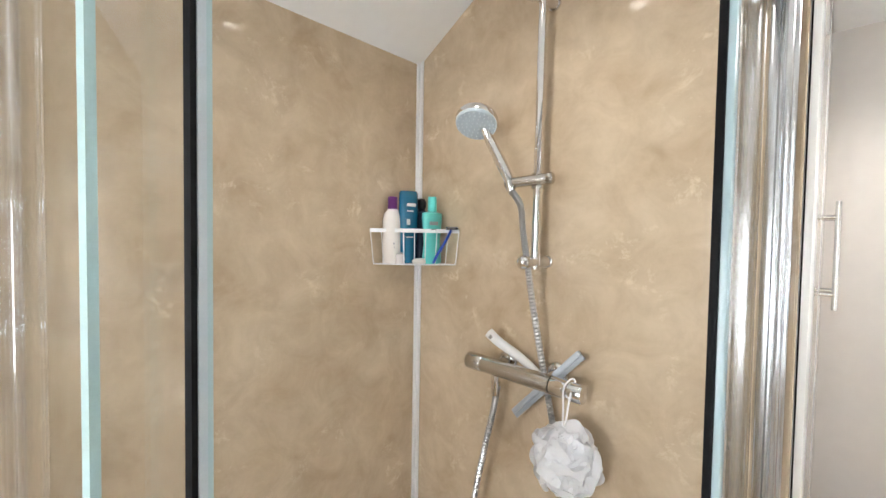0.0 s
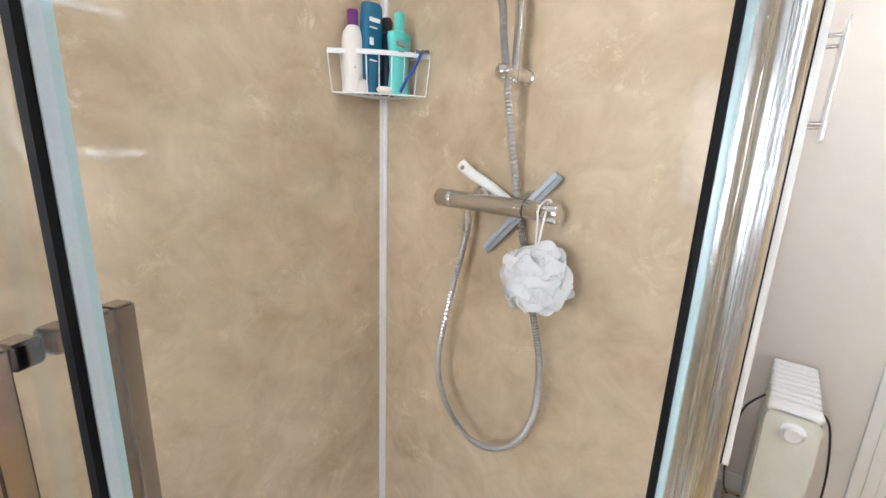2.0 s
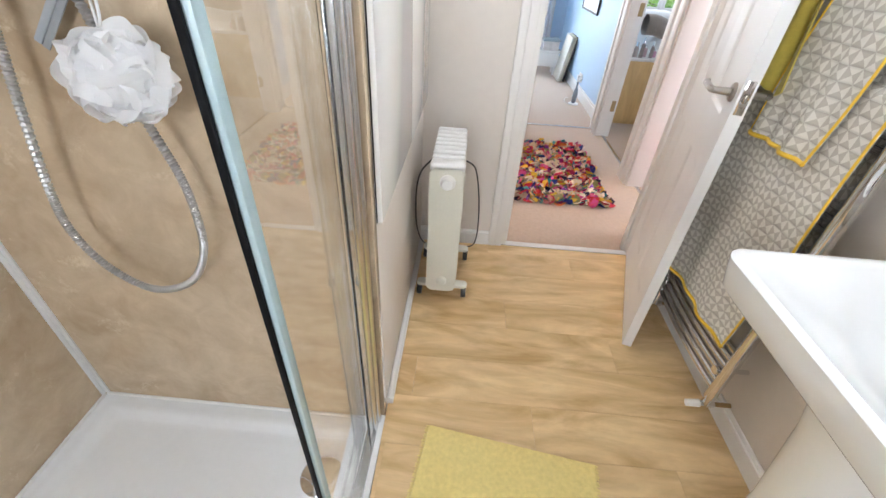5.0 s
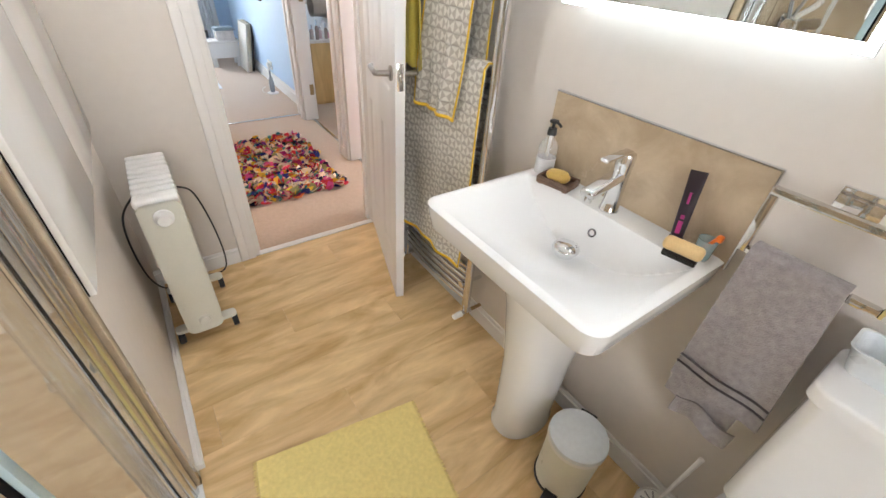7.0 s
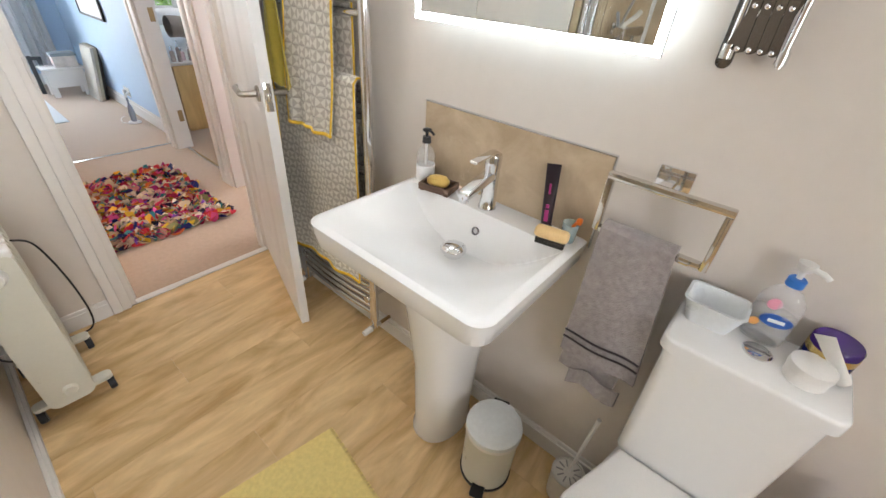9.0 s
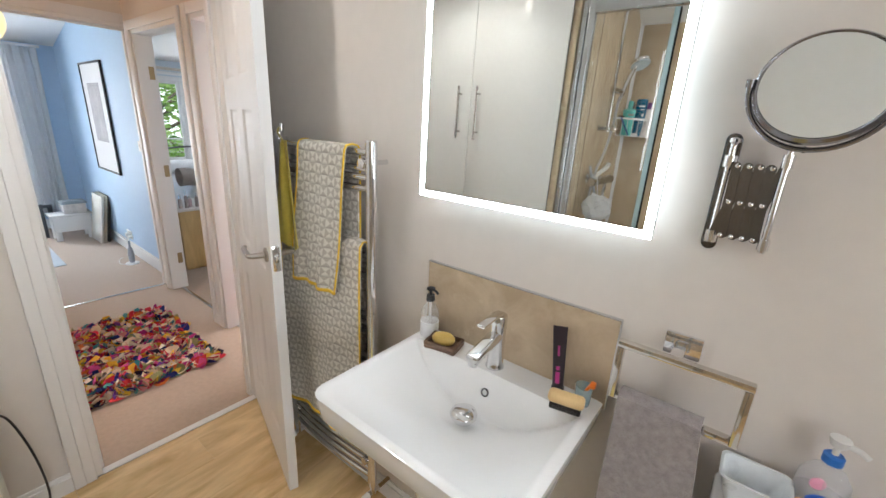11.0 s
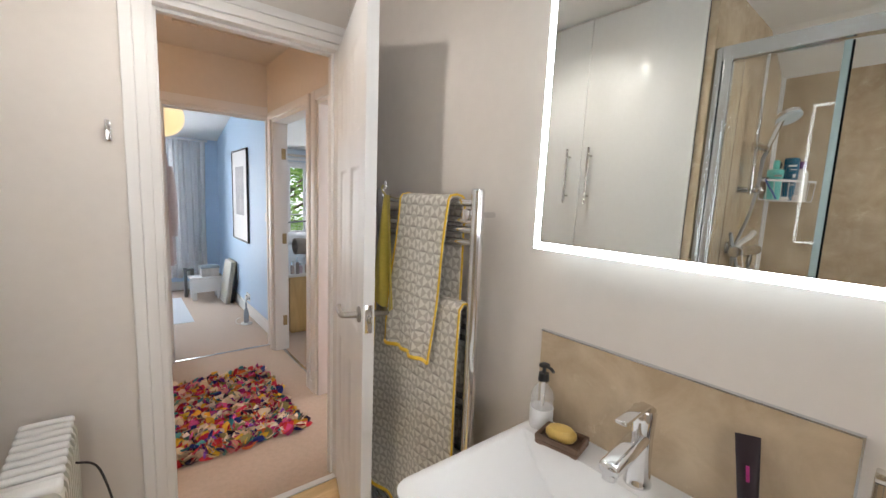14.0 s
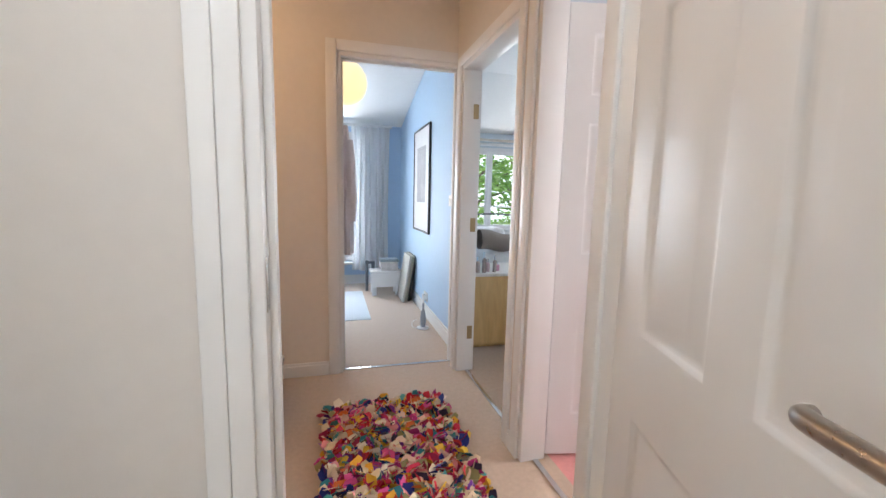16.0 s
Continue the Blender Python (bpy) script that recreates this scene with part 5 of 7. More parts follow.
part("handle", tube(smooth_path([(0.198, 3.098, Z0 + 0.003), (0.204, 3.110, Z0 + 0.03), (0.216, 3.132, Z0 + 0.07), (0.224, 3.148, Z0 + 0.105)], 6), 0.0042, 10), plain("blue_plastic", (0.02, 0.07, 0.35), 0.3), rz)
part("head", turned(box((-0.019, -0.005, -0.004), (0.019, 0.005, 0.006), 0.002), Matrix.Translation((0.226, 3.150, Z0 + 0.110)) @ Matrix.Rotation(0.8, 4, "Z")), SHADEDCHROME, rz, "metal razor head")
tubx = thing("clear_pot", (0.095, 3.045, Z0), "small clear plastic pot in the basket", "pot")
part("pot", lathe((0.112, 3.038, Z0), [(0.014, 0), (0.016, 0.012), (0.014, 0.028), (0.006, 0.034)], 18), plain("frosted_plastic", (0.66, 0.60, 0.58), 0.3), tubx)

# ---- on and round the basin ----
tap = thing("basin_tap", (2.160, 2.822, BZ), "chrome single-lever basin mixer tap", "tap")
part("body", lathe((2.160, 2.822, BZ), [(0.026, 0), (0.026, 0.004), (0.0235, 0.008), (0.021, 0.05), (0.0205, 0.10), (0.022, 0.128), (0.0225, 0.150), (0.0205, 0.156), (0, 0.158)], 30), CHROME, tap)
sp = box((0, -0.019, -0.012), (0.125, 0.019, 0.012), 0.009, 4)
part("spout", turned(sp, Matrix.Translation((2.158, 2.822, BZ + 0.100)) @ Matrix.Rotation(math.pi, 4, "Z") @ Matrix.Rotation(radians(12), 4, "Y")), CHROME, tap)
part("aerator", rod((2.050, 2.822, BZ + 0.078), (2.046, 2.822, BZ + 0.055), 0.0135, 0.0125, 18), CHROME, tap)
lv = box((-0.015, -0.0115, -0.005), (0.085, 0.0115, 0.004), 0.004, 3)
part("lever", turned(lv, Matrix.Translation((2.152, 2.822, BZ + 0.160)) @ Matrix.Rotation(math.pi, 4, "Z") @ Matrix.Rotation(radians(3), 4, "Y")), CHROME, tap)

JARGLASS = plain("milky_jar_glass", (0.88, 0.89, 0.90), 0.08, 0, 0.02)
JARGLASS.node_tree.nodes["Principled BSDF"].inputs["Alpha"].default_value = 0.14
pump = thing("soap_dispenser", (2.168, 3.066, BZ), "clear glass soap pump half full of white gel", "soap dispenser")
px, py_ = 2.168, 3.066
part("jar", lathe((px, py_, BZ), [(0.0285, 0.049), (0.0285, 0.080), (0.020, 0.098), (0.012, 0.106), (0.012, 0.118), (0.010, 0.118), (0.010, 0.105), (0.018, 0.097), (0.0265, 0.079), (0.0265, 0.049)], 26), JARGLASS, pump)
part("gel", lathe((px, py_, BZ), [(0.027, 0), (0.0285, 0.004), (0.0285, 0.048), (0.026, 0.0488)], 24), plain("white_gel", (0.82, 0.83, 0.84), 0.4), pump, "white soap gel")
part("pump_head", join(rod((px, py_, BZ + 0.116), (px, py_, BZ + 0.134), 0.0135, 0.012, 18), rod((px, py_, BZ + 0.134), (px, py_, BZ + 0.150), 0.0045, None, 12), box((px - 0.010, py_ - 0.010, BZ + 0.148), (px + 0.010, py_ + 0.010, BZ + 0.158), 0.003), tube([(px, py_ - 0.005, BZ + 0.153), (px - 0.006, py_ - 0.025, BZ + 0.153), (px - 0.008, py_ - 0.033, BZ + 0.149)], 0.0038, 10)), BLACKPLA, pump, "dark brown pump head")
part("dip_tube", rod((px, py_, BZ + 0.04), (px, py_, BZ + 0.118), 0.004, None, 10), WHITEPLA, pump)

sd = thing("soap_dish", (2.140, 2.985, BZ), "small dark wooden soap dish on the basin", "soap dish")
DW = wood("dark_wood", (0.10, 0.055, 0.035), (0.20, 0.12, 0.08), (9, 2, 9), 0.5, rand=False)
dish = join(box((-0.036, -0.050, 0.003), (0.036, 0.050, 0.012), 0.003), box((-0.036, -0.050, 0.012), (-0.028, 0.050, 0.024), 0.002), box((0.028, -0.050, 0.012), (0.036, 0.050, 0.024), 0.002), box((-0.028, -0.050, 0.012), (0.028, -0.042, 0.024), 0.002), box((-0.028, 0.042, 0.012), (0.028, 0.050, 0.024), 0.002),
            *[box((x - 0.006, y - 0.006, 0), (x + 0.006, y + 0.006, 0.004)) for x in (-0.026, 0.026) for y in (-0.04, 0.04)])
part("dish", turned(dish, pose(2.140, 2.985, BZ, 0, 0, 12)), DW, sd)
sb = thing("yellow_soap", (2.145, 2.985, BZ + 0.014), "worn yellow oval bar of soap", "soap")
part("bar", turned(lathe((0, 0, 0), [(0, 0), (0.030, 0.002), (0.036, 0.010), (0.036, 0.018), (0.028, 0.027), (0, 0.030)], 28, (0, 0, 1), 0.66), pose(2.140, 2.987, BZ + 0.0125, 0, 4, 12 + 90) @ pose(0, 0, 0, 0, 0, 90)), plain("yellow_soap_wax", (0.72, 0.50, 0.15), 0.35, 0, 0.06, 30), sb)

tt = thing("toothpaste_tube", (2.165, 2.650, BZ), "black and magenta tube leaning on the splashback", "tube")


def tube_fn(u, v):
    a = 2 * math.pi * u
    w, d_ = 0.0135 + 0.004 * v, 0.0135 * (1 - v) + 0.0012
    p = Vector((d_ * math.cos(a), w * math.sin(a), 0.022 + 0.150 * v))
    return pose(2.163, 2.640, BZ + 0.004, -6, 7, 14) @ p


part("tube", sheet(tube_fn, 24, 14), plain("black_tube_plastic", (0.02, 0.012, 0.018), 0.3), tt)
part("cap", turned(lathe((0, 0, 0), [(0.014, 0), (0.0155, 0.002), (0.0155, 0.020), (0.012, 0.024)], 20), pose(2.163, 2.640, BZ, -6, 7, 14)), BLACKPLA, tt)
pm = []
for k, (vz, ww, hh) in enumerate(((0.030, 0.010, 0.030), (0.064, 0.008, 0.010), (0.10, 0.005, 0.026))):
    pm.append(turned(box((-0.0178 + vz * 0.055, -ww / 2, vz), (-0.0158 + vz * 0.06, ww / 2, vz + hh), 0.0006), pose(2.163, 2.640, BZ + 0.004, -6, 7, 14)))
for b_ in pm:
    part("print_patch", b_, plain("magenta_print", (0.42, 0.03, 0.20), 0.4), tt, "magenta print")

nb = thing("nail_brush", (2.115, 2.600, BZ), "beech nail brush with black bristles on the basin corner", "nail brush")
nm = pose(2.118, 2.602, BZ, 0, 0, -78)
part("bristles", turned(box((-0.036, -0.013, 0.0), (0.036, 0.013, 0.018), 0.003), nm), fuzzy("black_bristle", (0.02, 0.015, 0.012), 0.4, 200, 1.0, 800), nb, "black bristles")
part("back", turned(box((-0.042, -0.017, 0.016), (0.042, 0.017, 0.044), 0.011, 4), nm), plain("pale_beech", (0.74, 0.52, 0.25), 0.45, 0, 0.08, 20), nb)
BLUEPLA = plain("pale_blue_plastic", (0.62, 0.82, 0.88), 0.2)
BLUEPLA.node_tree.nodes["Principled BSDF"].inputs["Alpha"].default_value = 0.38
cupg = thing("tooth_mug", (2.165, 2.578, BZ), "small pale blue plastic cup with an orange brush", "cup")
part("cup", lathe((2.168, 2.580, BZ), [(0.017, 0), (0.018, 0.003), (0.021, 0.050), (0.0195, 0.050), (0.0165, 0.005), (0, 0.004)], 24), BLUEPLA, cupg)
part("brush_handle", tube(smooth_path([(2.172, 2.584, BZ + 0.008), (2.166, 2.574, BZ + 0.04), (2.160, 2.562, BZ + 0.066)], 5), 0.004, 10), plain("orange_plastic", (0.85, 0.20, 0.02), 0.35), cupg, "orange plastic brush")
part("brush_tip", box((2.152, 2.552, BZ + 0.058), (2.166, 2.566, BZ + 0.074), 0.004), plain("orange_plastic_tip", (0.85, 0.20, 0.02), 0.35), cupg, "orange brush head")

# ---- towel holder with the grey towel ----
tr = thing("towel_ring", (2.20, 2.41, 1.08), "rectangular polished towel ring on a square wall plate", "towel ring")
part("wall_plate", box((EX - 0.010, 2.375, 1.044), (EX, 2.445, 1.094), 0.002), CHROME, tr)
part("arm", box((2.120, 2.400, 1.062), (EX - 0.008, 2.424, 1.078), 0.003), CHROME, tr)
TX = 2.122
part("ring", join(box((TX - 0.009, 2.282, 1.066), (TX + 0.009, 2.516, 1.080), 0.002), box((TX - 0.009, 2.282, 0.945), (TX + 0.009, 2.296, 1.066), 0.002), box((TX - 0.009, 2.502, 0.945), (TX + 0.009, 2.516, 1.066), 0.002), box((TX - 0.009, 2.296, 0.945), (TX + 0.009, 2.340, 0.959), 0.002), box((TX - 0.009, 2.340, 0.945), (TX + 0.009, 2.502, 0.957), 0.002)), plain("polished_nickel", (0.66, 0.63, 0.58), 0.10, 1.0, 0.03, 30), tr)
gt = thing("grey_hand_towel", (TX, 2.41, 0.44), "folded grey terry hand towel with dark woven stripes", "towel")


def grey_fn(u, v):
    y = 2.341 + 0.152 * u
    s = v * 1.05
    if s < 0.45:
        return (TX + 0.020 + 0.004 * math.sin(6 * u), y, 0.51 + s)
    s -= 0.45
    if s < 0.06:
        a = math.pi * s / 0.06
        return (TX + 0.022 * math.cos(a), y, 0.963 + 0.010 * math.sin(a))
    s -= 0.06
    k = s / 0.54
    L = 0.365
    return (TX - 0.022 - 0.010 * k + 0.007 * k * math.sin(7 * u + 1.2), y - 0.018 * k + (u - 0.5) * 0.040 * k, 0.963 - L * k + 0.006 * math.sin(5 * u) * k)


part("cloth", sheet(grey_fn, 30, 70, 0.012), GREYTOWEL, gt)
for kk in (0.80, 0.86):
    part("woven_stripe", tube([Vector(grey_fn(u / 24, (0.51 + 0.54 * kk) / 1.05)) + Vector((-0.0075, 0, 0)) for u in range(25)], 0.0028, 8), fuzzy("dark_grey_stripe", (0.06, 0.05, 0.055), 0.1), gt, "dark grey woven stripe")
part("inner_fold", sheet(lambda u, v: (TX - 0.004 + 0.006 * math.sin(9 * u), 2.325 + 0.135 * u, 0.53 - 0.055 * v - 0.014 * math.sin(8 * u)), 20, 5, 0.006), GREYTOWEL, gt)

# ---- magnifying mirror ----
mm = thing("magnifying_mirror", (2.20, 2.41, 1.285), "round shaving mirror on a chrome scissor arm", "shaving mirror")
part("wall_plate", turned(prism(round_rect(-0.013, -0.108, 0.013, 0.108, 0.0128, 6), 0, 0.006, 0.001), Matrix(((0, 0, -1, EX), (-1, 0, 0, 2.412), (0, 1, 0, 1.392), (0, 0, 0, 1)))), SHADEDCHROME, mm)
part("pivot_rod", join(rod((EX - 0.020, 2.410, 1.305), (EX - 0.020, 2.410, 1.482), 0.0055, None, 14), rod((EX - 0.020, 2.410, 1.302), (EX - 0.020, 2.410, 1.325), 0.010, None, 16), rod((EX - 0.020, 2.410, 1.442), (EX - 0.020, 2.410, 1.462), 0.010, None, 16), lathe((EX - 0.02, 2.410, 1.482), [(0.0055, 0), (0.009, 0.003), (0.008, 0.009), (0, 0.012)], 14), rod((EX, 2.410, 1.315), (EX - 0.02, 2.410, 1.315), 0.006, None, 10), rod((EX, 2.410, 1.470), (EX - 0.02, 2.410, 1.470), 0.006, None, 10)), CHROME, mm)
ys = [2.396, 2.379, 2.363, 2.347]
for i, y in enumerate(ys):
    part("scissor_bar", turned(prism(round_rect(-0.0075, -0.069, 0.0075, 0.069, 0.0074, 5), 0, 0.003), Matrix(((0, 0, -1, EX - 0.030), (-1, 0, 0.0, y), (0, 1, 0, 1.383), (0, 0, 0, 1))) @ pose(0, 0, 0, 0, 0, 2)), SHADEDCHROME, mm)
    part("scissor_bar", turned(prism(round_rect(-0.0075, -0.069, 0.0075, 0.069, 0.0074, 5), 0, 0.003), Matrix(((0, 0, -1, EX - 0.024), (-1, 0, 0.0, y - 0.002), (0, 1, 0, 1.383), (0, 0, 0, 1))) @ pose(0, 0, 0, 0, 0, -12)), SHADEDCHROME, mm)
    for z in (1.320, 1.382, 1.446):
        part("rivet", lathe((EX - 0.033, y, z), [(0.0042, 0), (0.004, 0.002), (0.002, 0.0035), (0, 0.004)], 12, (-1, 0, 0)), CHROME, mm)
part("end_rod", join(rod((EX - 0.030, 2.330, 1.300), (EX - 0.030, 2.330, 1.492), 0.0055, None, 14), rod((EX - 0.030, 2.330, 1.305), (EX - 0.030, 2.330, 1.325), 0.009, None, 14), rod((EX - 0.030, 2.330, 1.448), (EX - 0.030, 2.330, 1.470), 0.009, None, 14)), CHROME, mm)
MC = Vector((2.100, 2.318, 1.566))
mn = Vector((-0.95, 0.03, 0.31)).normalized()
yoke = []
dd, ss, uu = frame_axes(mn)
for i in range(25):
    a = math.pi + math.pi * i / 24
    yoke.append(MC + 0.085 * (math.cos(a) * Vector((0, -1, 0)) + math.sin(a) * Vector((0, 0, 1))))
part("yoke", join(tube(yoke, 0.004, 10), rod((EX - 0.030, 2.330, 1.485), yoke[12] + Vector((0, 0, 0)), 0.005, None, 12), rod(yoke[0], yoke[0] + Vector((0, 0, 0.012)), 0.006, None, 10)), SHADEDCHROME, mm)
head = part("mirror_frame", lathe(MC, [(0.0725, 0.006), (0.077, 0.009), (0.081, 0.004), (0.081, -0.006), (0.076, -0.010), (0.0, -0.012)], 48, mn), SHADEDCHROME, mm)
part("mirror_disc", lathe(MC, [(0.074, 0.0075), (0.074, 0.0082), (0.0, 0.0082)], 48, mn), MIRROR, head, "clear magnifying mirror")

hook = thing("wall_hook", (1.36, NY, 1.535), "small chrome plate hook on the wall", "hook")
part("hook", join(box((1.357, NY - 0.003, 1.555), (1.371, NY, 1.605), 0.001), box((1.356, NY - 0.024, 1.545), (1.373, NY - 0.010, 1.614), 0.004, 3), box((1.360, NY - 0.011, 1.556), (1.368, NY - 0.002, 1.566), 0.001)), CHROME, hook)

# ---- toilet and what stands round it ----
wc = thing("toilet", (1.95, 2.105, 0), "white close-coupled toilet with its lid down", "toilet")
WY = 2.145


def tapered(z0, z1, a0, a1, ya, yb, xb, r=0.03):
    bm = bmesh.new()
    lo = [bm.verts.new((x, y, z0)) for x, y in round_rect(a0, WY - ya, xb, WY + ya, r)]
    hi = [bm.verts.new((x, y, z1)) for x, y in round_rect(a1, WY - yb, xb, WY + yb, r)]
    n = len(lo)
    for i in range(n):
        bm.faces.new((lo[i], lo[(i + 1) % n], hi[(i + 1) % n], hi[i]))
    bm.faces.new(lo)
    bm.faces.new(hi)
    return bm


CZ = 0.825
part("cistern", tapered(0.425, 0.793, 2.060, 2.048, 0.134, 0.141, EX - 0.004, 0.025), CERAMIC, wc)
part("cistern_lid", prism(round_rect(2.036, WY - 0.150, EX - 0.002, WY + 0.152, 0.028), 0.793, CZ, 0.008), CERAMIC, wc)
fb = part("flush_button", lathe((2.125, WY, CZ), [(0.026, 0), (0.026, 0.002), (0.022, 0.004), (0, 0.0045)], 28), CHROME, wc, "chrome dual flush button")
part("button_split", box((2.124, WY - 0.021, CZ + 0.0035), (2.126, WY + 0.021, CZ + 0.0055)), SHADEDCHROME, fb)


def pan_outline(grow=0.0, x_back=2.055):
    pts = []
    for i in range(33):
        a = radians(90 + 180 * i / 32)
        pts.append((1.70 + (0.215 + grow) * math.cos(a), WY + (0.178 + grow) * math.sin(a)))
    return [(x_back, WY + 0.115 + grow)] + [(1.86, WY + 0.172 + grow)] + pts + [(1.86, WY - 0.172 - grow), (x_back, WY - 0.115 - grow)]


part("seat", prism(pan_outline(0.004, 2.045), 0.402, 0.420, 0.006), WHITEPLA, wc)
part("lid", prism(pan_outline(0.006, 2.050), 0.424, 0.442, 0.009), WHITEPLA, wc)
bm = bmesh.new()
rings = []
for z, k, dx in ((0.0, 0.62, 0.10), (0.03, 0.60, 0.10), (0.18, 0.66, 0.08), (0.30, 0.88, 0.03), (0.38, 0.98, 0.0), (0.402, 0.98, 0.0)):
    rings.append([bm.verts.new((1.90 + (x - 1.90) * (k if x < 1.9 else 1.0) + dx * (0.3 if x < 1.9 else 0), WY + (y - WY) * k, z)) for x, y in pan_outline(0, 2.15)])
n = len(rings[0])
for a, b in zip(rings, rings[1:]):
    for i in range(n):
        bm.faces.new((a[i], a[(i + 1) % n], b[(i + 1) % n], b[i]))
bm.faces.new(rings[0])
bm.faces.new(rings[-1])
part("pan", bm, CERAMIC, wc)

tb = thing("plastic_tub", (2.150, 2.228, CZ), "empty white plastic tub on the cistern", "tub")
bm = bmesh.new()
rings = []
for z, gx, gy in ((0, 0.030, 0.040), (0.052, 0.042, 0.054), (0.056, 0.045, 0.057), (0.056, 0.040, 0.052), (0.004, 0.028, 0.038)):
    rings.append([bm.verts.new((2.158 + x, 2.218 + y, CZ + z)) for x, y in round_rect(-gx, -gy, gx, gy, 0.016, 5)])
n = len(rings[0])
for a, b in zip(rings, rings[1:]):
    for i in range(n):
        bm.faces.new((a[i], a[(i + 1) % n], b[(i + 1) % n], b[i]))
bm.faces.new(rings[0])
bm.faces.new(rings[-1])
part("tub", bm, plain("pale_tub_plastic", (0.78, 0.82, 0.85), 0.3), tb)
PETPLA = plain("milky_clear_plastic", (0.86, 0.87, 0.90), 0.10, 0, 0.02)
PETPLA.node_tree.nodes["Principled BSDF"].inputs["Alpha"].default_value = 0.28
hw = thing("hand_wash_bottle", (2.165, 2.085, CZ), "clear hand wash pump bottle with a blue label", "bottle")
part("bottle", turned(lathe((0, 0, 0), [(0.034, 0), (0.037, 0.004), (0.038, 0.06), (0.036, 0.10), (0.022, 0.122), (0.012, 0.128), (0.012, 0.138)], 28, (0, 0, 1), 0.58), pose(2.172, 2.128, CZ, 0, 0, -8)), PETPLA, hw)
part("base_cup", turned(lathe((0, 0, 0.003), [(0.033, 0), (0.0352, 0.004), (0.0358, 0.055), (0.0352, 0.068)], 28, (0, 0, 1), 0.55), pose(2.172, 2.128, CZ, 0, 0, -8)), PETPLA, hw)
lb = part("printed_label", turned(lathe((0, 0, 0), [(0.0135, 0), (0.0128, 0.0015), (0, 0.0018)], 28, (0, 0, 1), 2.05), Matrix.Translation((2.1495, 2.122, CZ + 0.062)) @ Matrix(((0.20, 0.1, -0.97, 0), (-0.97, 0.1, -0.2, 0), (0.0, 1, 0.05, 0), (0, 0, 0, 1)))), plain("blue_print", (0.02, 0.10, 0.42), 0.4), hw, "blue oval label")
part("label_bar", turned(box((-0.014, -0.0035, 0.0015), (0.014, 0.0035, 0.003), 0.001), Matrix.Translation((2.1495, 2.122, CZ + 0.062)) @ Matrix(((0.20, 0.1, -0.97, 0), (-0.97, 0.1, -0.2, 0), (0.0, 1, 0.05, 0), (0, 0, 0, 1)))), WHITEPRINT, lb)
part("pink_spot", lathe((2.152, 2.138, CZ + 0.094), [(0.012, 0), (0.011, 0.0015), (0, 0.002)], 18, (-0.97, -0.2, 0.05)), plain("pink_flower_print", (0.80, 0.35, 0.48), 0.5), hw, "pink flower print")
part("orange_spot", lathe((2.1495, 2.152, CZ + 0.045), [(0.009, 0), (0.008, 0.0015), (0, 0.002)], 18, (-0.97, -0.2, 0.05)), plain("orange_flower_print", (0.85, 0.40, 0.12), 0.5), hw, "orange flower print")
part("collar", lathe((2.172, 2.128, CZ + 0.134), [(0.015, 0), (0.015, 0.014), (0.012, 0.017)], 20), plain("bright_blue_plastic", (0.03, 0.18, 0.60), 0.3), hw, "bright blue collar")
part("pump_head", join(rod((2.172, 2.128, CZ + 0.150), (2.172, 2.128, CZ + 0.168), 0.005, None, 12), lathe((2.172, 2.128, CZ + 0.166), [(0.008, 0), (0.012, 0.004), (0.015, 0.018), (0, 0.020)], 18), tube([(2.172, 2.128, CZ + 0.178), (2.160, 2.102, CZ + 0.178), (2.158, 2.092, CZ + 0.172)], 0.005, 10)), WHITEPLA, hw)
jar = thing("cream_jar", (2.175, 2.015, CZ), "dark blue cream jar with a gold band", "jar")
part("jar", lathe((2.172, 2.036, CZ), [(0.036, 0), (0.039, 0.004), (0.039, 0.034), (0.037, 0.037)], 28), plain("navy_plastic", (0.015, 0.02, 0.14), 0.25), jar)
part("gold_band", lathe((2.172, 2.036, CZ), [(0.0395, 0.036), (0.0395, 0.050), (0.038, 0.051)], 28), plain("gold_foil", (0.75, 0.55, 0.22), 0.25, 0.9), jar, "gold band")
part("lid", lathe((2.172, 2.036, CZ), [(0.039, 0.050), (0.039, 0.062), (0.036, 0.066), (0, 0.067)], 28), plain("violet_plastic", (0.06, 0.02, 0.20), 0.25), jar)
pot = thing("white_pot", (2.085, 2.03, CZ), "low white plastic pot with a lid", "pot")
part("pot", lathe((2.086, 2.056, CZ), [(0.031, 0), (0.034, 0.003), (0.034, 0.022), (0.035, 0.023)], 30), WHITEPLA, pot)
part("lid", lathe((2.086, 2.056, CZ), [(0.0355, 0.023), (0.0365, 0.026), (0.0355, 0.038), (0.031, 0.041), (0, 0.041)], 30), WHITEPLA, pot)
wt = thing("white_tube", (2.10, 1.97, CZ), "white crimped tube lying against the jar", "tube")
part("tube", sheet(lambda u, v: pose(2.115, 2.005, CZ + 0.012, -35, -20, -20) @ Vector(((0.011 * (1 - v) + 0.001) * math.cos(6.283 * u), (0.011 + 0.006 * v) * math.sin(6.283 * u), 0.10 * v)), 20, 10), WHITEPLA, wt)

for item, dx, dy in ((tb, -0.004, 0.022), (hw, 0.004, 0.022), (jar, 0.0, 0.012), (pot, 0.022, 0.014), (wt, 0.02, 0.012)):
    item.location.x += dx
    item.location.y += dy

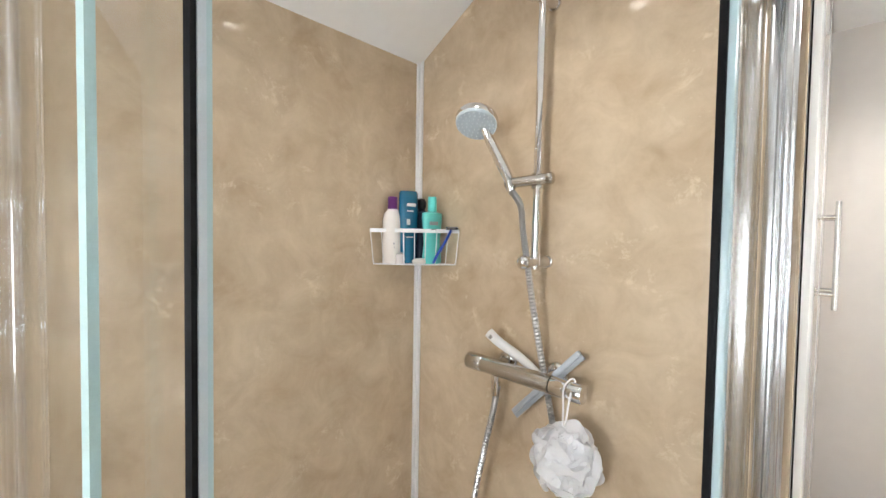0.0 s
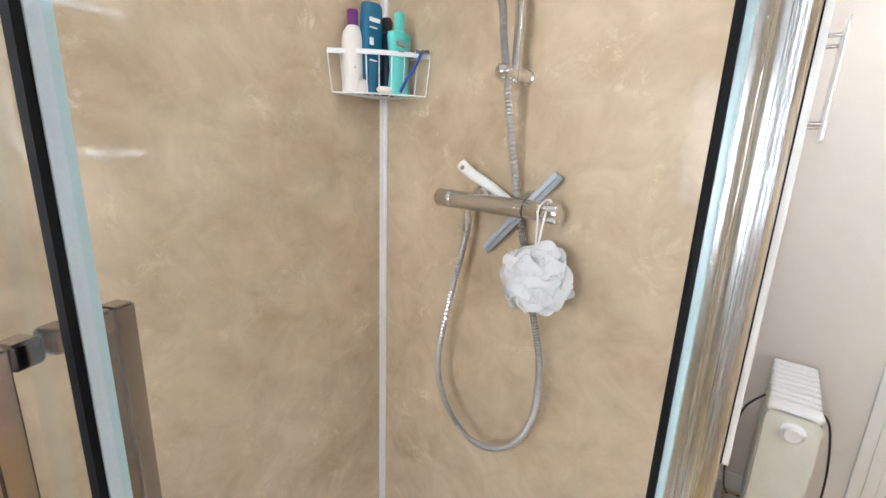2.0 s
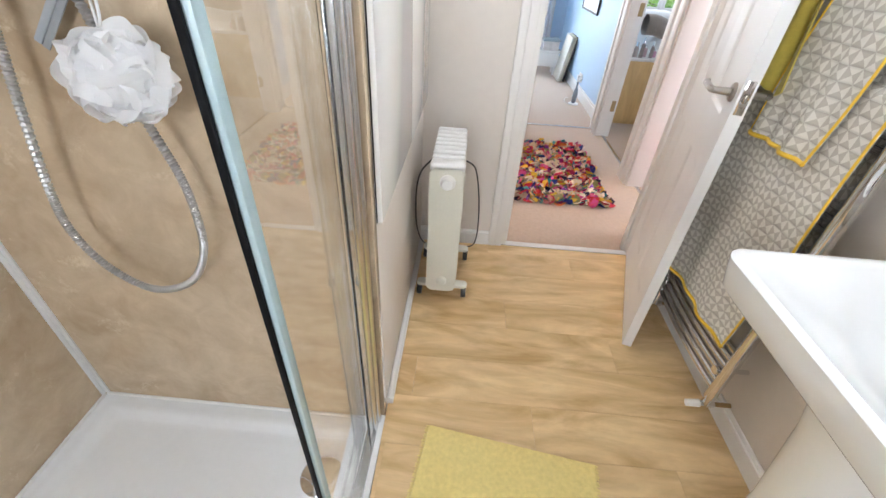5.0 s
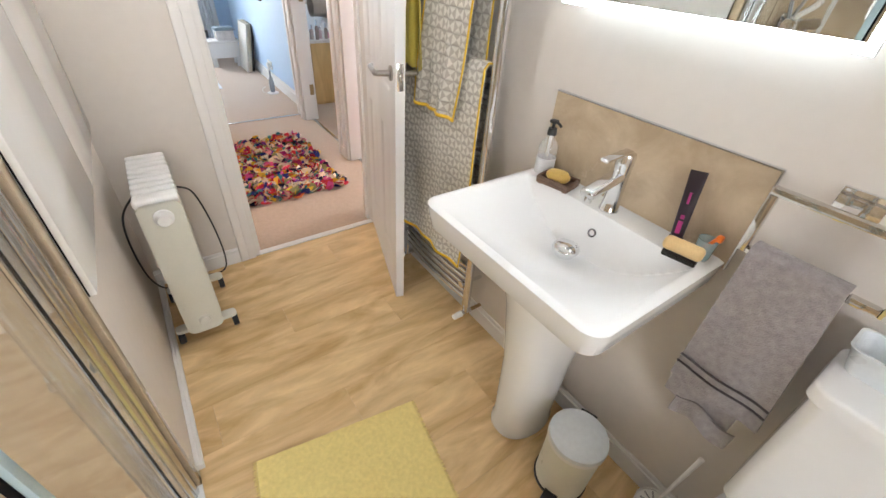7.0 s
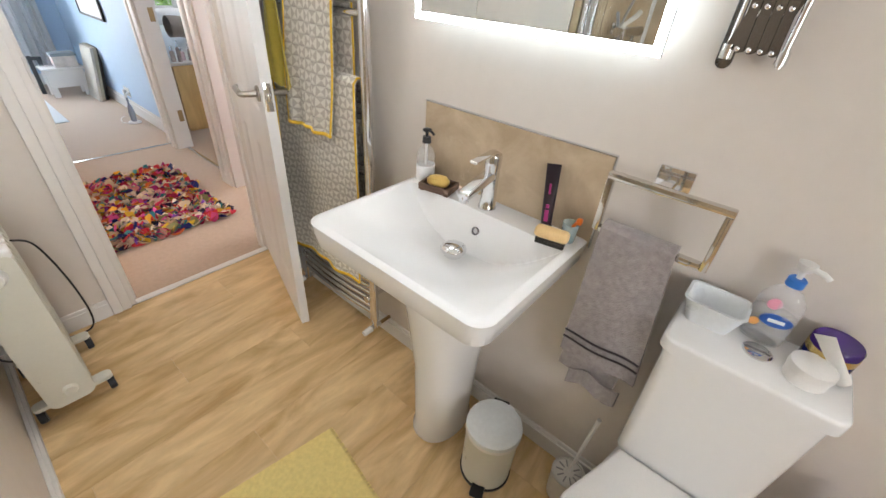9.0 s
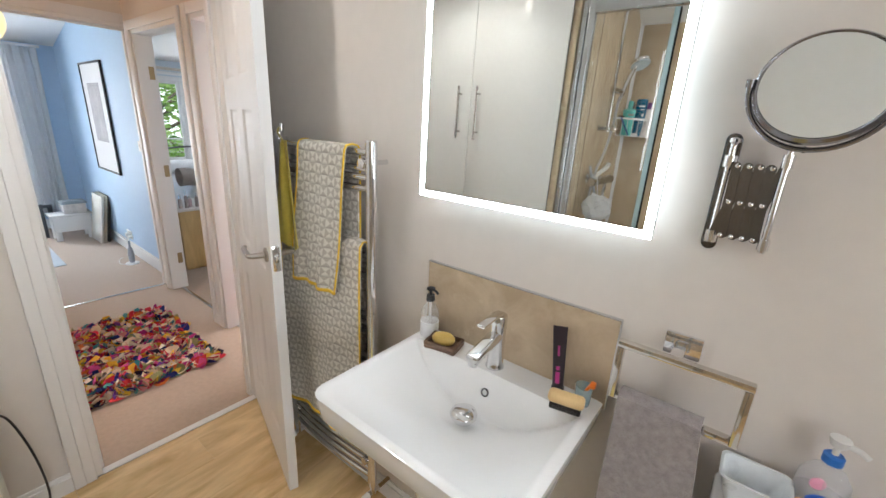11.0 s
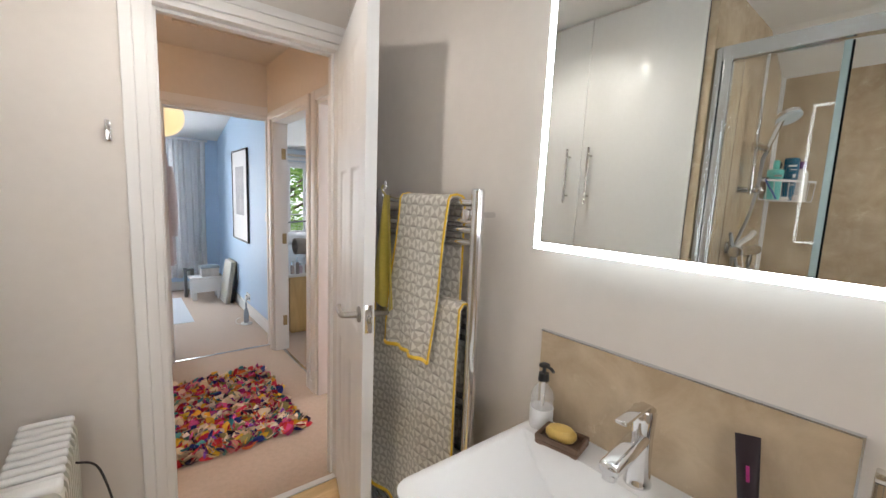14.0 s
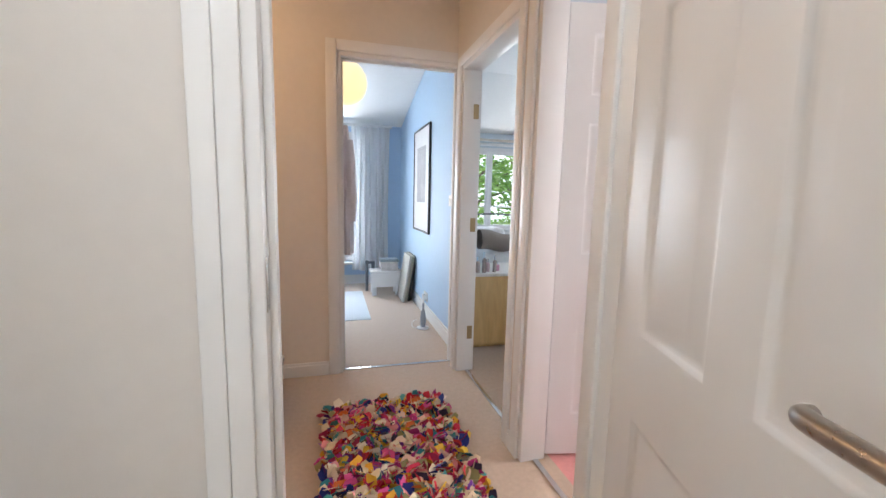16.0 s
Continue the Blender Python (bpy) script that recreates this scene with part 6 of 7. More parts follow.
bn = thing("pedal_bin", (2.005, 2.585, 0), "small cream pedal bin with a pale lid", "pedal bin")
part("body", lathe((2.005, 2.585, 0), [(0.080, 0), (0.083, 0.004), (0.083, 0.010), (0.0815, 0.012), (0.0835, 0.225), (0.085, 0.232), (0.083, 0.238)], 36), CREAMMETAL, bn)
part("base_ring", lathe((2.005, 2.585, 0), [(0.0835, 0.0), (0.0855, 0.003), (0.0855, 0.010), (0.083, 0.012)], 36), BLACKPLA, bn, "black base ring")
part("lid", lathe((2.005, 2.585, 0.238), [(0.087, 0), (0.088, 0.008), (0.086, 0.015), (0.06, 0.026), (0, 0.030)], 36), plain("pale_grey_plastic", (0.72, 0.76, 0.78), 0.35), bn, "pale grey lid")
pd = Vector((-0.94, -0.33, 0)).normalized()
part("pedal", turned(box((0.075, -0.022, 0.010), (0.118, 0.022, 0.026), 0.005), pose(2.005, 2.585, 0, 0, 0, math.degrees(math.atan2(pd.y, pd.x)))), BLACKPLA, bn, "black pedal")
part("hinge_block", turned(box((-0.100, -0.026, 0.215), (-0.080, 0.026, 0.245), 0.004), pose(2.005, 2.585, 0, 0, 0, math.degrees(math.atan2(pd.y, pd.x)))), BLACKPLA, bn, "black hinge block")
part("bag_edge", lathe((2.005, 2.585, 0.222), [(0.0845, 0), (0.088, 0.004), (0.0855, 0.016)], 30), WHITEPLA, bn, "edge of a white bin bag")
br = thing("toilet_brush", (2.10, 2.352, 0), "white plastic toilet brush in its pot", "toilet brush")
part("pot", lathe((2.108, 2.352, 0), [(0.043, 0), (0.045, 0.003), (0.050, 0.118), (0.052, 0.122), (0.047, 0.122), (0.042, 0.010)], 30), plain("translucent_white_plastic", (0.74, 0.73, 0.70), 0.35), br)
part("splash_lid", lathe((2.108, 2.352, 0.110), [(0.047, 0), (0.046, 0.008), (0.015, 0.014), (0, 0.015)], 30), WHITEPLA, br)
for k in range(10):
    part("slot", turned(box((0.017, -0.002, 0.012), (0.039, 0.002, 0.0148), 0.0008), pose(2.108, 2.352, 0.110, 0, 0, 36 * k)), GREYPRINT, br)
part("handle", tube(smooth_path([(2.108, 2.352, 0.118), (2.124, 2.348, 0.22), (2.146, 2.341, 0.345), (2.150, 2.340, 0.365)], 6), 0.0048, 12, False, lambda i: 0.0042 + 0.003 * i / 18), WHITEPLA, br)

# cleaning things behind the toilet; tub height set to fit the camera's view
bk = thing("cleaning_basket", (2.10, 1.80, 0), "white tub of cleaning things, its height fitted to the camera's view", "basket")
bm = bmesh.new()
rings = []
for z, g_ in ((0, 0.072), (0.395, 0.082), (0.402, 0.084), (0.402, 0.079), (0.362, 0.078)):
    rings.append([bm.verts.new((2.115 + x, 1.858 + y, z)) for x, y in round_rect(-g_, -g_ * 1.1, g_, g_ * 1.1, 0.03, 5)])
n = len(rings[0])
for a, b in zip(rings, rings[1:]):
    for i in range(n):
        bm.faces.new((a[i], a[(i + 1) % n], b[(i + 1) % n], b[i]))
bm.faces.new(rings[0])
bm.faces.new(rings[-1])
part("basket", bm, WHITEPLA, bk)
pk = thing("cleaning_packet", (2.10, 1.92, 0.362), "yellow and red packet standing in the tub", "packet")
pkm = pose(2.098, 1.922, 0.364, 8, -4, 14)
part("packet", turned(box((-0.045, -0.016, 0.0), (0.045, 0.016, 0.215), 0.006, 3), pkm), plain("yellow_packet", (0.72, 0.42, 0.05), 0.4, 0, 0.1, 20), pk)
part("red_panel", turned(box((-0.0475, -0.013, 0.03), (-0.0445, 0.013, 0.13), 0.001), pkm), plain("red_print", (0.50, 0.03, 0.03), 0.45), pk, "dark red printed panel")
part("red_panel", turned(box((-0.040, 0.0155, 0.02), (0.030, 0.0175, 0.12), 0.001), pkm), plain("red_print_side", (0.50, 0.03, 0.03), 0.45), pk, "dark red printed panel")
bottle("cleaner_bottle", "white cleaning bottle with a lilac cap", 2.150, 1.868, 0.3622, [(0.026, 0), (0.028, 0.004), (0.028, 0.14), (0.015, 0.165)], plain("lilac_white_plastic", (0.66, 0.60, 0.70), 0.3), 1, (0, 0, 1), [(0.020, 0.16), (0.020, 0.198), (0.017, 0.203)], plain("lilac_plastic", (0.33, 0.16, 0.50), 0.3))
bottle("blue_cap_bottle", "dark bottle with a blue cap in the tub", 2.070, 1.862, 0.3622, [(0.022, 0), (0.024, 0.004), (0.024, 0.08), (0.012, 0.095)], plain("brown_bottle_plastic", (0.08, 0.03, 0.02), 0.3), 1, (0, 0, 1), [(0.017, 0.093), (0.017, 0.125), (0.015, 0.128)], plain("royal_blue_plastic", (0.02, 0.05, 0.45), 0.3))

# ---- bath mat ----
mat_ = thing("bath_mat", (1.4, 2.72, 0), "yellow tufted cotton bath mat", "bath mat")
mm_ = pose(1.459, 3.117, 0, 0, 0, -8.6)


def mat_fn(u, v):
    x, y = (u - 0.5) * 0.545, -0.80 * v
    e = min(u, 1 - u, v, 1 - v)
    h = 0.016 if e > 0.001 else 0.004
    return mm_ @ Vector((x, y, h + 0.0022 * math.sin(x * 760) * math.sin(y * 760) + 0.0016 * noise.noise((x * 60, y * 60, 0))))


bm = sheet(mat_fn, 150, 210)
part("tufted_top", bm, YELLOWRUG, mat_)
part("edge", turned(prism([(-0.2725, -0.80), (0.2725, -0.80), (0.2725, 0.0), (-0.2725, 0.0)], 0.0, 0.008), mm_), YELLOWRUG, mat_)
fr_ = []
random.seed(3)
for i in range(150):
    y = -0.80 * (i + 0.5) / 150
    for sx in (-1, 1):
        a = mm_ @ Vector((sx * 0.270, y, 0.008))
        b = mm_ @ Vector((sx * (0.279 + random.uniform(0, 0.005)), y + random.uniform(-0.003, 0.003), 0.005))
        fr_.append(rod(a, b, 0.0024, 0.0016, 5))
part("looped_edge", join(*fr_), YELLOWRUG, mat_)["kind"] = "stuff"


# ---- windows ----
def window(name, label, x0, x1, z0, z1, y0, y1, lights, bar=None, room=-1):
    """A white casement window in a wall across y; lights: the edges of its panes as fractions."""
    th = thing(name, ((x0 + x1) / 2, y0, z0), label, "window", "", "structure")
    ym = (y0 + y1) / 2
    f = 0.05
    part("window_frame", join(box((x0, ym - 0.03, z0), (x0 + f, ym + 0.03, z1), 0.004), box((x1 - f, ym - 0.03, z0), (x1, ym + 0.03, z1), 0.004), box((x0 + f, ym - 0.03, z0), (x1 - f, ym + 0.03, z0 + f), 0.004), box((x0 + f, ym - 0.03, z1 - f), (x1 - f, ym + 0.03, z1), 0.004)), GLOSS, th)
    ed = [x0 + f + (x1 - x0 - 2 * f) * k for k in lights]
    for a, b in zip(ed, ed[1:]):
        g = 0.045
        cs = part("casement", join(box((a, ym - 0.036, z0 + f), (a + g, ym + 0.02, z1 - f), 0.006), box((b - g, ym - 0.036, z0 + f), (b, ym + 0.02, z1 - f), 0.006), box((a + g, ym - 0.036, z0 + f), (b - g, ym + 0.02, z0 + f + g), 0.006), box((a + g, ym - 0.036, z1 - f - g), (b - g, ym + 0.02, z1 - f), 0.006)), GLOSS, th)
        part("pane", box((a + g - 0.003, ym - 0.006, z0 + f + g - 0.003), (b - g + 0.003, ym, z1 - f - g + 0.003)), GLASS, cs, "", False, False)
        for k in bar or ():
            zz = z0 + (z1 - z0) * k
            part("glazing_bar", box((a + g, ym - 0.016, zz - 0.010), (b - g, ym + 0.010, zz + 0.010), 0.003), GLOSS, cs)
        part("window_handle", join(box((b - 0.030, ym - 0.050, (z0 + z1) / 2 - 0.03), (b - 0.015, ym - 0.036, (z0 + z1) / 2 + 0.03), 0.003), box((b - 0.028, ym - 0.062, (z0 + z1) / 2 - 0.09), (b - 0.017, ym - 0.050, (z0 + z1) / 2 + 0.01), 0.003)) if room < 0 else box((b - 0.028, ym + 0.02, (z0 + z1) / 2 - 0.06), (b - 0.017, ym + 0.034, (z0 + z1) / 2 + 0.01), 0.003), WHITEPLA, cs)
    yi = y0 if room < 0 else y1
    part("window_sill", box((x0 - 0.04, min(yi, yi + room * 0.10), z0 - 0.03), (x1 + 0.04, max(yi, yi + room * 0.10), z0 - 0.002), 0.006), GLOSS, th)
    return th


window("window_1", "white bathroom casement window", 0.3, 1.3, 0.98, 2.02, 0.7, 0.8, (0, 0.5, 1), (0.5,), 1)
window("window_2", "white casement window behind the curtain", 0.9, 2.02, 0.30, 1.98, QY, QY + 0.1, (0, 0.5, 1))
window("window_3", "white casement window with thin glazing bars", 3.42, 5.3, 0.70, 1.88, QY, QY + 0.1, (0, 0.17, 0.5, 0.83, 1), (0.30,))
# unseen window, added in front of the pink room's fill lamp
wp = thing("window_4", (4.45, 4.6, 1.0), "unseen white window added to the pink-carpeted room", "window", "", "structure")
part("window_frame", join(box((4.42, 4.2, 1.0), (4.48, 4.25, 2.0), 0.004), box((4.42, 4.95, 1.0), (4.48, 5.0, 2.0), 0.004), box((4.42, 4.25, 1.0), (4.48, 4.95, 1.05), 0.004), box((4.42, 4.25, 1.95), (4.48, 4.95, 2.0), 0.004)), GLOSS, wp)
part("pane", box((4.447, 4.247, 1.047), (4.453, 4.953, 1.953)), GLASS, wp, "", False, False)

# ---- fixed fittings ----
for lx, ly in DOWNLIGHTS:
    dl = thing("downlight", (lx, ly, ZC), "recessed chrome ceiling downlight", "ceiling light", "bathroom downlights")
    part("bezel", lathe((lx, ly, ZC), [(0.045, 0.0), (0.045, 0.004), (0.038, 0.007), (0.031, 0.003), (0.030, -0.0005)], 32, (0, 0, -1)), CHROME, dl)
    part("lamp_face", lathe((lx, ly, ZC), [(0.024, 0.0), (0.024, 0.002), (0, 0.0025)], 24, (0, 0, -1)), BULB, dl, "lit lamp face")
hp = thing("hall_ceiling_lamp", (0.75, 5.55, HZ), "warm lit opal ceiling lamp on the landing", "ceiling light")
part("rose", lathe((0.75, 5.55, HZ), [(0.06, 0), (0.06, 0.012), (0.02, 0.03), (0.012, 0.10)], 24, (0, 0, -1)), WHITEPLA, hp)
part("shade", lathe((0.75, 5.55, HZ - 0.15), [(0.02, -0.06), (0.12, -0.02), (0.14, 0.03), (0.10, 0.055), (0.03, 0.06)], 28, (0, 0, -1)), PAPERLAMP, hp, "glowing opal shade")
hall_hatch = thing("loft_hatch", (2.0, 5.35, HZ), "cream painted loft hatch in the landing ceiling", "loft hatch", "", "structure")
part("hatch_panel", box((1.70, 5.02, HZ - 0.006), (2.28, 5.66, HZ), 0.002), plain("hatch_paint", (0.78, 0.72, 0.65), 0.6), hall_hatch)
part("hatch_trim", join(box((1.655, 4.975, HZ - 0.014), (1.695, 5.705, HZ), 0.003), box((2.285, 4.975, HZ - 0.014), (2.325, 5.705, HZ), 0.003), box((1.695, 4.975, HZ - 0.014), (2.285, 5.015, HZ), 0.003), box((1.695, 5.665, HZ - 0.014), (2.285, 5.705, HZ), 0.003)), plain("hatch_trim_paint", (0.74, 0.66, 0.58), 0.5), hall_hatch)
d1 = bpy.data.objects["door_1"]
part("strike_plate", box((DL + 0.0295, NY + 0.010, 0.985), (DL + 0.0315, NY + 0.036, 1.075), 0.0006), BRUSHED, d1, "brushed steel strike plate")
for nm, hx, hy, dx in (("door_2", BL + 0.0295, HY + 0.075, 0.003), ):
    for z in (0.27, 1.74):
        part("hinge", box((hx, hy - 0.012, z - 0.045), (hx + dx, hy + 0.02, z + 0.045), 0.001), BRASS, bpy.data.objects[nm], "aged brass hinge")
for z in (0.27, 1.00, 1.72):
    part("hinge", box((HX + 0.070, 6.097, z - 0.045), (HX + 0.105, 6.101, z + 0.045), 0.001), BRASS, bpy.data.objects["door_3"], "aged brass hinge")


def plate(name, label, x, y, z, w, h, rocker=True):
    th = thing(name, (x, y, z), label, "switch" if rocker else "socket")
    part("plate", box((x - 0.010, y - w / 2, z - h / 2), (x, y + w / 2, z + h / 2), 0.003), WHITEPLA, th)
    if rocker:
        part("rocker", box((x - 0.016, y - 0.010, z - 0.018), (x - 0.009, y + 0.010, z + 0.018), 0.002), WHITEPLA, th)
    else:
        part("plug", join(box((x - 0.040, y - 0.025, z - 0.028), (x - 0.010, y + 0.025, z + 0.022), 0.006)), WHITEPLA, th)
    return th


plate("light_switch", "white light switch on the blue wall", 2.5, 6.62, 1.15, 0.086, 0.086)
plate("wall_socket", "white double socket with a plug above the skirting", 2.5, 7.42, 0.195, 0.146, 0.086, False)

# ---- landing ----
rug = thing("rag_rug", (1.88, 5.26, 0), "shaggy rag rug of many bright cloth scraps on the landing carpet", "rug")
part("backing", box((1.575, 4.775, 0.0), (2.185, 5.745, 0.008), 0.003), fuzzy("rug_backing", (0.42, 0.30, 0.22), 0.2), rug)
SCRAPS = island_colours("rag_scraps", [(0.55, 0.02, 0.04), (0.80, 0.68, 0.48), (0.30, 0.01, 0.06), (0.72, 0.10, 0.30), (0.85, 0.72, 0.55), (0.80, 0.42, 0.04), (0.03, 0.02, 0.05), (0.62, 0.04, 0.05), (0.82, 0.62, 0.50), (0.04, 0.22, 0.26),
                                        (0.78, 0.66, 0.44), (0.20, 0.05, 0.33), (0.70, 0.05, 0.10), (0.84, 0.74, 0.60), (0.02, 0.03, 0.20), (0.78, 0.30, 0.30), (0.30, 0.28, 0.12), (0.83, 0.55, 0.06), (0.45, 0.03, 0.20), (0.76, 0.60, 0.42), (0.10, 0.34, 0.32), (0.66, 0.16, 0.04)])
random.seed(11)
verts, faces = [], []
for k in range(1900):
    x, y = random.uniform(1.565, 2.195), random.uniform(4.765, 5.755)
    a = random.uniform(0, 6.283)
    L, w = random.uniform(0.034, 0.074), random.uniform(0.012, 0.028)
    lean = random.uniform(0.25, 1.15)
    ca_, sa = math.cos(a), math.sin(a)
    base = len(verts)
    curl = random.uniform(-0.4, 0.8)
    for i in range(4):
        t_ = i / 3
        ang_ = lean + curl * t_
        r = L * t_ * math.cos(ang_ * 0.8) * 0.9
        h = 0.006 + L * t_ * math.sin(max(0.05, ang_)) * 0.75
        ww = w * (0.55 + 0.9 * math.sin(math.pi * (0.15 + 0.7 * t_)))
        for sgn in (-1, 1):
            verts.append((x + ca_ * r - sa * ww * sgn, y + sa * r + ca_ * ww * sgn, h + 0.004 * sgn * math.sin(3 * t_ + a)))
    for i in range(3):
        b = base + 2 * i
        faces.append((b, b + 1, b + 3, b + 2))
me = bpy.data.meshes.new("shag")
me.from_pydata([(x - 1.88, y - 5.26, z) for x, y, z in verts], [], faces)
me.materials.append(SCRAPS)
me.polygons.foreach_set("use_smooth", [True] * len(me.polygons))
sc = new("shag", me)
sc.parent = rug
sc["kind"] = "stuff"

hb_ = thing("storage_box", (1.12, 5.8, 0), "low white storage box on the landing", "box")
part("box", join(box((0.95, 5.60, 0.0), (1.315, 6.02, 0.20), 0.004)), LACQUER, hb_)
part("lid", box((0.94, 5.59, 0.20), (1.325, 6.03, 0.235), 0.006), LACQUER, hb_)

# ---- blue bedroom ----
pic = thing("framed_picture", (2.5, 7.68, 0.82), "large print in a cream mount and black frame", "picture")
PY0, PY1, PZ0, PZ1 = 7.315, 8.045, 0.820, 1.862
fx = 2.478
part("frame", join(box((fx, PY0, PZ0), (2.498, PY0 + 0.018, PZ1), 0.002), box((fx, PY1 - 0.018, PZ0), (2.498, PY1, PZ1), 0.002), box((fx, PY0 + 0.018, PZ0), (2.498, PY1 - 0.018, PZ0 + 0.018), 0.002), box((fx, PY0 + 0.018, PZ1 - 0.018), (2.498, PY1 - 0.018, PZ1), 0.002)), BLACKPLA, pic)
mt = part("mount", box((fx + 0.008, PY0 + 0.018, PZ0 + 0.018), (2.498, PY1 - 0.018, PZ1 - 0.018)), plain("cream_mount_card", (0.76, 0.72, 0.70), 0.5), pic, "cream mount")
part("print", box((fx + 0.006, PY0 + 0.17, PZ0 + 0.30), (fx + 0.009, PY1 - 0.17, PZ1 - 0.19)), plain("faded_print", (0.42, 0.38, 0.38), 0.6, 0, 0.45, 5.0), mt, "faded grey-brown print")


def curtain(name, label, x0, x1, y, z0, z1, folds, mat):
    th = thing(name, ((x0 + x1) / 2, y, z0), label, "curtain")

    def fn(u, v):
        w = 0.030 * math.sin(2 * math.pi * folds * u + 0.6 * math.sin(3 * v)) + 0.010 * math.sin(2 * math.pi * folds * 2.3 * u + 1)
        return (x0 + (x1 - x0) * u + 0.012 * math.sin(9 * u + 3 * v), y + w * (0.55 + 0.45 * v), z1 - (z1 - z0) * v + 0.006 * math.sin(14 * u))

    part("cloth", sheet(fn, 60, 24, 0.003), mat, th)
    return th


curtain("curtain", "white gathered curtain hanging beside the window", 1.85, 2.325, 8.93, 0.20, 2.03, 6, CURTAINCLOTH)
cp = thing("curtain_rail", (1.5, 8.93, 2.04), "plain white curtain rail above the window", "curtain rail")
part("rail", box((0.7, 8.90, 2.03), (2.36, 8.96, 2.055), 0.004), WHITEPLA, cp)
globe = thing("paper_globe_lamp", (1.705, 6.82, 2.0), "lit round paper globe lampshade", "pendant lamp")
gp = []
for i in range(25):
    a = math.pi * i / 24
    gp.append((max(0.02, 0.165 * math.sin(a)) + (0.0016 if i % 2 else 0), -0.165 * math.cos(a)))
part("shade", lathe((1.705, 6.82, 2.005), gp, 36), PAPERLAMP, globe, "glowing paper shade")
part("flex", rod((1.705, 6.82, 2.16), (1.705, 6.82, 2.42), 0.003, None, 8), WHITEPLA, globe)
panel_door("blue_room_door", "white panel door standing open in the blue room", (BL + 0.012, HY + 0.105), 92, 0.64, 1.97, False)
robe = thing("dressing_gown", (1.80, 6.85, 0.72), "pale pink towelling robe hung on the bedroom door", "dressing gown")


def robe_fn(u, v):
    a = 2 * math.pi * u
    wdt = 0.035 + 0.085 * min(1, v * 2.2) + 0.02 * v
    dep = 0.018 + 0.022 * min(1, v * 3)
    return (1.712 + dep * math.cos(a) * (1 + 0.25 * math.sin(5 * a + 2 * v)) + 0.01 * v, 6.86 + wdt * math.sin(a) + 0.006 * math.sin(7 * a), 1.70 - 0.98 * v)


part("gown", sheet(robe_fn, 40, 26), fuzzy("pink_towelling", (0.70, 0.58, 0.56), 0.1), robe)
part("sleeve", tube(smooth_path([(1.725, 6.78, 1.58), (1.742, 6.76, 1.40), (1.748, 6.765, 1.15), (1.740, 6.77, 0.98)], 6), 0.04, 12), fuzzy("pink_towelling_sleeve", (0.70, 0.58, 0.56), 0.1), robe)

bench = thing("white_bench", (2.22, 8.42, 0), "low white painted bench with a cut-out foot", "bench")
part("top", box((2.03, 8.30, 0.27), (2.40, 8.52, 0.295), 0.005), LACQUER, bench)
part("front", join(box((2.05, 8.315, 0.10), (2.38, 8.333, 0.27), 0.003)), LACQUER, bench)
for x in (2.05, 2.325):
    part("leg", box((x, 8.315, 0.0), (x + 0.055, 8.335, 0.10), 0.003), LACQUER, bench)
    part("leg", box((x, 8.485, 0.0), (x + 0.055, 8.505, 0.27), 0.003), LACQUER, bench)
bx = thing("cardboard_box", (2.27, 8.42, 0.295), "pale printed box on the bench", "box")
part("box", box((2.16, 8.33, 0.2955), (2.36, 8.48, 0.40), 0.003), plain("printed_card", (0.62, 0.58, 0.55), 0.6, 0, 0.35, 14.0), bx)
bx2 = thing("grey_folder", (2.26, 8.42, 0.40), "stack of grey folders on the box", "folder")
part("folders", join(box((2.15, 8.32, 0.4005), (2.37, 8.49, 0.415), 0.003), box((2.16, 8.33, 0.4155), (2.36, 8.48, 0.430), 0.003)), plain("grey_card", (0.26, 0.31, 0.34), 0.5), bx2)
for k, (dx, nm, mt_, lab) in enumerate(((0.0, "canvas", plain("canvas_cream", (0.64, 0.60, 0.52), 0.7), "cream canvas leaning against the blue wall"), (0.035, "canvas", plain("canvas_olive", (0.55, 0.50, 0.38), 0.7), "pale canvas leaning against the blue wall"), (0.070, "canvas", BLACKPLA, "black backed canvas leaning against the blue wall"))):
    cv = thing(nm, (2.42, 8.1, 0), lab, "canvas", "canvases leaning on the wall")
    part("canvas", turned(box((-0.012, -0.19, 0.0), (0.012, 0.19, 0.52), 0.003), pose(2.360 + dx, 8.13 + 0.02 * k, 0.003, 0, 9, 0)), mt_, cv)
hv = thing("handheld_vacuum", (2.40, 7.05, 0), "small white and grey handheld cleaner standing on its charger", "vacuum cleaner")
part("base", lathe((2.385, 7.04, 0), [(0.055, 0), (0.056, 0.008), (0.045, 0.014), (0, 0.016)], 24), WHITEPLA, hv)
part("body", lathe((2.385, 7.04, 0.014), [(0.020, 0), (0.024, 0.02), (0.026, 0.09), (0.018, 0.14), (0.009, 0.16), (0.009, 0.22)], 20), plain("grey_body_plastic", (0.30, 0.33, 0.38), 0.35), hv, "grey body")
part("grip", join(tube(smooth_path([(2.385, 7.04, 0.225), (2.39, 7.06, 0.25), (2.42, 7.10, 0.255), (2.44, 7.13, 0.245)], 5), 0.011, 12)), WHITEPLA, hv)
part("charger_cable", tube(smooth_path([(2.34, 7.02, 0.006), (2.30, 7.10, 0.005), (2.34, 7.25, 0.005), (2.44, 7.36, 0.01), (2.468, 7.42, 0.19)], 8), 0.003, 6), WHITEPLA, hv)
wr = thing("white_rug", (1.6, 7.98, 0), "pale blue-white flat woven rug", "rug")
part("rug", box((1.15, 7.38, 0.0), (1.955, 8.56, 0.008), 0.003), fuzzy("pale_rug", (0.68, 0.72, 0.76), 0.06), wr)
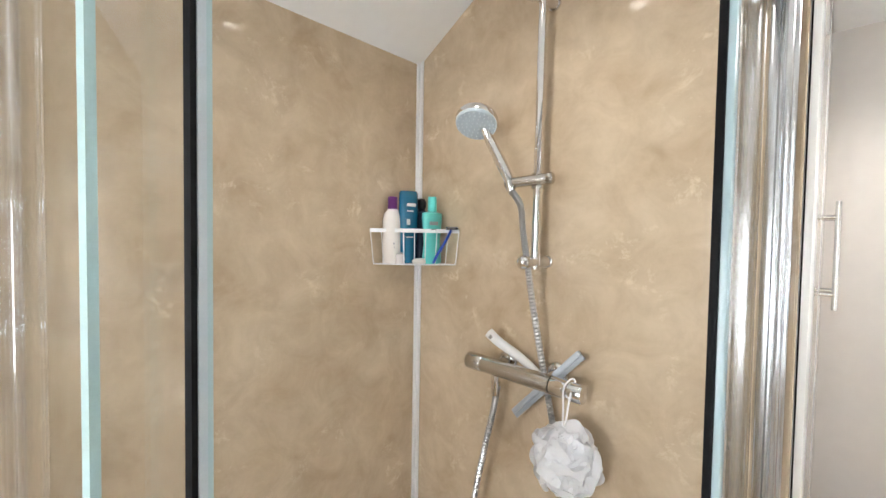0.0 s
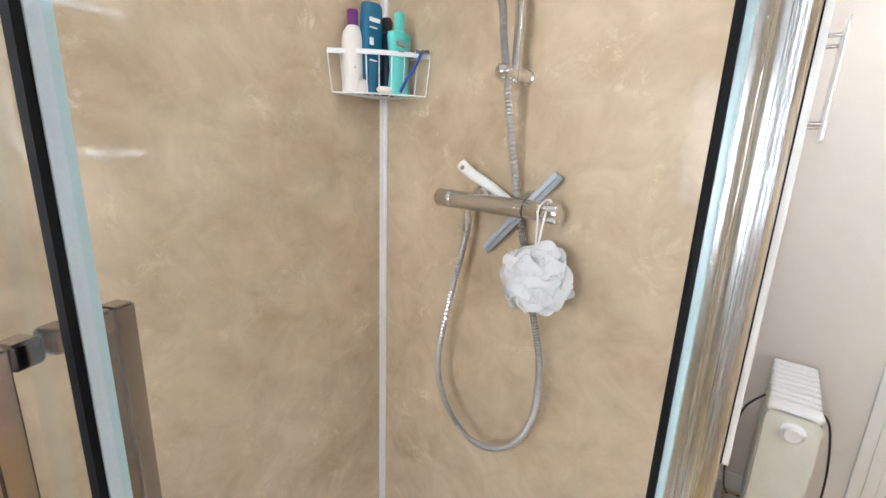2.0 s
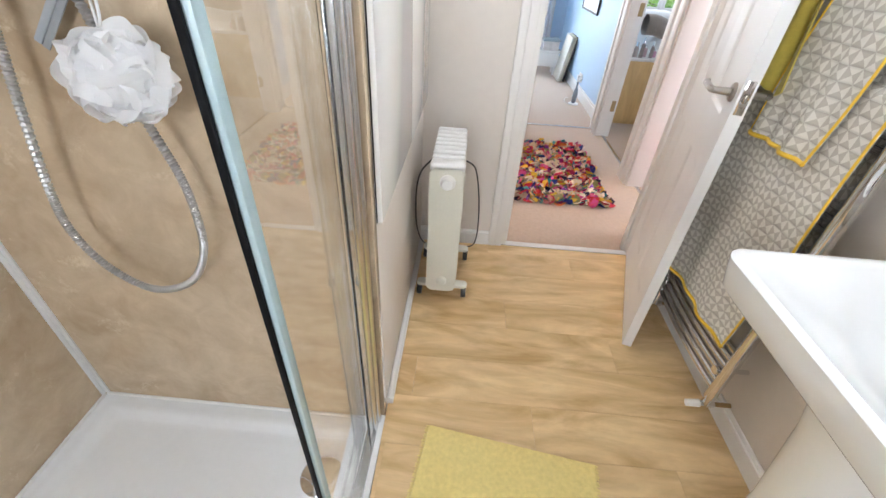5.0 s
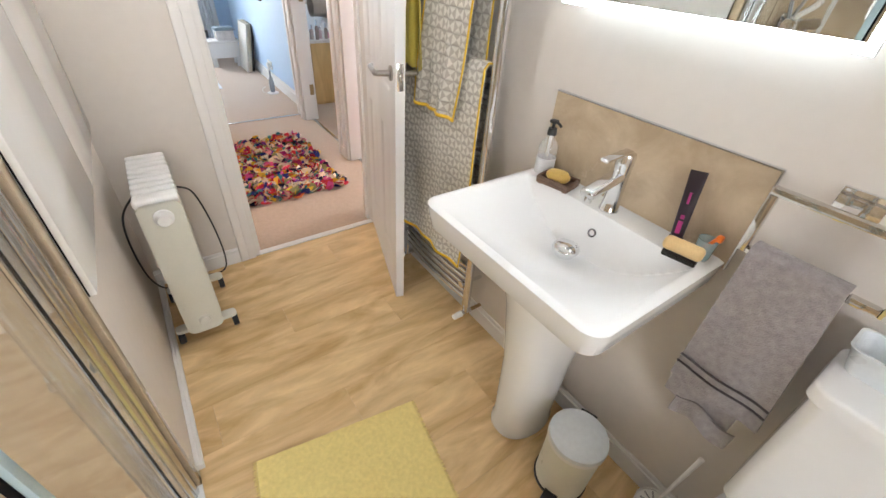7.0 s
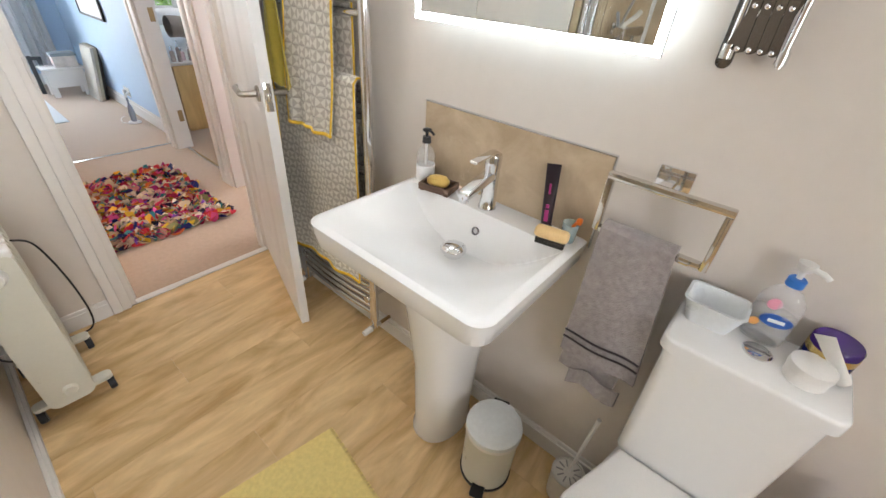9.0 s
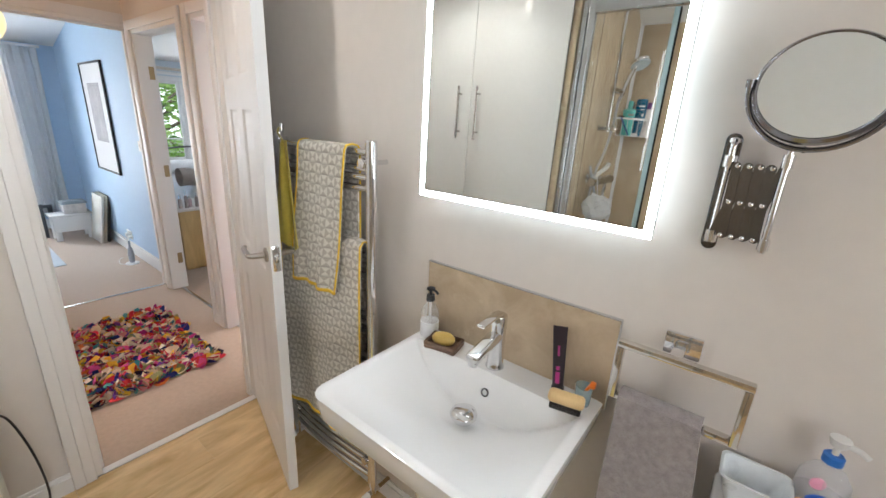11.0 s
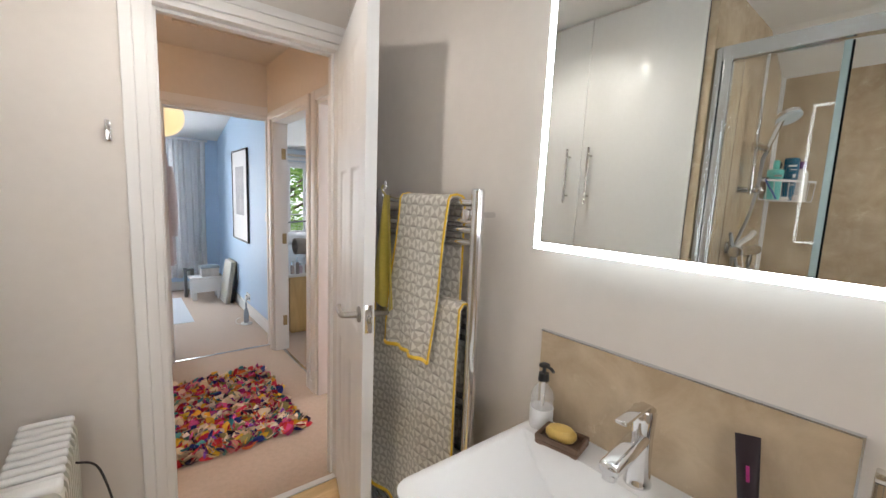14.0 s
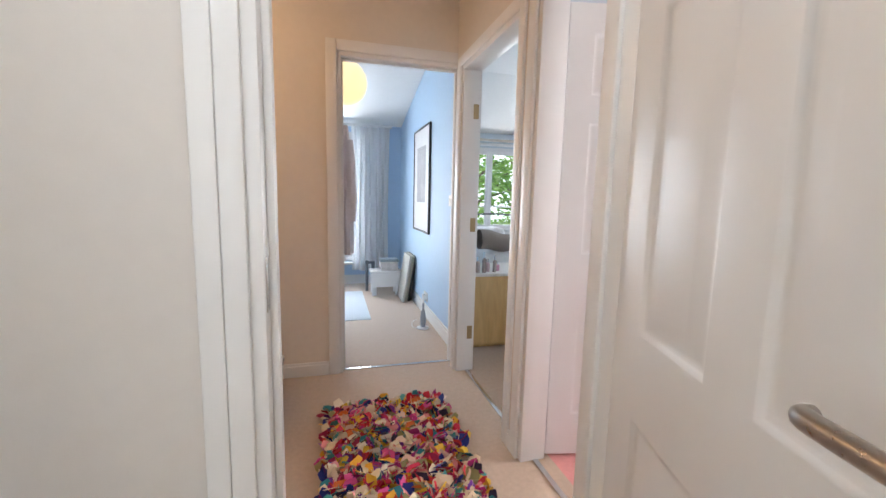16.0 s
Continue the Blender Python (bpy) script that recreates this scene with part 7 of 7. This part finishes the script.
dk = thing("dark_stand", (2.02, 8.62, 0), "dark metal stand behind the bench", "stand")
part("stand", join(box((1.995, 8.56, 0.0), (2.03, 8.60, 0.38), 0.004), box((2.07, 8.58, 0.0), (2.11, 8.62, 0.36), 0.004), box((1.995, 8.57, 0.34), (2.11, 8.60, 0.37), 0.003)), plain("dark_grey_metal", (0.10, 0.11, 0.12), 0.5), dk)

# ---- second bedroom ----
ch = thing("beech_chest", (2.95, 6.68, 0), "pale beech chest with a light top", "chest")
part("side_panel", box((2.66, 6.47, 0.03), (3.30, 6.49, 0.575), 0.002), BEECH, ch)
part("body", box((2.66, 6.491, 0.03), (3.30, 6.93, 0.575), 0.002), BEECH, ch)
part("top", box((2.645, 6.455, 0.575), (3.315, 6.945, 0.600), 0.004), plain("pale_top", (0.70, 0.66, 0.62), 0.3), ch)
part("plinth", box((2.68, 6.50, 0.0), (3.28, 6.91, 0.03)), BEECH, ch)
random.seed(2)
for i, (x, y, h, r, c) in enumerate(((2.70, 6.52, 0.12, 0.018, (0.45, 0.36, 0.32)), (2.745, 6.50, 0.16, 0.016, (0.30, 0.24, 0.22)), (2.79, 6.55, 0.10, 0.020, (0.55, 0.40, 0.42)), (2.84, 6.52, 0.13, 0.015, (0.36, 0.30, 0.28)), (2.88, 6.57, 0.07, 0.022, (0.60, 0.30, 0.40)))):
    bottle("perfume_bottle", "small bottle on the beech chest", x, y, 0.600, [(r, 0), (r, h * 0.62), (r * 0.5, h * 0.74)], plain("bottle_tone", c, 0.2), 1, (0, 0, 1), [(r * 0.55, h * 0.72), (r * 0.55, h), (r * 0.4, h * 1.02)], CHROME)
bed = thing("bed", (3.9, 7.8, 0), "double bed with a white duvet and metal end rail", "bed")
part("base", box((3.00, 7.15, 0.0), (4.50, 8.85, 0.38), 0.02), plain("bed_fabric", (0.42, 0.40, 0.40), 0.8), bed)
part("mattress", box((3.00, 7.15, 0.38), (4.50, 8.85, 0.56), 0.05, 4), WHITECLOTH, bed)


def duvet(u, v):
    x, y = 2.95 + 1.6 * u, 7.10 + 1.75 * v
    e = min(u, 1 - u, v) * 9
    return (x, y, 0.66 - 0.25 * max(0, 1 - e) ** 2 + 0.020 * noise.noise((x * 4, y * 4, 0)) + 0.02 * noise.noise((x * 1.5, y * 1.5, 3)))


part("duvet", sheet(duvet, 44, 44, 0.03), WHITECLOTH, bed)
part("pillow", box((3.15, 8.35, 0.66), (3.75, 8.75, 0.80), 0.065, 5), WHITECLOTH, bed)
part("end_rail", tube(smooth_path([(2.98, 8.86, 0.05), (2.98, 8.86, 0.80), (3.10, 8.86, 0.90), (3.40, 8.86, 0.94), (3.75, 8.86, 0.96), (4.10, 8.86, 0.94), (4.40, 8.86, 0.90), (4.52, 8.86, 0.80), (4.52, 8.86, 0.05)], 6), 0.012, 12), plain("grey_iron", (0.15, 0.15, 0.17), 0.4, 0.6), bed, "grey iron bed rail")
thr = thing("brown_blanket", (3.1, 7.4, 0.66), "rolled taupe blanket on the bed", "blanket")
part("blanket", sheet(lambda u, v: (2.94 + 0.62 * u, 7.16 + 0.10 * math.cos(6.283 * v) + 0.32 * u, 0.79 - 0.10 * u + 0.095 * math.sin(6.283 * v) + 0.01 * math.sin(9 * u)), 24, 20), fuzzy("taupe_wool", (0.34, 0.28, 0.24), 0.15), thr)
cn = thing("curtain_pole", (4.3, 8.98, 1.98), "pale curtain pole above the window", "curtain pole")
part("pole", rod((3.2, 8.97, 1.97), (5.5, 8.97, 1.97), 0.018, None, 14), plain("pale_wood_pole", (0.60, 0.54, 0.47), 0.5), cn)
part("pelmet", box((3.3, 9.0, 1.90), (5.4, QY, 1.935), 0.004), GLOSS, cn)

# ---- outside ----
struct("ground", box((-150, -200, -3.2), (150, 300, -3.0)), fuzzy("lawn", (0.07, 0.13, 0.03), 0.3, 2.0), "green lawn below the windows", "ground")
struct("backdrop", box((-60, 70, -3), (80, 70.5, 40)), glow("bright_overcast_sky", (0.94, 0.97, 1.0), 1.7), "bright hazy sky behind the garden", "sky", False)
LEAF = island_colours("garden_leaves", [(0.20, 0.38, 0.07), (0.30, 0.50, 0.11), (0.16, 0.30, 0.06), (0.38, 0.58, 0.16), (0.26, 0.45, 0.09), (0.45, 0.62, 0.22)], 0.6)
lt = LEAF.node_tree
leaf_glow = lt.nodes.new("ShaderNodeBsdfTranslucent")
leaf_mix = lt.nodes.new("ShaderNodeMixShader")
leaf_mix.inputs[0].default_value = 0.7
lt.links.new(lt.nodes["Principled BSDF"].inputs["Base Color"].links[0].from_socket, leaf_glow.inputs[0])
lt.links.new(lt.nodes["Principled BSDF"].outputs[0], leaf_mix.inputs[1])
lt.links.new(leaf_glow.outputs[0], leaf_mix.inputs[2])
lt.links.new(leaf_mix.outputs[0], lt.nodes["Material Output"].inputs[0])
BARK = plain("bark", (0.12, 0.09, 0.06), 0.9, 0, 0.3, 8.0, 0.8, 40)


def tree(x, y, z, h, spread, seed, n=1600):
    th = thing("tree", (x, y, z), "leafy green garden tree", "tree", "garden trees")
    random.seed(seed)
    limbs = [tube([(x, y, z), (x + 0.1, y, z + h * 0.3), (x - 0.05, y + 0.1, z + h * 0.62), (x, y, z + h * 0.9)], 0.16, 10, False, lambda i: 0.17 - 0.045 * i)]
    tips = []
    for k in range(14):
        a = 2 * math.pi * k / 14 + random.uniform(-0.2, 0.2)
        z0 = z + h * random.uniform(0.22, 0.72)
        L = spread * random.uniform(0.55, 1.0)
        e = Vector((x + L * math.cos(a), y + L * math.sin(a), z0 + h * random.uniform(0.05, 0.28)))
        m_ = Vector((x, y, z0)).lerp(e, 0.5) + Vector((0, 0, 0.15))
        limbs.append(tube([(x, y, z0), m_, e], 0.06, 7, False, lambda i: 0.06 - 0.022 * i))
        tips += [e, m_, m_.lerp(e, 0.5)]
    part("trunk", join(*limbs), BARK, th)
    vs_, fs_ = [], []
    for k in range(n):
        c = random.choice(tips) + Vector((random.gauss(0, 0.42), random.gauss(0, 0.42), random.gauss(0, 0.36))) * spread * 0.36
        d_ = Vector((random.gauss(0, 1), random.gauss(0, 1), random.gauss(0, 1))).normalized()
        _, s_, u_ = frame_axes(d_)
        L, w = random.uniform(0.07, 0.14), random.uniform(0.035, 0.06)
        b = len(vs_)
        for q in (-s_ * L, u_ * w, s_ * L, -u_ * w):
            vs_.append(tuple(c + q - Vector((x, y, z))))
        fs_.append((b, b + 1, b + 2, b + 3))
    me_ = bpy.data.meshes.new("crown")
    me_.from_pydata(vs_, [], fs_)
    me_.materials.append(LEAF)
    cr = new("crown", me_)
    cr.parent = th
    return th


tree(5.0, 15.5, -3.0, 6.2, 2.6, 21, 2300)
tree(8.2, 17.5, -3.0, 7.0, 3.0, 22, 2300)
tree(3.2, 19.0, -3.0, 6.0, 2.8, 23, 1900)
tree(11.5, 20.0, -3.0, 7.5, 3.2, 24, 1900)

# ---- vinyl planks, last ----
fl = bpy.data.objects["floor"]
random.seed(4)
PW, PL = 0.182, 1.22
meshes = {}


def plank(x0, x1, y0, y1):
    key = (round(x1 - x0, 3), round(y1 - y0, 3))
    if key not in meshes:
        b = box((0, 0, -0.005), (x1 - x0 - 0.0006, y1 - y0 - 0.0006, 0.0), 0.0004, 1)
        bmesh.ops.recalc_face_normals(b, faces=b.faces)
        m_ = bpy.data.meshes.new("plank")
        b.to_mesh(m_)
        b.free()
        m_.materials.append(FLOOR)
        meshes[key] = m_
    o = new("plank", meshes[key])
    o.parent = fl
    o.location = (x0, y0, 0)


y = 2.178 - 8 * PW
row = 0
while y < NY:
    y1 = min(y + PW, NY - 0.004)
    left = SX if y1 <= 2.179 else 1.052 if y < SY - 0.1 else CX + 0.004
    off = (row * 0.43) % PL
    x = left - off
    while x < EX:
        a, b = max(x, left), min(x + PL, EX)
        if b - a > 0.02 and y1 - y > 0.02:
            plank(a, b, max(y, 0.8), y1)
        x += PL
    y += PW
    row += 1
corner = [(QC.x + QR + 0.036, 3.088)] + [(QC.x + (QR + 0.038) * math.cos(radians(a)), QC.y + (QR + 0.038) * math.sin(radians(a))) for a in range(0, -91, -6)] + [(QC.x, 2.178), (1.052, 2.178), (1.052, 3.088)]
part("plank", prism(corner, -0.005, 0.0), FLOOR, fl)
